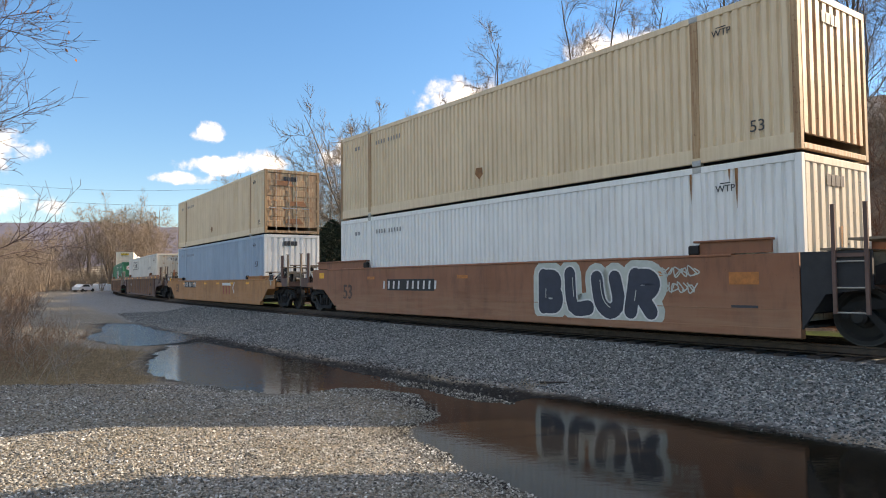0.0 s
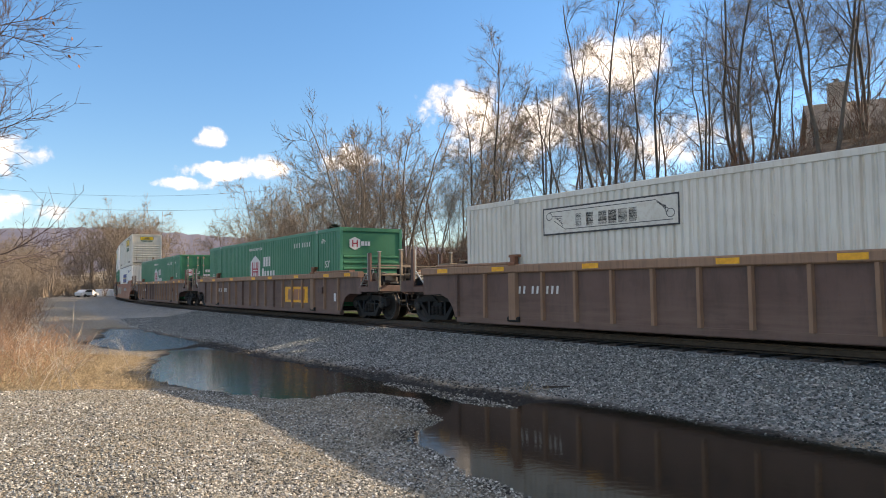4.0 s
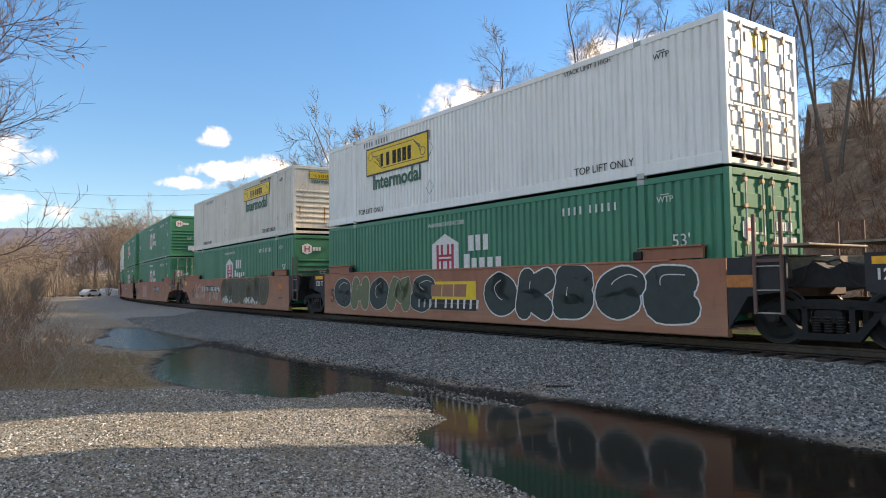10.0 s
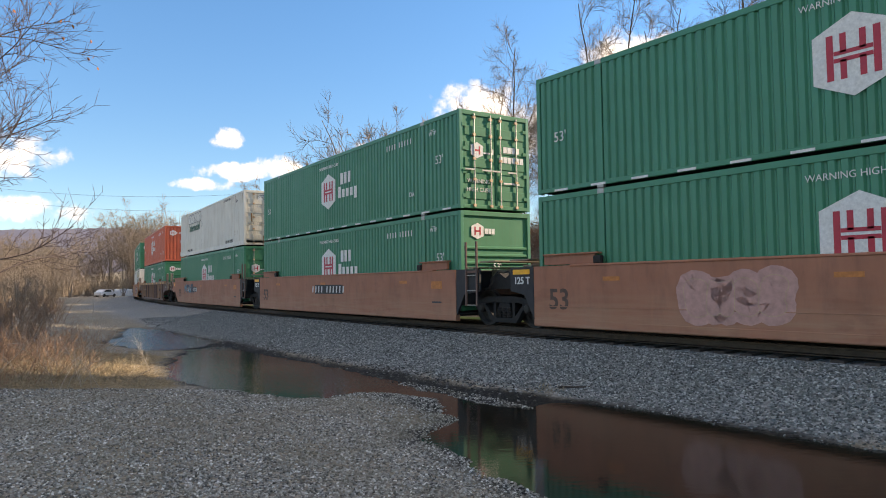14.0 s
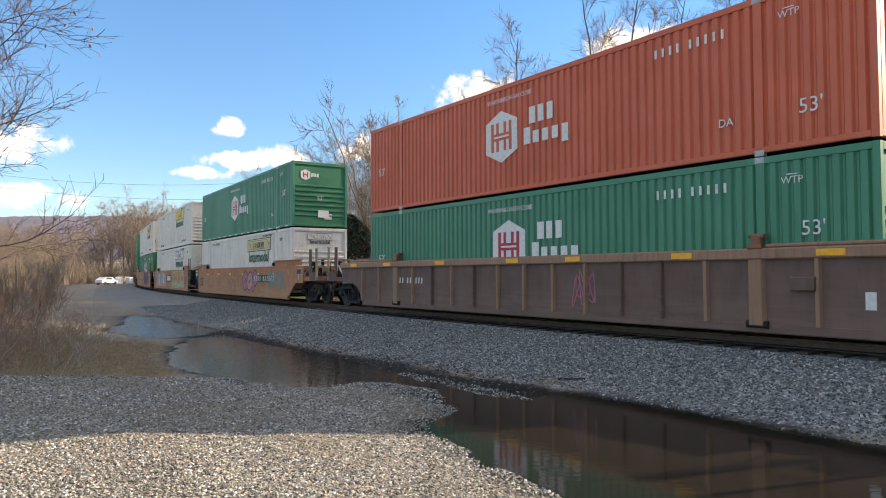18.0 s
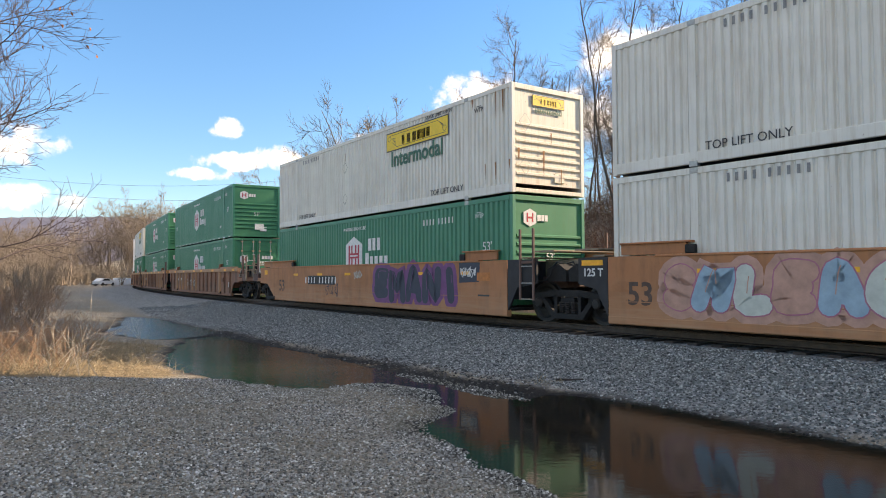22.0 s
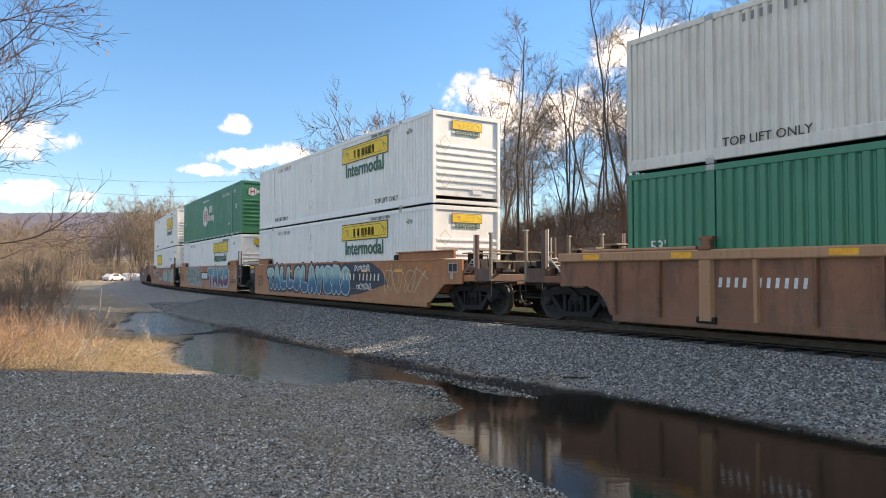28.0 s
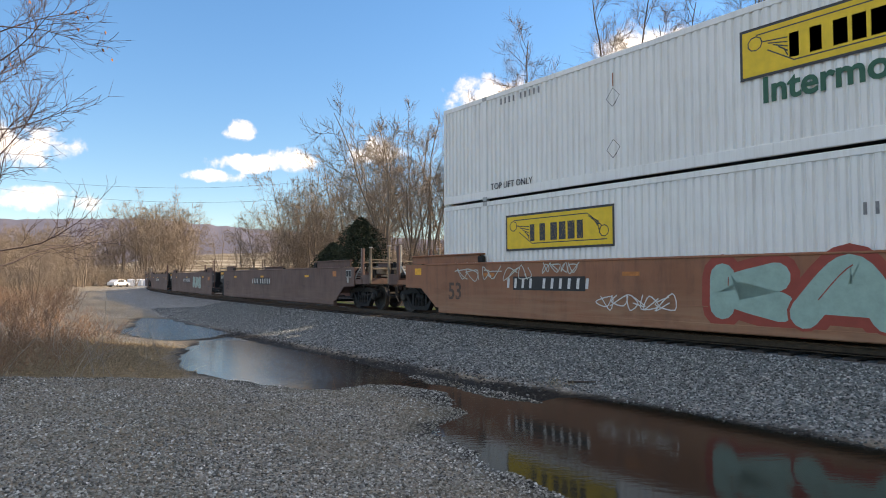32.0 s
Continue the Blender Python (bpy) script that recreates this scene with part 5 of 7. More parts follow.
# strokes of sprayed letters in a cell of one by one
FORMS = {
    "A": [[(-.45, -.5), (-.1, .5), (.1, .5), (.45, -.5)], [(-.25, -.1), (.25, -.14)]],
    "B": [[(-.35, -.5), (-.35, .5)], [(-.35, .47), (.2, .45), (.3, .25), (.15, .05), (-.3, .02)], [(-.3, .02), (.25, 0), (.4, -.25), (.2, -.46), (-.35, -.47)]],
    "C": [[(.4, .34), (.05, .48), (-.36, .2), (-.36, -.25), (.05, -.48), (.42, -.3)]],
    "E": [[(.38, .45), (-.3, .47), (-.36, 0), (-.3, -.47), (.4, -.45)], [(-.33, 0), (.28, .03)]],
    "H": [[(-.36, .5), (-.4, -.5)], [(.38, .5), (.36, -.5)], [(-.38, -.02), (.36, .04)]],
    "I": [[(0, .5), (-.04, -.5)]],
    "K": [[(-.35, .5), (-.38, -.5)], [(.42, .5), (-.25, .02), (.45, -.5)]],
    "L": [[(-.3, .5), (-.34, -.42), (.4, -.45)]],
    "M": [[(-.45, -.5), (-.36, .48), (0, -.1), (.38, .48), (.45, -.5)]],
    "N": [[(-.38, -.5), (-.38, .46), (.36, -.46), (.4, .5)]],
    "O": [[(0, .47), (-.38, .15), (-.35, -.3), (0, -.47), (.37, -.25), (.36, .2), (.02, .47)]],
    "P": [[(-.35, -.5), (-.35, .47), (.25, .42), (.36, .18), (.15, -.05), (-.3, -.06)]],
    "R": [[(-.35, -.5), (-.35, .5)], [(-.35, .46), (.2, .45), (.36, .25), (.18, .02), (-.3, 0)], [(-.1, 0), (.45, -.5)]],
    "S": [[(.38, .36), (.05, .48), (-.33, .3), (-.15, .06), (.2, -.06), (.36, -.28), (.05, -.48), (-.4, -.36)]],
    "T": [[(-.48, .42), (.48, .45)], [(0, .42), (-.03, -.5)]],
    "U": [[(-.38, .5), (-.38, -.2), (0, -.47), (.38, -.2), (.38, .5)]],
    "Y": [[(-.42, .5), (-.02, .02), (-.06, -.5)], [(.42, .5), (-.02, .02)]],
}


def layered(name, lines, width, mat, z, step=0.0003):
    """Flat sprayed strokes with round ends, each a hair above the last."""
    v, f = [], []
    for q, pts in enumerate(lines):
        l, r = stroke(pts, width)
        b, n, h = len(v), len(pts), z + step * q
        v += [(px, pz, h) for px, pz in l] + [(px, pz, h) for px, pz in r]
        f += [(b + i, b + n + i, b + n + i + 1, b + i + 1) for i in range(n - 1)]
        for e, d in ((0, 1), (n - 1, n - 2)):
            a = math.atan2(pts[e][1] - pts[d][1], pts[e][0] - pts[d][0])
            b = len(v)
            v += [(pts[e][0] + width / 2 * math.cos(a + math.pi * (k / 6 - 0.5)), pts[e][1] + width / 2 * math.sin(a + math.pi * (k / 6 - 0.5)), h) for k in range(7)]
            f.append(tuple(range(b, b + 7)))
    return mesh_of(name, v, f, mat)


def graffiti(car, x, y, z, w, h, seed, form, fill, edge, back=None, fat=0.36, line=0.10):
    """Sprayed piece of fat overlapping letter forms with outlines, on a ground colour."""
    rng = random.Random(seed)
    cell = w / len(form)
    fat = fat * min(cell, 0.75 * h)
    letters = []
    for i, ch in enumerate(form):
        cx, tilt = -w / 2 + (i + 0.5) * cell, rng.uniform(-0.12, 0.16)
        kw, kh, lift = cell * 1.08 - fat * 0.9, h * rng.uniform(0.9, 1.02) - fat, rng.uniform(-0.04, 0.04)
        letters.append([curl([(cx + p * kw + tilt * q * h + rng.uniform(-0.03, 0.03) * cell, q * kh + lift) for p, q in ln], 4) for ln in FORMS[ch]])
    at = facing(x, y, z)
    if back:
        put("graffiti_back", layered("graffiti_back", [ln for le in letters for ln in le], fat + 0.34, back, 0.001, 0.0001), car, at, "spray-painted ground colour")
    for k, le in enumerate(letters):
        u = 0.005 + 0.0022 * (k % 2)
        g = put("graffiti_outline", layered("graffiti_outline", le, fat + line, edge, u), car, at, "sprayed outline")
        put("graffiti_fill", layered("graffiti_fill", le, fat, fill[k % len(fill)], u + 0.001), car, at, "spray-painted letter form")
        shine = [[(p + fat * 0.24, q + fat * 0.2) for p, q in ln[1:max(3, len(ln) // 2)]] for ln in le[:1]]
        put("graffiti_highlight", ribbon_mesh("graffiti_highlight", shine, 0.02, edge if back is None else back, u + 0.0025), car, at)


def scribble(car, x, y, z, w, h, seed, mat, n=5):
    rng = random.Random(seed)
    lines = []
    for i in range(n):
        cx = -w / 2 + (i + 0.5) * w / n
        ph = rng.uniform(0, 6)
        lines.append(curl([(cx + 0.5 * w / n * math.cos(ph + j * 1.9) + rng.uniform(-0.3, 0.3) * w / n, h * 0.45 * math.sin(ph * 0.7 + j * 2.3) + rng.uniform(-0.1, 0.1) * h) for j in range(6)], 4))
    put("graffiti_tag", ribbon_mesh("graffiti_tag", lines, 0.026, mat, 0.006), car, facing(x, y, z), "thin sprayed scrawl")


G_MINT = plain_mat("spray_mint", (0.28, 0.42, 0.36), 0.6, 0, 0.2, 4)
G_TEAL = plain_mat("spray_teal", (0.05, 0.22, 0.29), 0.6, 0, 0.25, 4)
G_PALE = plain_mat("spray_pale", (0.50, 0.52, 0.46), 0.6, 0, 0.2, 4)
G_PURPLE = plain_mat("spray_purple", (0.10, 0.03, 0.10), 0.6, 0, 0.25, 4)
G_PINK = plain_mat("spray_pink", (0.42, 0.14, 0.20), 0.6, 0, 0.25, 4)
G_NAVY = plain_mat("spray_navy", (0.035, 0.04, 0.06), 0.6, 0, 0.25, 4)
G_CREAM = plain_mat("spray_cream", (0.52, 0.42, 0.26), 0.6, 0, 0.2, 4)
G_OLIVE = plain_mat("spray_olive", (0.14, 0.15, 0.07), 0.6, 0, 0.2, 4)
G_BLACKGREEN = plain_mat("spray_dark_green", (0.028, 0.040, 0.036), 0.6, 0, 0.3, 4)
G_FAINT = plain_mat("spray_worn_cream", (0.50, 0.33, 0.21), 0.65, 0, 0.35, 5)
G_VIOLET = plain_mat("spray_violet", (0.19, 0.06, 0.17), 0.6, 0, 0.25, 4)
G_FADEPINK = plain_mat("spray_faded_pink", (0.50, 0.27, 0.23), 0.65, 0, 0.3, 5)
G_DARKOLIVE = plain_mat("spray_dark_olive", (0.085, 0.075, 0.043), 0.65, 0, 0.35, 4)
G_PEACH = plain_mat("spray_peach", (0.50, 0.27, 0.20), 0.6, 0, 0.3, 3)
G_SKY = plain_mat("spray_pale_blue", (0.26, 0.38, 0.46), 0.6, 0, 0.25, 3)
G_GREYOLIVE = plain_mat("spray_grey_olive", (0.20, 0.20, 0.13), 0.6, 0, 0.25, 3)


def fade_mat(name, low, mid, high):
    """Spray paint that fades from one colour at the foot to another at the head."""
    m, nt, b = node_mat(name)
    v = coords(nt)
    sep = nt.nodes.new("ShaderNodeSeparateXYZ")
    nt.links.new(v, sep.inputs[0])
    n = nt.nodes.new("ShaderNodeMath")
    n.operation = "MULTIPLY_ADD"
    nt.links.new(tex_noise(nt, v, 2.5, 4, 0.6), n.inputs[0])
    n.inputs[1].default_value = 0.7
    nt.links.new(sep.outputs[1], n.inputs[2])
    nt.links.new(ramp(nt, n.outputs[0], [(0.10, low), (0.34, mid), (0.58, high)]), b.inputs["Base Color"])
    b.inputs["Roughness"].default_value = 0.6
    return m


G_TEALPURPLE = fade_mat("spray_teal_over_purple", (0.11, 0.025, 0.09), (0.10, 0.09, 0.16), (0.05, 0.25, 0.33))
G_OCHREMINT = fade_mat("spray_ochre_over_mint", (0.36, 0.40, 0.22), (0.40, 0.17, 0.09), (0.48, 0.25, 0.05))
G_BLUES = fade_mat("spray_blue_over_teal", (0.02, 0.10, 0.19), (0.05, 0.22, 0.30), (0.30, 0.45, 0.42))
G_RED = plain_mat("spray_red", (0.33, 0.05, 0.03), 0.6, 0, 0.2, 4)


def put_marks(car, yo, ribbed, marks):
    y = yo + 0.002
    ident = tuple(0.62 * q if q > 0 else q * 1.5 for q in glyphs("abcd 123456", 0.225))
    if "tmark" in marks:
        lx = marks["tmark"]
        put("emblem_bar", flat_mesh("emblem_bar", [rect(1.5, 0.13)], M_LETTER), car, facing(lx + 0.25, y, 1.02), "worn white emblem bar")
        put("emblem_mark", bars_mesh((0.16, -0.2, 0.16, -0.2, 0.16), 0.4, G_RED, -0.12), car, facing(lx + 0.25, y, 0.74))
        put("emblem_cross", ribbon_mesh("emblem_cross", [[(0.25, 0.2), (0.0, -0.05), (0.18, -0.3)]], 0.10, M_LETTER), car, facing(lx - 0.8, y, 0.9))
    if not ribbed and "logo" in marks:
        lx = marks["logo"]
        put("emblem_panel", flat_mesh("emblem_panel_s", [rect(2.5, 0.5)], M_BLACK if marks["logo"] < 0.3 else M_SIGNYEL, 0.0035), car, facing(lx, y + 0.001, 0.95))
        put("emblem_mark", bars_mesh((0.5, 0.5, 0.55), 0.34, M_LETTER if marks["logo"] < 0.3 else W_RED, 0.1), car, facing(lx, y + 0.006, 0.95))
    if not ribbed and marks.get("logo", 1) > 0.3:
        put("number_plate", flat_mesh("number_plate", [rect(2.5, 0.34)], M_BLACK, 0.003), car, facing(marks.get("num", 1.5), y, 1.0 if "logo" not in marks else 0.58))
        put("number_mark", bars_mesh(ident, 0.24, M_LETTER, 0.12), car, facing(marks.get("num", 1.5), y + 0.003, 1.0 if "logo" not in marks else 0.58), "row of white characters")
    if not ribbed:
        put("lettering", text_mesh("53", 0.66, M_STENCIL, 0, 0.012), car, facing(7.25, y, 0.74))
        nx, nz = marks.get("note", (-9.46, 1.3))
        if marks.get("outer"):
            put("notice_panel", flat_mesh("notice_panel", [rect(0.46, 0.28)], M_GALV, 0.002), car, facing(nx, y, nz))
            put("notice_dark", flat_mesh("notice_dark", [rect(0.41, 0.22)], M_SHROUD, 0.004), car, facing(nx, y, nz))
            put("notice_divider", flat_mesh("notice_divider", [rect(0.02, 0.22)], M_GALV, 0.006), car, facing(nx, y, nz))
            put("end_reflector", flat_mesh("end_reflector_s", [rect(0.34, 0.2)], M_DULL), car, facing(-8.15, y, 1.3))
            put("notice_plate", flat_mesh("notice_plate", [rect(0.14, 0.18)], M_GALV), car, facing(-9.4, y, 1.06))
        else:
            put("end_reflector", flat_mesh("end_reflector", [rect(0.56, 0.22)], M_DULL), car, facing(marks.get("shine", -7.1), y, 1.12))
            put("stencil_line", bars_mesh((0.5,), 0.05, M_DARKLET), car, facing(-7.1, y, 0.62))
        if not marks.get("inner_far"):
            put("end_reflector", flat_mesh("end_reflector_o", [rect(0.36, 0.2)], M_YELLOW), car, facing(9.2, y, 1.33))
        else:
            put("lettering", text_mesh("125 T", 0.24, M_LETTER, 0, 0.006), car, facing(8.5, y, 1.2))
            put("end_reflector", flat_mesh("end_reflector_far", [rect(0.6, 0.12)], M_YELLOW), car, facing(8.52, y, 1.42))
    else:
        put("number_mark", bars_mesh(tuple(0.6 * q if q > 0 else 1.5 * q for q in glyphs("abcd 123456", 0.17)), 0.18, M_LETTER, 0.12, 0.0), car, facing(marks.get("num", 5.4), y, 0.98))
        put("notice_panel", flat_mesh("notice_panel_s", [rect(0.16, 0.28)], M_LETTER, 0.002), car, facing(-7.95, y, 0.72))
        if "logo" in marks:
            put("emblem_panel", flat_mesh("emblem_panel", [rect(2.3, 0.62)], M_YELLOW, 0.002), car, facing(marks["logo"], y, 0.8))
            put("emblem_mark", bars_mesh((0.5, 0.5, 0.55), 0.42, W_RED, 0.1), car, facing(marks["logo"], y + 0.004, 0.8))
    if marks.get("brake"):
        bx, bz = marks["brake"]
        bw = Shape()
        for i in range(16):
            a0, a1 = 2 * math.pi * i / 16, 2 * math.pi * (i + 1) / 16
            bw.rod((bx + 0.24 * math.cos(a0), 0.55, bz + 0.24 * math.sin(a0)), (bx + 0.24 * math.cos(a1), 0.55, bz + 0.24 * math.sin(a1)), 0.022, 5)
        for a0 in (0.5, 2.6, 4.7):
            bw.rod((bx, 0.55, bz), (bx + 0.24 * math.cos(a0), 0.55, bz + 0.24 * math.sin(a0)), 0.018, 5)
        put("brake_wheel", bw.mesh("brake_wheel", M_COPPER), car, label="orange hand-brake wheel")
        put("brake_stand", Shape().box(bx - 0.1, bx + 0.1, 0.40, 0.52, 1.1, 1.85, 0.02).mesh("brake_stand", M_TAN), car)
    for kind, *g in marks.get("paint", ()):
        if kind == "piece":
            graffiti(car, g[0], y, g[1], *g[2:])
        elif kind == "patch":
            put("paint_patch", flat_mesh("paint_patch", [[(-x, z) for x, z in g[2]]], G_NAVY, 0.0015), car, facing(0, y, 0), "navy sprayed patch")
        else:
            scribble(car, g[0], y, g[1], *g[2:])


# ---- the train ----
UNITS = [
    # place along the track at the start, (outer near, outer far, truck at far end), paint, ribbed, boxes (lower, upper), marks
    (-14.5, (1, 0, 1), W_BROWN, 0, (("white", "corr", ()), ("old", "corr", ())), {}),
    (4.85, (0, 1, 0), W_BROWN, 0, (("white", "corr", ("rusty",)), ("cream", "corr", ())), dict(num=3.45, paint=[("piece", -3.65, 0.82, 3.4, 1.08, 11, "BLUR", (G_NAVY,), M_LETTER, G_PALE, 0.40, 0.07), ("tag", -5.75, 1.25, 0.9, 0.22, 5, G_PALE, 5), ("tag", -5.75, 0.95, 0.8, 0.22, 6, G_PALE, 4)])),
    (28.35, (1, 1, 0), W_GOLD, 0, (("blue", "corr", ()), ("cream", "door", ())), dict(num=4.2, low=1, tmark=-3.3, paint=[])),
    (51.85, (1, 1, 0), W_DARK, 1, (("old", "door", ("lowsign", "rusty")),), dict(brake=(-10.82, 1.78))),
    (75.35, (1, 1, 0), W_DARK, 1, (("green", "louver", ("low",)),), dict(logo=-4.4)),
    (98.85, (1, 1, 0), W_DARK, 1, (("green", "door", ("low",)),), {}),
    (122.35, (1, 0, 1), W_RED, 0, (("blue_barred", "corr", ()), ("old", "louver", ("sign", "rusty"))), dict(num=-3.3, paint=[("piece", 4.9, 0.9, 5.2, 0.8, 21, "CSOECSRECOS", (G_FAINT, G_MINT, G_CREAM, G_PINK), W_RED, None, 0.42, 0.04), ("tag", 1.2, 1.0, 1.2, 0.6, 22, G_PALE, 3)])),
    (141.6, (0, 0, 1), W_RED, 0, (("green", "door", ("low",)), ("white", "door", ("sign", "farsign"))), dict(num=0.4, logo=0.4, shine=-8.36, paint=[("piece", 4.15, 0.88, 6.2, 1.12, 31, "CHOMS", (G_BLACKGREEN, G_OLIVE), G_PALE, None, 0.60, 0.05), ("piece", -4.35, 0.88, 6.3, 1.22, 32, "OKBCE", (G_BLACKGREEN,), M_LETTER, None, 0.62, 0.07), ("tag", 6.2, 0.62, 1.2, 0.4, 33, G_PALE, 4)])),
    (161.1, (0, 1, 0), W_RED, 0, (("green", "louver", ("low",)), ("old", "louver", ("sign", "rusty"))), dict(num=3.35, paint=[("piece", -2.0, 0.92, 7.0, 1.1, 41, "OSECSOU", (G_DARKOLIVE,), G_GREYOLIVE, G_DARKOLIVE, 0.62, 0.03), ("piece", 0.5, 0.48, 1.6, 0.4, 43, "MNMN", (G_PALE,), M_LETTER, None, 0.3, 0.03), ("piece", -3.2, 0.46, 2.0, 0.34, 44, "NMNMN", (G_PALE,), M_LETTER, None, 0.3, 0.03), ("tag", 5.9, 0.85, 2.3, 0.95, 42, M_LETTER, 4), ("tag", 2.9, 0.75, 2.0, 0.9, 45, G_PALE, 4)])),
    (184.55, (1, 0, 1), W_RED, 0, (("green", "door", ("low",)), ("green", "louver", ("tape",))), dict(num=-3.25, note=(-9.46, 1.3), paint=[("piece", 2.9, 0.85, 2.0, 0.75, 51, "EMSE", (G_FADEPINK,), G_FAINT, G_FADEPINK, 0.6, 0.03)])),
    (203.85, (0, 0, 1), W_RED, 0, (("green", "louver", ("low",)), ("green", "door", ("tape",))), dict(num=0.4)),
    (223.15, (0, 1, 0), W_RED, 0, (("green", "door", ("low",)), ("old", "door", ("oldsign", "farold", "rusty"))), dict(num=3.3, paint=[("piece", 4.3, 1.05, 2.8, 0.6, 61, "NTUR", (G_TEAL, G_NAVY), G_NAVY, None, 0.3, 0.05)])),
    (246.8, (1, 1, 0), W_DARK, 1, (("green", "louver", ("low",)), ("red", "corr", ())), dict(paint=[("tag", -2.0, 0.85, 0.7, 0.9, 71, G_PINK, 3)])),
    (270.15, (1, 0, 1), W_ORANGE, 0, (("old", "louver", ("oldsign", "faded")), ("green", "louver", ("tape",))), dict(num=-4.9, paint=[("piece", -2.7, 0.88, 2.4, 0.95, 81, "COP", (G_PINK, G_PEACH), G_PURPLE, None, 0.42, 0.14), ("piece", -6.6, 0.95, 2.4, 0.8, 82, "SAE", (G_GREYOLIVE,), G_TEAL, None, 0.25, 0.05), ("tag", 4.9, 0.85, 3.4, 0.8, 83, G_FAINT, 5), ("tag", 0.9, 0.85, 3.4, 0.9, 84, G_FAINT, 5)])),
    (289.6, (0, 0, 1), W_ORANGE, 0, (("old", "louver", ("oldsign",)), ("old", "louver", ("sign",))), dict(num=0.05, logo=0.05, paint=[("piece", -3.95, 0.88, 4.9, 1.18, 91, "MERA", (G_OCHREMINT,), G_PURPLE, G_CREAM, 0.44, 0.06), ("piece", 4.1, 0.9, 5.2, 0.95, 92, "SMLEACO", (G_PEACH, G_SKY, G_PALE), G_PINK, G_PEACH, 0.5, 0.05), ("tag", -6.0, 1.35, 0.8, 0.4, 93, M_LETTER, 3), ("tag", -7.3, 0.95, 0.8, 0.5, 94, G_PURPLE, 4)])),
    (309.0, (0, 1, 0), W_ORANGE, 0, (("green", "louver", ("low",)), ("old", "louver", ("sign", "rusty"))), dict(num=3.2, paint=[("patch", 0, 0, ((-6.0, 0.95), (-6.9, 0.98), (-6.95, 1.5), (-6.0, 1.5))), ("piece", -3.6, 0.88, 5.0, 1.1, 101, "EMANI", (G_NAVY,), G_VIOLET, G_VIOLET, 0.42, 0.07), ("tag", -6.45, 1.25, 0.7, 0.3, 103, M_LETTER, 5), ("tag", 2.2, 0.65, 1.2, 0.6, 102, G_NAVY, 3), ("tag", 0.1, 1.2, 0.6, 0.3, 104, G_PALE, 4)])),
    (332.4, (1, 0, 1), W_RIBORANGE, 1, (("green", "door", ("low",)), ("green", "louver", ("tape",))), dict(paint=[("tag", 1.6, 0.8, 2.6, 0.6, 111, G_PALE, 5)])),
    (351.8, (0, 0, 1), W_RIBORANGE, 1, (("green", "louver", ("low",)), ("green", "louver", ("tape",))), dict(paint=[("tag", -1.6, 0.8, 2.0, 0.8, 112, G_NAVY, 4)])),
    (371.0, (0, 1, 0), W_RIBORANGE, 1, (("green", "door", ("low",)), ("old", "louver", ("sign", "rusty"))), dict(num=5.0)),
    (394.6, (1, 0, 1), W_ORANGE, 0, (("white", "louver", ("sign",)), ("white", "louver", ("sign",))), dict(num=-3.65, note=(-9.46, 1.3), paint=[("patch", 0, 0, ((-2.6, 0.32), (-3.7, 0.42), (-4.57, 0.60), (-5.67, 0.80), (-5.1, 1.25), (-4.4, 1.51), (-2.6, 1.51))), ("tag", -3.75, 1.32, 1.2, 0.26, 123, M_LETTER, 5), ("tag", -3.85, 0.66, 1.2, 0.26, 124, M_LETTER, 5), ("piece", 4.55, 0.9, 3.3, 1.02, 121, "TALL", (G_BLUES,), M_LETTER, G_NAVY, 0.44, 0.06), ("piece", 0.05, 0.88, 5.6, 1.12, 125, "SLAYERS", (G_BLUES,), M_LETTER, G_NAVY, 0.46, 0.06), ("tag", -6.6, 0.95, 2.8, 1.0, 122, G_CREAM, 4)])),
    (414.0, (0, 0, 1), W_ORANGE, 0, (("white", "louver", ("sign",)), ("green", "louver", ("tape",))), dict(num=-0.1, logo=-0.1, paint=[("piece", -3.75, 0.88, 5.2, 1.2, 131, "TAKO", (G_TEALPURPLE,), G_CREAM, G_SKY, 0.42, 0.10), ("piece", 3.2, 0.9, 4.9, 1.05, 132, "PENA", (G_GREYOLIVE,), G_NAVY, G_SKY, 0.3, 0.04), ("tag", -7.2, 0.7, 1.2, 0.3, 133, G_NAVY, 4), ("tag", -7.7, 1.1, 0.8, 0.8, 134, G_CREAM, 3)])),
    (433.3, (0, 1, 0), W_BROWN, 0, (("white", "door", ("lowsign",)), ("white", "louver", ("sign", "bigsign"))), dict(num=3.45, paint=[("piece", -4.3, 0.86, 6.8, 1.15, 141, "KASE", (G_MINT,), G_RED, G_RED, 0.6, 0.10), ("tag", 0.8, 0.62, 2.0, 0.4, 142, M_LETTER, 5), ("tag", 5.6, 1.25, 3.2, 0.4, 143, G_PALE, 6), ("tag", 3.0, 1.38, 1.2, 0.3, 144, G_PALE, 4)])),
    (456.8, (1, 0, 1), W_DARK, 0, (), dict(num=1.0)),
    (476.1, (0, 0, 1), W_DARK, 0, (), dict(num=1.0, paint=[("piece", -3.0, 0.85, 3.0, 0.7, 151, "SURE", (G_MINT,), G_PALE, None)])),
    (495.4, (0, 1, 0), W_DARK, 0, (), dict(num=1.0)),
    (518.9, (1, 1, 0), W_DARK, 0, (), dict(num=1.0)),
]
GONE = [(0, 0), (1.5, 20.3), (3.0, 40.55), (6.5, 88.1), (8.5, 115.15), (13.0, 175.6), (19.0, 256.2), (24.0, 323.4), (28.0, 378.0), (30.5, 412.4), (32.0, 433.2)]
LOWER_Z, UPPER_Z = 0.335, 0.335 + 2.908
TRAIN = []


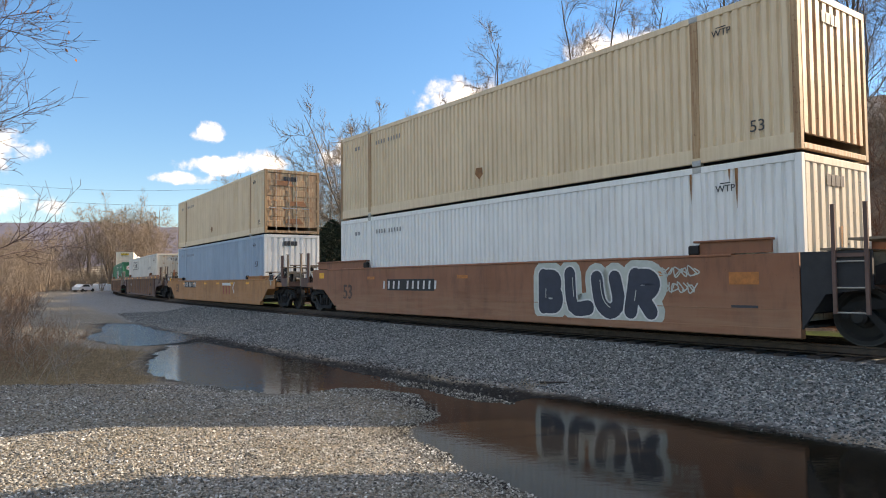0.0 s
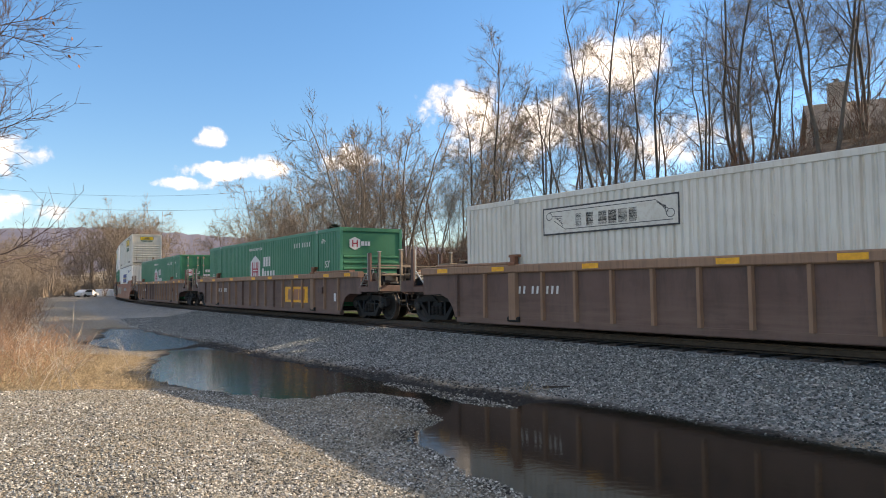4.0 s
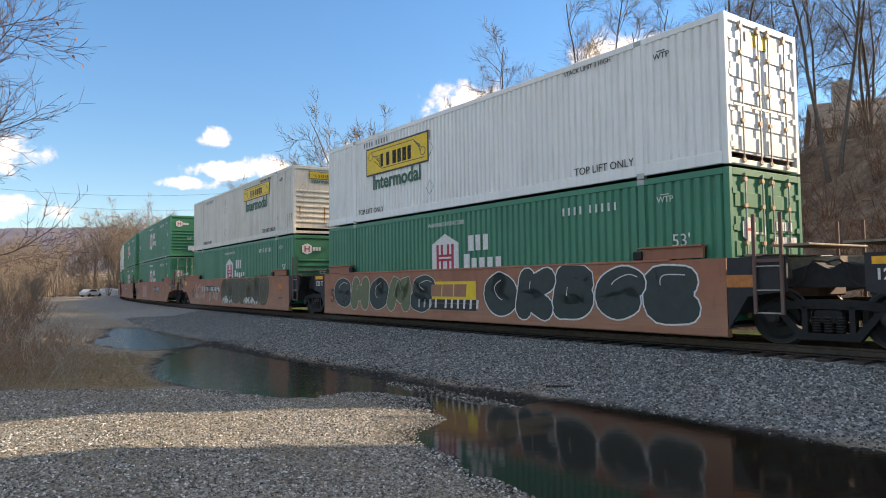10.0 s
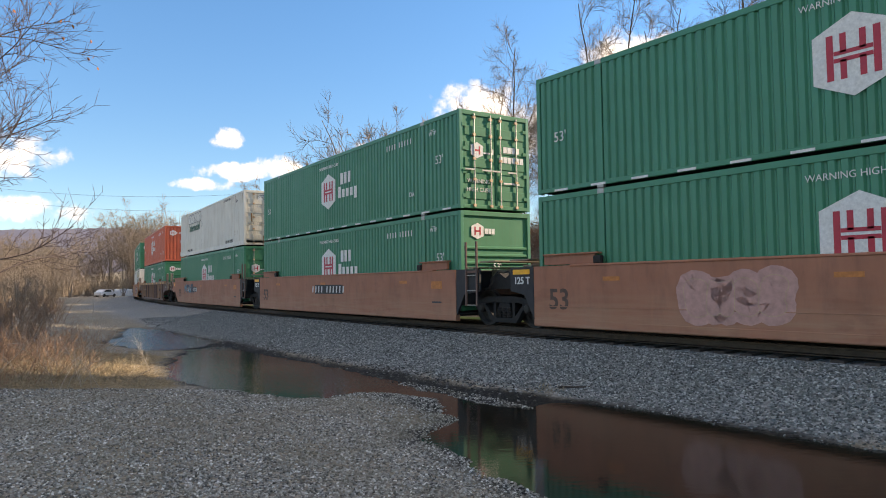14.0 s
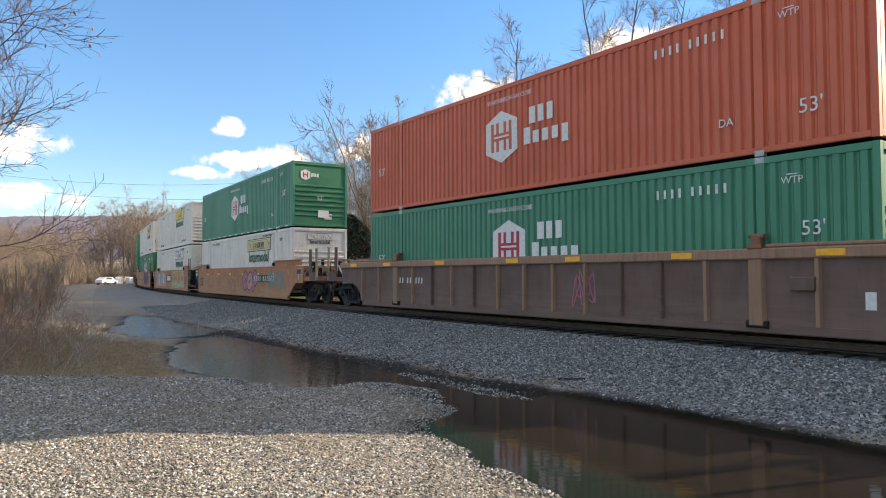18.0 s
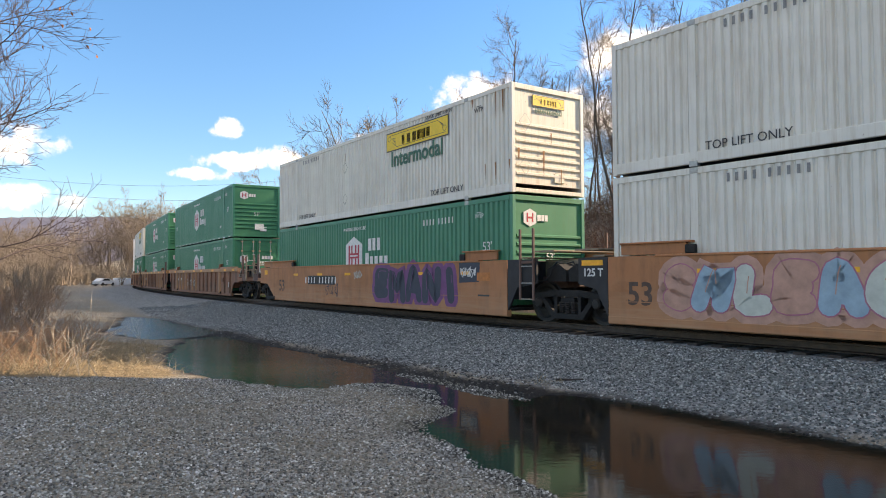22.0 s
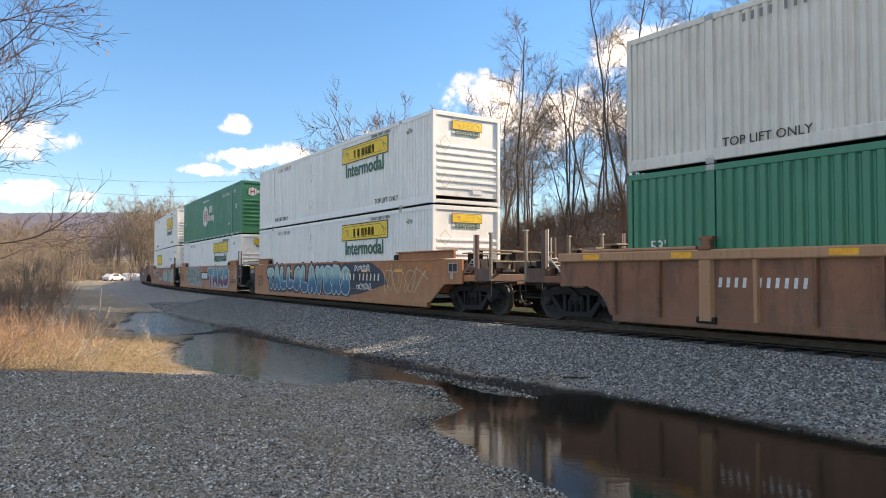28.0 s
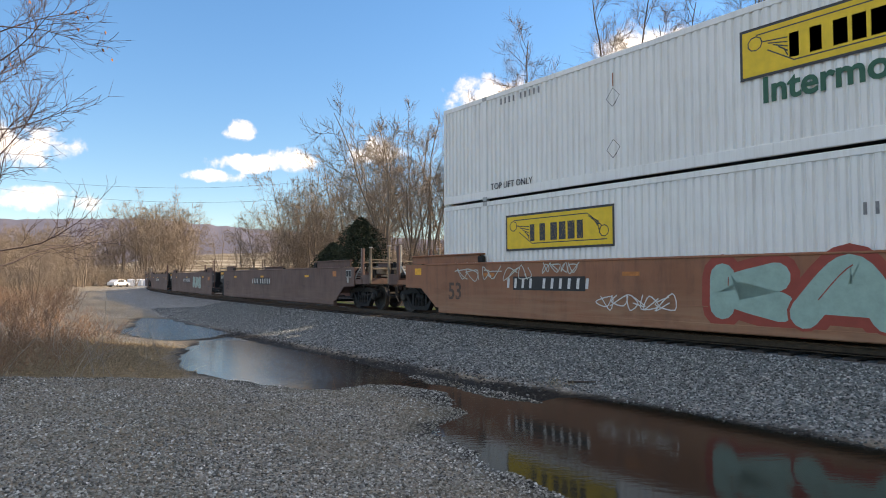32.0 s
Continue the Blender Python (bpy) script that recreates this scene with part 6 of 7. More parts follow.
def build_train():
    for s0, (near, far, tf), paint, ribbed, boxes, marks in UNITS:
        centre = s0 + CL / 2
        TRAIN.append((make_car(paint, ribbed, (near, far), tf, marks), centre, 0.0))
        for k, (kind, end, opts) in enumerate(boxes):
            TRAIN.append((make_container(kind, end, opts), centre, (LOWER_Z, UPPER_Z)[k]))


build_train()


def distance_gone(t):
    """How far the train has rolled after t seconds: smooth through the known stations."""
    ts, ds = [a for a, _ in GONE], [b for _, b in GONE]
    n = len(ts)
    sl = [(ds[i + 1] - ds[i]) / (ts[i + 1] - ts[i]) for i in range(n - 1)]
    tan = [sl[0]] + [(sl[i - 1] + sl[i]) / 2 for i in range(1, n - 1)] + [sl[-1]]
    i = min(max(sum(1 for a in ts if a <= t) - 1, 0), n - 2)
    h = ts[i + 1] - ts[i]
    u = (t - ts[i]) / h
    return (2 * u ** 3 - 3 * u ** 2 + 1) * ds[i] + (u ** 3 - 2 * u ** 2 + u) * h * tan[i] + (-2 * u ** 3 + 3 * u ** 2) * ds[i + 1] + (u ** 3 - u ** 2) * h * tan[i + 1]


def riding(s, z):
    """Pose of a car whose ends both stay over the line."""
    ax, ay = track_xy(s - 9.5)
    bx, by = track_xy(s + 9.5)
    return Matrix.LocRotScale(((ax + bx) / 2, (ay + by) / 2, RZ + z), Euler((0, 0, math.atan2(by - ay, bx - ax))), None)


def motions():
    times = [0.5 * i for i in range(65)]
    for thing, centre, z in TRAIN:
        walk(thing, [(t, riding(centre - distance_gone(t), z)) for t in times])
    # the wheels roll: alike wheels share one action
    for (wx, sg), wheels in SPINNING.items():
        rows = []
        for i in range(961):
            t = i / 30
            turn = Matrix.Rotation(-(distance_gone(t) / WHEEL_R) % (2 * math.pi), 4, "Y") @ Matrix.Rotation(0 if sg > 0 else math.pi, 4, "Z")
            rows.append((t, Matrix.Translation((wx, sg * 0.755, WHEEL_R)) @ turn))
        walk(wheels[0], rows)
        act = wheels[0].animation_data
        for w in wheels[1:]:
            w.rotation_mode = "QUATERNION"
            w.animation_data_create()
            w.animation_data.action = act.action
            w.animation_data.action_slot = act.action_slot


# ---- woods ----
def bark_mat(name, dark, light, mixed=False):
    m, nt, b = node_mat(name)
    f = tex_noise(nt, coords(nt, (6, 6, 1.2)), 3.0, 6, 0.7)
    inf = nt.nodes.new("ShaderNodeObjectInfo")
    c = ramp(nt, f, [(0.3, dark), (0.7, light)])
    k = nt.nodes.new("ShaderNodeMapRange")
    k.inputs["To Min"].default_value, k.inputs["To Max"].default_value = 0.0, 0.45
    if mixed:
        # each stem of a mass has its own tone
        g = nt.nodes.new("ShaderNodeNewGeometry")
        k.inputs["To Max"].default_value = 0.95
        nt.links.new(g.outputs["Random Per Island"], k.inputs["Value"])
    else:
        nt.links.new(inf.outputs["Random"], k.inputs["Value"])
    c = blend(nt, k.outputs[0], c, tuple(x * 0.45 for x in light))
    nt.links.new(c, b.inputs["Base Color"])
    b.inputs["Roughness"].default_value = 0.9
    bump(nt, b, f, 0.6, 0.03)
    return m


M_BARK = bark_mat("bark", (0.045, 0.038, 0.032), (0.16, 0.135, 0.11))
M_TWIG = bark_mat("twigs", (0.085, 0.068, 0.056), (0.20, 0.158, 0.125))
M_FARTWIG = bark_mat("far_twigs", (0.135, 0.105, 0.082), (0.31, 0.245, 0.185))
M_BRAMBLE = bark_mat("brambles", (0.20, 0.105, 0.06), (0.52, 0.33, 0.21), True)
M_YOUNG = bark_mat("young_bark", (0.040, 0.028, 0.026), (0.11, 0.076, 0.070))
M_SCRUB = bark_mat("scrub", (0.12, 0.07, 0.05), (0.32, 0.21, 0.14), True)
M_REDSCRUB = bark_mat("reddish_scrub", (0.10, 0.045, 0.028), (0.25, 0.12, 0.065))
M_BROWNSCRUB = bark_mat("dark_scrub", (0.13, 0.095, 0.07), (0.36, 0.27, 0.20), True)
M_STRAW = bark_mat("dry_grass", (0.24, 0.18, 0.11), (0.52, 0.42, 0.27), True)
M_DEADWOOD = plain_mat("dead_wood", (0.42, 0.36, 0.29), 0.9, 0, 0.3, 6)
M_NEEDLE = plain_mat("needles", (0.032, 0.045, 0.022), 0.85, 0, 0.5, 3)


class Tubes:
    """Fast collector of tapered bent tubes."""
    def __init__(self):
        self.v, self.f, self.n = [], [], 0

    def tube(self, pts, radii, sides):
        k = len(pts)
        P = np.array(pts, float)
        D = np.gradient(P, axis=0)
        D /= np.linalg.norm(D, axis=1)[:, None] + 1e-9
        ref = np.array([0.31, 0.95, 0.05]) if abs(D[0][1]) < 0.8 else np.array([1.0, 0.1, 0.0])
        A = np.cross(D, ref)
        A /= np.linalg.norm(A, axis=1)[:, None] + 1e-9
        B = np.cross(D, A)
        t = np.arange(sides) * 2 * math.pi / sides
        R = np.array(radii)[:, None, None]
        self.v.append((P[:, None, :] + R * (A[:, None, :] * np.cos(t)[None, :, None] + B[:, None, :] * np.sin(t)[None, :, None])).reshape(-1, 3))
        i = np.arange(k - 1)[:, None] * sides + np.arange(sides)[None, :]
        j = np.arange(k - 1)[:, None] * sides + (np.arange(sides)[None, :] + 1) % sides
        self.f.append((np.stack([i, j, j + sides, i + sides], 2).reshape(-1, 4)) + self.n)
        self.n += k * sides

    def mesh(self, name, mat, smooth=True):
        v, f = np.concatenate(self.v), np.concatenate(self.f)
        return quad_mesh(name, v, f, mat, smooth)


def quad_mesh(name, v, f, mat, smooth=False):
    me = bpy.data.meshes.new(name)
    k = f.shape[1]
    me.vertices.add(len(v))
    me.vertices.foreach_set("co", np.asarray(v, np.float32).ravel())
    me.loops.add(f.size)
    me.loops.foreach_set("vertex_index", f.astype(np.int32).ravel())
    me.polygons.add(len(f))
    me.polygons.foreach_set("loop_start", np.arange(0, f.size, k, dtype=np.int32))
    me.polygons.foreach_set("use_smooth", np.full(len(f), smooth))
    me.materials.append(mat)
    me.update()
    return me


def grow(rng, start, way, length, segs, wander, lift):
    pts = [np.array(start, float)]
    d = np.array(way, float)
    d /= np.linalg.norm(d)
    for _ in range(segs):
        d = d + rng.normal(0, wander, 3) + np.array([0, 0, lift])
        d /= np.linalg.norm(d)
        pts.append(pts[-1] + d * length / segs)
    return pts


def along(pts, u):
    x = u * (len(pts) - 1)
    i = min(int(x), len(pts) - 2)
    return pts[i] * (1 - (x - i)) + pts[i + 1] * (x - i), pts[i + 1] - pts[i]


def side_way(rng, d, angle):
    d = d / np.linalg.norm(d)
    r = rng.normal(0, 1, 3)
    r -= d * (r @ d)
    r /= np.linalg.norm(r) + 1e-9
    return d * math.cos(angle) + r * math.sin(angle)


def bare_tree(seed, height, stems=1, bare=0.4, limbs=11, spread=0.65, thick=1.0, far=False):
    """Meshes of a leafless tree: trunk with limbs, and crown of branches and twigs."""
    rng = np.random.RandomState(seed)
    wood, fine = Tubes(), Tubes()
    for k in range(stems):
        lean = rng.normal(0, 0.07 if stems == 1 else 0.18, 2)
        h = height * rng.uniform(0.85, 1.0)
        trunk = grow(rng, (rng.normal(0, 0.2) * (stems > 1), rng.normal(0, 0.2) * (stems > 1), -0.4), (lean[0], lean[1], 1), h, 11, 0.075, 0.06)
        r0 = (0.0062 * h + 0.013) * thick
        rad = [r0 * (1 - 0.9 * i / 11) ** 0.85 * (1.35 if i == 0 else 1) + 0.012 for i in range(12)]
        wood.tube(trunk, rad, 7)
        for i in range(limbs):
            u = bare + (0.97 - bare) * (i + rng.uniform(0, 1)) / limbs
            p, d = along(trunk, u)
            ll = h * (1 - u * 0.72) * spread * rng.uniform(0.55, 1.0)
            limb = grow(rng, p, side_way(rng, d, rng.uniform(0.55, 1.15)), ll, 7, 0.17, 0.055)
            rl = max(0.013, r0 * (1 - 0.85 * u) * 0.42)
            wood.tube(limb, [rl * (1 - 0.85 * j / 7) + 0.006 for j in range(8)], 5)
            for b in range(8 if far else 10):
                ub = rng.uniform(0.2, 1.0)
                p2, d2 = along(limb, ub)
                bl = ll * rng.uniform(0.25, 0.5) * (1.15 - 0.5 * ub) + 0.3
                br = grow(rng, p2, side_way(rng, d2, rng.uniform(0.45, 1.05)), bl, 4, 0.18, 0.05)
                fine.tube(br, [(0.020 if far else 0.0115) * (1 - 0.65 * j / 4) for j in range(5)], 3)
                for w in range(5 if far else 8):
                    p3, d3 = along(br, rng.uniform(0.2, 1.0))
                    tw = grow(rng, p3, side_way(rng, d3, rng.uniform(0.3, 0.9)), bl * rng.uniform(0.3, 0.65) + 0.15, 2, 0.18, 0.05)
                    fine.tube(tw, [0.014, 0.011, 0.007] if far else [0.0065, 0.005, 0.003], 3)
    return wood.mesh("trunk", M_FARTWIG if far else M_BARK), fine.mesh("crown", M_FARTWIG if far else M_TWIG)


def make_tree(meshes, label):
    t = root("bare_tree", label, "tree", "bare trees of the wood")
    put("trunk", meshes[0], t)
    put("crown", meshes[1], t)
    return t


def scatter_trees():
    rng = np.random.RandomState(77)
    kinds = [bare_tree(1, 15, 1, 0.36, 14, 0.6), bare_tree(2, 14, 2, 0.34, 9, 0.58), bare_tree(3, 16, 1, 0.42, 14, 0.5), bare_tree(4, 13, 3, 0.30, 6, 0.55),
             bare_tree(5, 15, 1, 0.3, 14, 0.7, 1.2), bare_tree(6, 12, 2, 0.25, 8, 0.7), bare_tree(7, 9, 3, 0.15, 6, 0.7, 0.8),
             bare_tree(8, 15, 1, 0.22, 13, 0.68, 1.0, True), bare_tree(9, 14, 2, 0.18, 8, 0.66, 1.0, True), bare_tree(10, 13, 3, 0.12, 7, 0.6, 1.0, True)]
    labels = ["tall slender leafless tree on the brown hillside", "forked leafless grey-barked tree on the hillside", "straight high-crowned bare tree on the hillside",
              "many-stemmed leafless tree in the woods", "broad bare tree with heavy grey trunk", "low spreading leafless tree in the woods", "short bushy leafless tree at the wood edge",
              "grey-brown leafless tree at the far end of the lot", "forked leafless tree at the far end of the lot", "many-stemmed leafless tree at the far end of the lot"]
    proto = [make_tree(k, l) for k, l in zip(kinds, labels)]
    used = [False] * len(proto)
    spots = []

    def plant(x, y, k, scale):
        spots.append((x, y, k, scale))
    # ridge beyond the track
    for s in np.arange(-26, 96, 1.85):
        for row in range(2):
            l = rng.uniform(19, 30) if row == 0 else rng.uniform(28, 46)
            if s > 50:
                l = rng.uniform(12, 30)
            x, y, _ = on_track(s + rng.uniform(-1.2, 1.2), l, 0)
            pale = s > 44
            if pale and rng.rand() < 0.4:
                continue
            a = math.degrees(math.atan2(-x, y))
            if -37.5 < a < 15.5:
                plant(x, y, int(rng.choice([7, 8, 9] if pale else [0, 1, 2, 3, 4, 5, 0, 2, 3])), rng.uniform(0.78, 1.12) * float(np.interp(s, [-20, 5, 25], [0.72, 0.90, 1.05])))
    # lower growth behind the far cars
    for i in range(16):
        x, y, _ = on_track(rng.uniform(38, 110), rng.uniform(9, 20), 0)
        plant(x, y, int(rng.choice([7, 8, 9, 6])), rng.uniform(0.45, 0.75))
    for i in range(20):
        x, y, _ = on_track(rng.uniform(66, 112), rng.uniform(9, 22), 0)
        plant(x, y, int(rng.choice([7, 8, 9])), rng.uniform(0.5, 0.8))
    for i in range(13):
        x, y, _ = on_track(rng.uniform(32, 66), rng.uniform(16, 32), 0)
        plant(x, y, int(rng.choice([7, 8, 9, 5])), rng.uniform(0.62, 0.95))
    # wood at the far end of the lot
    for i in range(105):
        a, d = radians(rng.uniform(22.5, 36)), rng.uniform(110, 200)
        big = 1.0
        if a < radians(29.4) and d < 165:
            d, big = rng.uniform(165, 205), 1.3
        if a > radians(27.8):
            big = 0.74
            if rng.rand() < 0.12:
                continue
        plant(-math.sin(a) * d, math.cos(a) * d, int(rng.choice([7, 8, 9])), rng.uniform(0.75, 1.2) * (0.8 if d < 130 else 1.1) * big)
    for i in range(18):
        a, d = radians(rng.uniform(30.8, 37)), rng.uniform(50, 95)
        plant(-math.sin(a) * d, math.cos(a) * d, int(rng.choice([8, 9])), rng.uniform(0.25, 0.42))
    zs = ground_height([p[0] for p in spots], [p[1] for p in spots])
    for (x, y, k, sc), z in zip(spots, zs):
        m = Matrix.LocRotScale((x, y, z - 0.1), Euler((rng.normal(0, 0.03), rng.normal(0, 0.03), rng.uniform(0, 6.28))), (sc, sc, sc * rng.uniform(0.9, 1.1)))
        if not used[k]:
            proto[k].matrix_basis, used[k] = m, True
        else:
            o = copy_thing(proto[k], m.normalized())
            o.matrix_basis = m
    for k, u in enumerate(used):
        if not u:
            proto[k].matrix_basis = pose(60 + 5 * k, 60, 8)


scatter_trees()


def near_branches():
    """Young tree beside the lot whose boughs hang into view, with a few dead leaves."""
    rng = np.random.RandomState(5)
    t = root("young_tree", "leafless young tree with a few dead orange leaves", "tree")
    wood, fine, leaves = Tubes(), Tubes(), []
    base = np.array([-7.4, 10.3, 0.0])
    trunk = grow(rng, base + (0, 0, -0.2), (0.02, 0.0, 1), 8.0, 10, 0.05, 0.06)
    wood.tube(trunk, [0.11 * (1 - 0.85 * i / 10) + 0.012 for i in range(11)], 8)
    for i in range(26):
        u = 0.22 + 0.76 * i / 26
        p, d = along(trunk, u)
        a = rng.uniform(-1.5, 1.5) if i % 3 else rng.uniform(1.6, 4.6)
        ln = rng.uniform(1.2, 2.1) * (1.1 - 0.3 * u) * (0.72 if 0.45 < u < 0.62 else 1)
        limb = grow(rng, p, (math.cos(a), math.sin(a), rng.uniform(0.15, 0.8)), ln, 6, 0.12, 0.06)
        wood.tube(limb, [0.0105 * (1 - 0.75 * j / 6) + 0.0025 for j in range(7)], 5)
        for b in range(13):
            p2, d2 = along(limb, rng.uniform(0.25, 1.0))
            br = grow(rng, p2, side_way(rng, d2, rng.uniform(0.4, 0.9)), rng.uniform(0.35, 0.9), 4, 0.16, 0.1)
            fine.tube(br, [0.005, 0.0045, 0.004, 0.0035, 0.0025], 3)
            for w in range(5):
                p3, d3 = along(br, rng.uniform(0.3, 1.0))
                tw = grow(rng, p3, side_way(rng, d3, rng.uniform(0.4, 0.9)), rng.uniform(0.12, 0.35), 2, 0.2, 0.06)
                fine.tube(tw, [0.0038, 0.0033, 0.0025], 3)
                if u > 0.6 and rng.rand() < 0.10:
                    leaves.append(tw[-1])
    put("trunk", wood.mesh("trunk", M_YOUNG), t)
    put("crown", fine.mesh("crown", M_YOUNG), t)
    leaf = Shape().loft([[(-0.002, 0, 0), (0.0, 0.004, 0), (0.002, 0, 0)], [(-0.022, 0.01, -0.03), (0, 0.016, -0.035), (0.022, 0.01, -0.03)], [(-0.002, 0, -0.075), (0, 0.003, -0.075), (0.002, 0, -0.075)]])
    me = leaf.mesh("leaf", plain_mat("dead_leaf", (0.30, 0.11, 0.035), 0.8, 0, 0.4, 20))
    for p in leaves:
        put("leaf", me, t, Matrix.Translation(p) @ Euler((rng.uniform(-.6, .6), rng.uniform(-.6, .6), rng.uniform(0, 6))).to_matrix().to_4x4())


near_branches()


def stems(name, label, places, mat, low, high, per, spread, seed, r=0.006, arch=0.05, sides=3, twigs=2, segs=4):
    """Thicket of thin arching stems as one mass."""
    rng = np.random.RandomState(seed)
    tb = Tubes()
    zs = ground_height([p[0] for p in places], [p[1] for p in places])
    for (x, y), z in zip(places, zs):
        for k in range(per):
            h = rng.uniform(low, high)
            st = grow(rng, (x + rng.normal(0, 0.12), y + rng.normal(0, 0.12), z - 0.05), (rng.normal(0, spread), rng.normal(0, spread), 1), h, segs, 0.13, -arch * 4 / segs)
            tb.tube(st, [r * (1 - 0.7 * j / segs) for j in range(segs + 1)], sides)
            for w in range(twigs):
                p, d = along(st, rng.uniform(0.35, 0.95))
                tw = grow(rng, p, side_way(rng, d, rng.uniform(0.4, 0.9)), h * rng.uniform(0.15, 0.4), 1, 0.15, 0.04)
                tb.tube(tw, [r * 0.55, r * 0.25], 3)
    return tagged(new(name, tb.mesh(name, mat)), label, "undergrowth", kind="stuff")


def undergrowth():
    rng = np.random.RandomState(9)
    # reddish brambles beside the lot
    pl = []
    while len(pl) < 250:
        x, y = rng.uniform(-13.5, -7.4), rng.uniform(10.8, 22)
        if -x / y > 0.515 and rng.rand() < (1.0 if -x / y > 0.56 else 0.5):
            pl.append((x, y))
    stems("brambles", "reddish-brown leafless brambles beside the gravel", pl, M_BRAMBLE, 0.35, 1.05, 5, 0.48, 10, 0.005, 0.06, 3, 4)
    pl = []
    while len(pl) < 300:
        a, d = radians(rng.uniform(30.2, 37)), rng.uniform(20, 75)
        if d > 30 or a > radians(31.5):
            pl.append((-math.sin(a) * d, math.cos(a) * d))
    stems("scrub", "tan and orange leafless scrub at the edge of the lot", pl, M_SCRUB, 0.5, 1.5, 4, 0.40, 11, 0.010, 0.02, 3, 4, 3)
    pl = [(-7.6 + rng.normal(0, 0.7), 13.6 + rng.normal(0, 1.1)) for i in range(16)]
    stems("pale_canes", "pale dead bramble canes arching over the dry grass", pl, M_DEADWOOD, 0.7, 1.35, 2, 0.5, 19, 0.008, 0.07, 4, 5, 5)
    # dry grass on the spit and under the brambles
    pl = []
    while len(pl) < 1900:
        x, y = rng.uniform(-12.5, -4.9), rng.uniform(11.2, 19.5)
        if ((x + 8.5) / 3.6) ** 2 + ((y - 15.3) / 3.7) ** 2 < 1.1:
            pl.append((x, y))
    sd = shore_distance([p[0] for p in pl], [p[1] for p in pl])
    pl = [p for p, d in zip(pl, sd) if d > 0.35]
    stems("dry_grass", "matted straw-coloured dry grass beside the puddle", pl, M_STRAW, 0.14, 0.50, 5, 0.75, 12, 0.006, 0.22, 3, 0, 2)
    # brush on the hillside
    pl, places = [], []
    while len(places) < 850:
        s, l = rng.uniform(-22, 60), rng.uniform(8.5, 34)
        x, y, _ = on_track(s, l, 0)
        if -37 < math.degrees(math.atan2(-x, y)) < 8:
            places.append((x, y))
    stems("hillside_brush", "dark brown leafless brush covering the hillside", places, M_BROWNSCRUB, 0.6, 2.1, 7, 0.5, 13, 0.019, 0.05, 3, 4, 3)
    places = []
    while len(places) < 150:
        x, y, _ = on_track(rng.uniform(-20, 45), rng.uniform(9, 30), 0)
        if -37 < math.degrees(math.atan2(-x, y)) < 4:
            places.append((x, y))
    stems("hillside_shrubs", "tall reddish-brown leafless shrubs on the hillside", places, M_REDSCRUB, 1.2, 3.2, 13, 0.42, 17, 0.017, 0.03, 3, 6, 3)
    places = []
    while len(places) < 620:
        x, y, _ = on_track(rng.uniform(-20, 40), 8.2 + 17 * rng.uniform(0, 1) ** 1.3, 0)
        if -37 < math.degrees(math.atan2(-x, y)) < 4:
            places.append((x, y))
    stems("hillside_weeds", "tangled low pale weeds and brush on the hillside", places, M_BRAMBLE, 0.25, 0.95, 7, 0.9, 18, 0.011, 0.08, 3, 2, 3)
    for i in range(9):
        x, y, _ = on_track(rng.uniform(-14, 22), rng.uniform(12, 24), 0)
        zz = float(ground_height([x], [y])[0])
        lg = root("fallen_branch", "pale dead branch lying on the hillside", "branch", "dead branches")
        a, ln = rng.uniform(0, 6.28), rng.uniform(1.2, 3.0)
        q = (x + math.cos(a) * ln, y + math.sin(a) * ln)
        put("branch_wood", Shape().rod((x, y, zz + 0.15), (q[0], q[1], float(ground_height([q[0]], [q[1]])[0]) + 0.3), 0.06, 6, 0.025).mesh("branch_wood", M_DEADWOOD), lg)
    places = []
    while len(places) < 420:
        x, y, _ = on_track(rng.uniform(50, 125), rng.uniform(6, 26), 0)
        places.append((x, y))
    stems("far_brush", "grey-brown leafless brush beyond the track", places, M_BROWNSCRUB, 1.0, 3.0, 8, 0.35, 14, 0.02, 0.03, 3, 3, 3)
    places = []
    while len(places) < 330:
        a, d = radians(rng.uniform(23.5, 37)), rng.uniform(150, 215)
        if a > radians(30.5):
            d = rng.uniform(85, 200)
        places.append((-math.sin(a) * d, math.cos(a) * d))
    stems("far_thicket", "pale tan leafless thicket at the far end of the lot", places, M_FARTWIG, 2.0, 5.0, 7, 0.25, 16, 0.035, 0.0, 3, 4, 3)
    # single tuft on the ballast
    tx, ty = 1.45, 12.2
    stems("grass_tuft", "small straw-coloured grass tuft on the ballast", [(tx + rng.normal(0, 0.07), ty + rng.normal(0, 0.05)) for i in range(14)], M_STRAW, 0.10, 0.22, 9, 0.7, 15, 0.004, 0.2, 3, 0)
    z = float(ground_height([1.9], [12.15])[0])
    st = root("fallen_stick", "short dark wet stick lying on the stones", "stick")
    put("stick_body", Shape().rod((1.68, 12.25, z + 0.03), (2.2, 12.1, z + 0.05), 0.022, 6, 0.014).mesh("stick_body", M_TIE), st)


undergrowth()


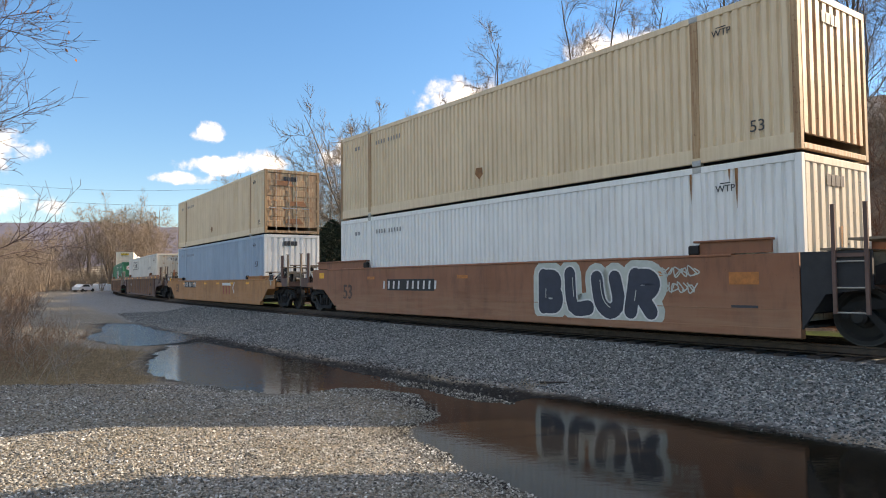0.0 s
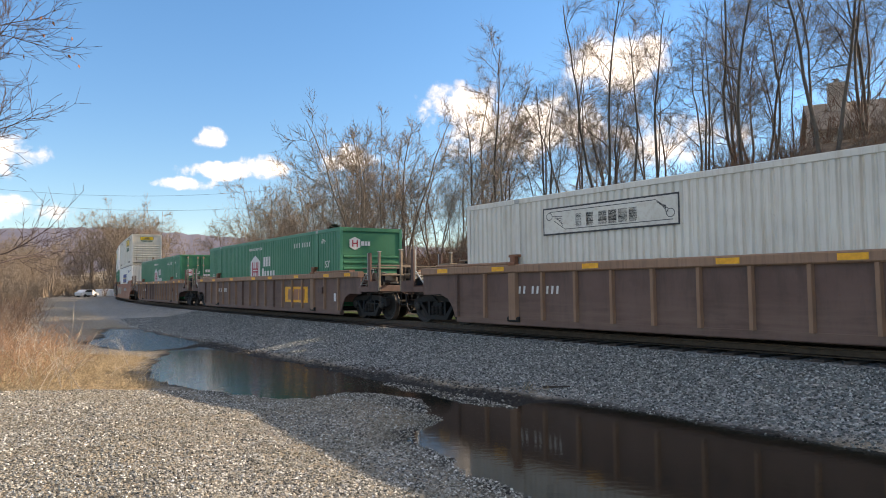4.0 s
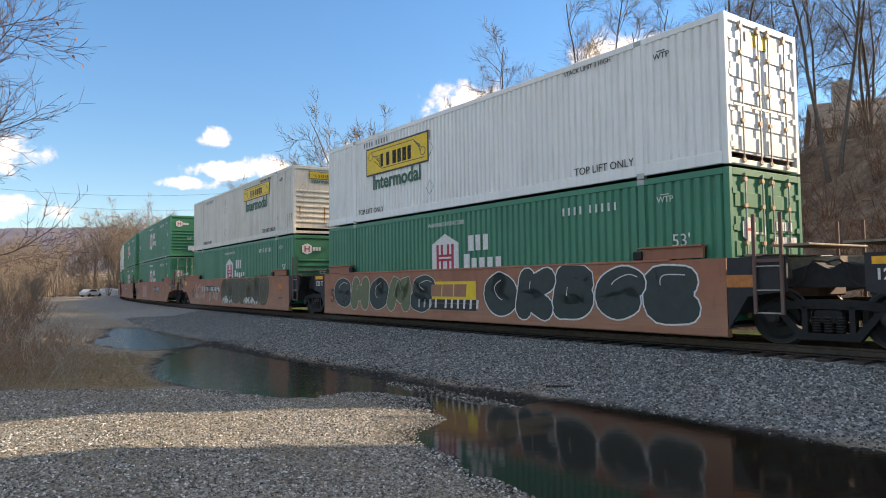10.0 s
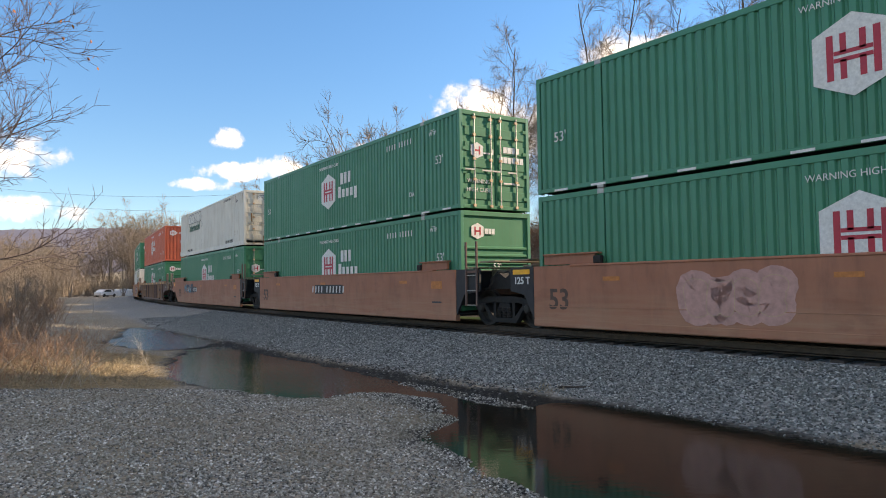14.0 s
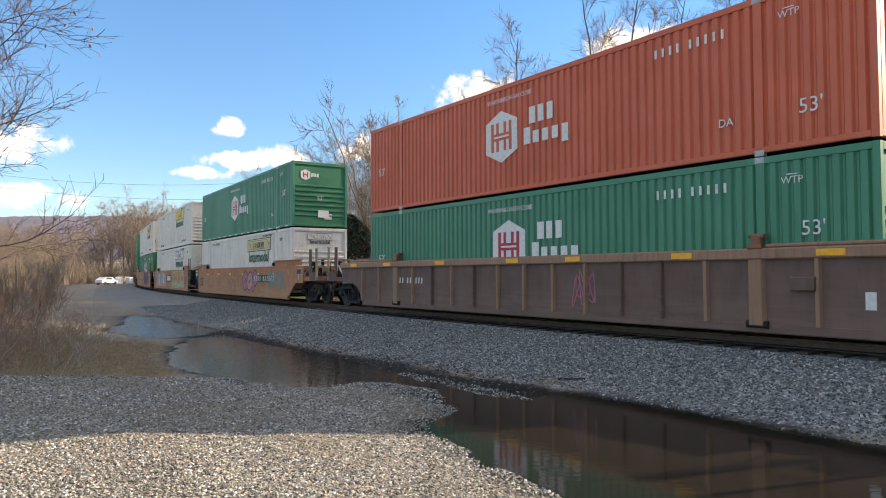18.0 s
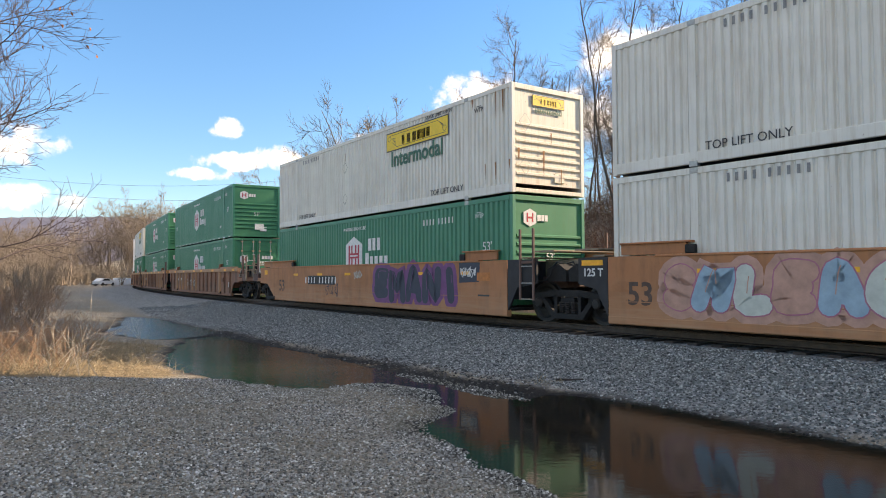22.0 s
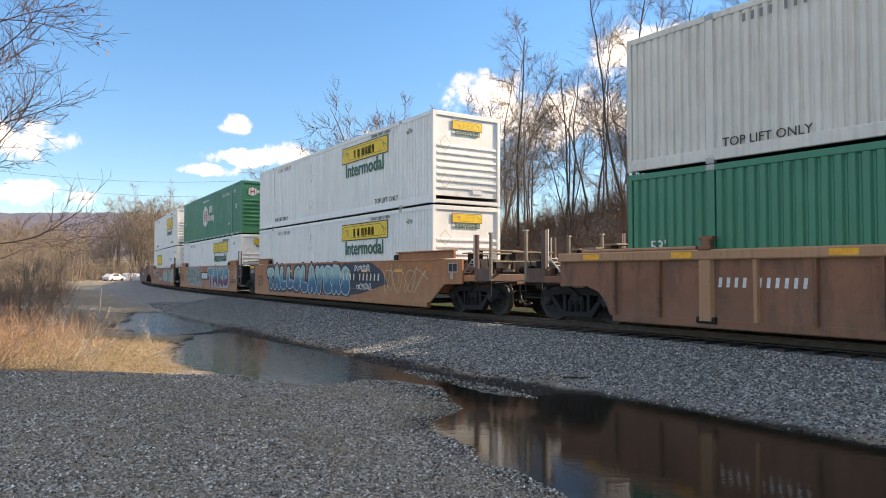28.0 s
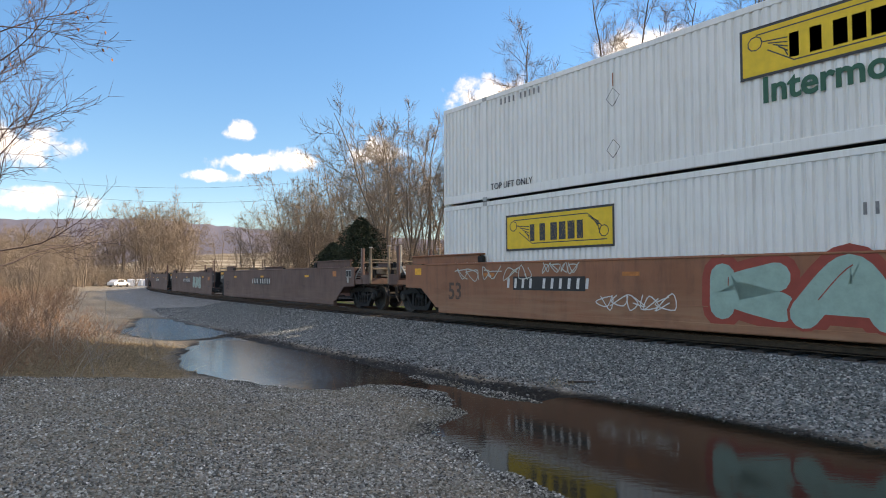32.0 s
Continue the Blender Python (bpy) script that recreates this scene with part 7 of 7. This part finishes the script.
def evergreen():
    """Dense dark evergreen behind the far cars."""
    rng = np.random.RandomState(21)
    for x, y, hgt, wid in ((-9.3, 58.5, 6.2, 2.7), (-12.2, 61.0, 4.4, 2.1)):
        z = float(ground_height([x], [y])[0])
        t = root("evergreen_tree", "dense dark green evergreen among bare trees", "tree")
        put("trunk", Shape().rod((0, 0, -0.2), (0, 0, hgt * 0.9), 0.16, 7, 0.03).mesh("trunk", M_BARK), t)
        n = 9000
        h = rng.uniform(0.04, 1, n)
        rad = wid * (np.sin(np.pi * np.clip(h * 0.88 + 0.12, 0, 1)) ** 0.7) * (0.75 + 0.25 * np.sin(h * 23 + rng.uniform(0, 6, n))) * np.sqrt(rng.uniform(0.15, 1, n))
        a = rng.uniform(0, 2 * np.pi, n)
        c = np.stack([rad * np.cos(a), rad * np.sin(a), h * hgt], 1)
        d = rng.normal(0, 1, (n, 3)) + c * (0.5, 0.5, 0)
        d /= np.linalg.norm(d, axis=1)[:, None]
        s = np.cross(d, rng.normal(0, 1, (n, 3)))
        s /= np.linalg.norm(s, axis=1)[:, None]
        v = np.stack([c - s * 0.05, c + s * 0.05, c + d * 0.34], 1).reshape(-1, 3)
        put("crown", quad_mesh("crown", v, np.arange(3 * n).reshape(-1, 3), M_NEEDLE), t)
        t.matrix_basis = pose(x, y, z)


evergreen()


# ---- distance ----
def ridge(name, label, dist, profile, depth, mat, rough, seed):
    """Long far hill: crest heights in degrees by bearing."""
    rng = np.random.RandomState(seed)
    az = np.linspace(profile[0][0], profile[-1][0], 260)
    el = np.interp(-az, [-p[0] for p in profile], [p[1] for p in profile])
    el = el + rough * np.convolve(rng.normal(0, 1, 270), np.ones(11) / 11, "valid") + rough * 0.35 * rng.normal(0, 1, 260)
    rows = []
    for k, f in ((0.0, -0.03), (0.35, 0.45), (0.7, 0.85), (1.0, 1.0)):
        d = dist + depth * k
        h = EYE + (dist + depth) * np.tan(np.radians(el)) * f
        rows.append(np.stack([-np.sin(np.radians(az)) * d, np.cos(np.radians(az)) * d, h], 1))
    v = np.concatenate(rows)
    n = len(az)
    i = (np.arange(3)[:, None] * n + np.arange(n - 1)[None, :]).ravel()
    f = np.stack([i, i + 1, i + n + 1, i + n], 1)
    tagged(new(name, quad_mesh(name, v, f, mat, True)), label, "hill", kind="structure")


def distance():
    m, nt, b = node_mat("far_forest_haze_tint")
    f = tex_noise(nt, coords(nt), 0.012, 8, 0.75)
    # aerial haze is painted into the forest colours as a blue-violet tint
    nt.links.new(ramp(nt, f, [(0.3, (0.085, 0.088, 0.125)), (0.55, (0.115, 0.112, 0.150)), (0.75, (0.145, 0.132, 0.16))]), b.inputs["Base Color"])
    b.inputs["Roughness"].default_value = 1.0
    ridge("mountain", "long wooded winter ridge with blue haze painted into its colour", 1900, [(75, 4.2), (50, 4.4), (38, 4.1), (33, 4.2), (27, 4.5), (24, 4.4), (20, 4.1), (16, 3.8), (10, 3.4), (0, 3.0), (-20, 3)], 900, m, 0.10, 1)
    m2, nt, b = node_mat("far_fields")
    f = tex_noise(nt, coords(nt, (0.02, 0.02, 1.6)), 1.0, 3, 0.6)
    nt.links.new(ramp(nt, f, [(0.35, (0.10, 0.075, 0.04)), (0.5, (0.17, 0.13, 0.075)), (0.62, (0.40, 0.35, 0.27))]), b.inputs["Base Color"])
    b.inputs["Roughness"].default_value = 1.0
    ridge("far_field", "pale straw fields on a low rise", 330, [(75, 0.5), (35, 0.6), (28, 1.0), (24, 1.6), (20, 1.9), (14, 2.1), (5, 2.2), (-10, 2.2)], 160, m2, 0.05, 2)


distance()


def house():
    h = root("house", "tan two-storey house with gabled roof above the hillside", "house")
    wall = plain_mat("house_wall", (0.58, 0.51, 0.43), 0.85, 0, 0.15, 1.5)
    roof = plain_mat("house_roof", (0.33, 0.27, 0.21), 0.9, 0, 0.3, 3)
    glass = plain_mat("window_glass", (0.02, 0.025, 0.03), 0.08, 0, 0.1, 2)
    W, D, H, R = 13.0, 8.0, 4.6, 2.6
    put("wall", Shape().box(-W / 2, W / 2, -D / 2, D / 2, -2, H).mesh("wall", wall), h)
    put("gable", Shape().loft([[(x, -D / 2, H), (x, D / 2, H), (x, 0, H + R)] for x in (-W / 2, W / 2)]).mesh("gable", wall), h)
    rf = Shape()
    for sg in (-1, 1):
        rf.loft([[(x, sg * (D / 2 + 0.5), H - 0.33), (x, 0, H + R + 0.02), (x, 0, H + R + 0.2), (x, sg * (D / 2 + 0.5), H - 0.15)] for x in (-W / 2 - 0.4, W / 2 + 0.4)])
    put("roof", rf.mesh("roof", roof), h)
    ch = put("chimney", Shape().box(-5.2, -3.9, -1.6, -0.5, H, H + R + 1.5, 0.05).mesh("chimney", wall), h)
    put("chimney_pot", Shape().rod((-4.55, -1.05, H + R + 1.5), (-4.55, -1.05, H + R + 1.9), 0.22, 10, 0.16).mesh("chimney_pot", roof), ch)
    for x in (-3.2, 0.4, 3.8):
        for z in (1.6,):
            w = put("window", Shape().box(x - 0.55, x + 0.55, -D / 2 - 0.05, -D / 2 + 0.02, z, z + 1.4, 0.01).mesh("window", M_LETTER), h)
            put("pane", Shape().box(x - 0.47, x + 0.47, -D / 2 - 0.06, -D / 2 - 0.04, z + 0.08, z + 1.32).mesh("pane", glass), w)
    a, d = radians(-33.6), 66
    x, y = -math.sin(a) * d, math.cos(a) * d
    h.matrix_basis = pose(x, y, float(ground_height([x], [y])[0]), 0, 0, -22)


house()


def parked_things():
    """White car and wrapped white bales at the far end of the lot."""
    a, d = radians(27.3), 150
    white = plain_mat("white_wrap", (0.75, 0.76, 0.78), 0.45, 0, 0.15, 2)
    cx, cy = -math.sin(a) * d, math.cos(a) * d
    z = float(ground_height([cx], [cy])[0])
    c = root("parked_car", "small white car parked at the end of the lot", "car")
    paint = plain_mat("car_white", (0.8, 0.8, 0.8), 0.25, 0, 0.05, 1)
    body = Shape().prism([(-2.1, 0.35), (2.1, 0.35), (2.15, 0.8), (1.2, 0.95), (0.6, 1.42), (-1.0, 1.45), (-1.8, 0.98), (-2.15, 0.9)], -0.85, 0.85)
    b = put("body", body.mesh("body", paint), c)
    put("window", Shape().prism([(0.55, 0.98), (0.35, 1.36), (-0.9, 1.38), (-1.45, 1.0)], -0.86, 0.86).mesh("window", M_BLACK), c)
    for x in (-1.3, 1.3):
        for y in (-0.78, 0.78):
            put("wheel", Shape().lathe_y([(0.05, y - 0.1), (0.32, y - 0.1), (0.32, y + 0.1), (0.05, y + 0.1)], 14, x, 0.32).mesh("wheel", M_BLACK), c)
    c.matrix_basis = pose(cx, cy, z, 0, 0, 75)
    for i, (da, w, hh) in enumerate(((-0.85, 1.6, 1.5), (-1.25, 1.6, 1.55), (-1.65, 1.5, 1.45), (-2.1, 1.5, 1.5), (-2.5, 1.5, 1.4), (-2.85, 1.4, 1.45))):
        aa = a + radians(da)
        x, y = -math.sin(aa) * (d + 4), math.cos(aa) * (d + 4)
        zz = float(ground_height([x], [y])[0])
        p = root("wrapped_bale", "white plastic-wrapped bale standing on the lot", "bale", "wrapped bales")
        sh = Shape().loft([[(w / 2 * k * math.copysign(abs(math.cos(t)) ** 0.4, math.cos(t)), w / 2 * k * math.copysign(abs(math.sin(t)) ** 0.4, math.sin(t)), zh) for t in [2 * math.pi * j / 16 + 0.1 for j in range(16)]] for k, zh in ((0.92, -0.05), (1.0, 0.2), (1.0, hh - 0.25), (0.9, hh))])
        put("wrap", sh.mesh("wrap", white, True), p)
        p.matrix_basis = pose(x, y, zz, 0, 0, 25 + 9 * i)


parked_things()


def wires():
    m = M_BLACK
    for k, (e0, e1) in enumerate(((6.9, 8.4), (6.2, 6.9))):
        w = root("power_line", "thin sagging overhead wire", "wire", "overhead wires")
        pts = []
        for i in range(25):
            u = i / 24
            a = radians(40 - 34 * u)
            d = 150
            el = e0 + (e1 - e0) * u - 1.3 * (1 - (2 * u - 1) ** 2)
            pts.append((-math.sin(a) * d, math.cos(a) * d, EYE + d * math.tan(radians(el + 0.6))))
        tb = Tubes()
        tb.tube(pts, [0.022] * 25, 4)
        put("cable", tb.mesh("cable", m), w)


wires()


# ---- loose stones ----
def stones(name, label, mat, x, y, size, seed, sink=0.3):
    """Many small angular stones, each its own island."""
    rng = np.random.RandomState(seed)
    z = ground_height(x, y)
    n = len(x)
    base = np.array([(1, 0, 0), (-1, 0, 0), (0, 1, 0), (0, -1, 0), (0, 0, 1), (0, 0, -1)], float)
    tri = np.array([(0, 2, 4), (2, 1, 4), (1, 3, 4), (3, 0, 4), (2, 0, 5), (1, 2, 5), (3, 1, 5), (0, 3, 5)])
    r = size * rng.uniform(0.55, 1.35, n) * 0.5
    q = rng.normal(0, 1, (n, 4))
    q /= np.linalg.norm(q, axis=1)[:, None]
    w, a, b, c = q.T
    rot = np.stack([1 - 2 * (b * b + c * c), 2 * (a * b - c * w), 2 * (a * c + b * w), 2 * (a * b + c * w), 1 - 2 * (a * a + c * c), 2 * (b * c - a * w),
                    2 * (a * c - b * w), 2 * (b * c + a * w), 1 - 2 * (a * a + b * b)], 1).reshape(n, 3, 3)
    shape = base[None] * rng.uniform(0.65, 1.2, (n, 6, 1)) + rng.normal(0, 0.16, (n, 6, 3))
    v = np.einsum("nij,nkj->nki", rot, shape) * r[:, None, None]
    v[:, :, 2] *= 0.75
    v += np.stack([x, y, z + r * sink], 1)[:, None, :]
    f = tri[None] + (np.arange(n) * 6)[:, None, None]
    return tagged(new(name, quad_mesh(name, v.reshape(-1, 3), f.reshape(-1, 3), mat)), label, "stones", kind="stuff")


def stone_mat(name, stops, dirt=None):
    m, nt, b = node_mat(name)
    g = nt.nodes.new("ShaderNodeNewGeometry")
    c = ramp(nt, g.outputs["Random Per Island"], stops)
    if dirt:
        f = tex_noise(nt, coords(nt), 0.75, 6, 0.7)
        c = blend(nt, ramp(nt, f, [(0.42, (0, 0, 0)), (0.68, (0.6,) * 3)]), c, dirt)
    nt.links.new(c, b.inputs["Base Color"])
    b.inputs["Roughness"].default_value = 0.8
    return m


def lay_stones():
    rng = np.random.RandomState(31)
    n = 96000
    s = -5.5 + 44 * rng.uniform(0, 1, n) ** 1.6
    foot = bank_toe(s)
    l = foot + (-1.6 - foot) * rng.uniform(0, 1, n) ** 0.85 + rng.normal(0, 0.12, n)
    l = np.minimum(l, -1.55)
    h = track_heading(s)
    tx, ty = track_xy(s)
    x, y = tx + l * np.cos(h), ty + l * np.sin(h)
    stones("ballast_stones", "angular grey crushed stones of the track bank", stone_mat("ballast_stone", [(0.0, (0.024, 0.029, 0.029)), (0.4, (0.105, 0.121, 0.120)), (0.8, (0.205, 0.228, 0.224)), (1.0, (0.50, 0.525, 0.51))]), x, y, 0.041, 1)
    n = 100000
    d = 3.3 + 10.5 * rng.uniform(0, 1, n) ** 1.15
    a = np.radians(rng.uniform(-18, 37, n))
    x, y = -np.sin(a) * d, np.cos(a) * d
    sd = shore_distance(x, y)
    _, ll = to_track(x, y)
    spit = ((x + 8.5) / 3.6) ** 2 + ((y - 15.3) / 3.7) ** 2
    keep = (sd > -0.12) & (ll < -5.6) & (spit > 1.0)
    stones("gravel_stones", "pale mixed gravel stones of the lot", stone_mat("gravel_stone", [(0.0, (0.03, 0.031, 0.029)), (0.3, (0.148, 0.149, 0.134)), (0.65, (0.30, 0.30, 0.271)), (0.9, (0.46, 0.458, 0.422)), (1.0, (0.80, 0.80, 0.76))], (0.185, 0.162, 0.108)), x[keep], y[keep], 0.030, 2, 0.2)



def mud_stones():
    """Wet dark stones strewn over the mud below the bank."""
    rng = np.random.RandomState(41)
    n = 5200
    s = 1 + 24 * rng.uniform(0, 1, n) ** 1.4
    l = bank_toe(s) + 0.25 - 1.6 * rng.uniform(0, 1, n)
    h = track_heading(s)
    tx, ty = track_xy(s)
    x, y = tx + l * np.cos(h), ty + l * np.sin(h)
    keep = (shore_distance(x, y) > 0.02) & ((x < 1.2) | (rng.uniform(0, 1, n) < 0.12))
    stones("mud_stones", "wet dark stones strewn over the mud", stone_mat("mud_stone", [(0.0, (0.015, 0.014, 0.013)), (0.6, (0.05, 0.048, 0.045)), (0.9, (0.12, 0.118, 0.11)), (1.0, (0.25, 0.25, 0.24))]), x[keep], y[keep], 0.055, 3, 0.1)


lay_stones()
mud_stones()


motions()
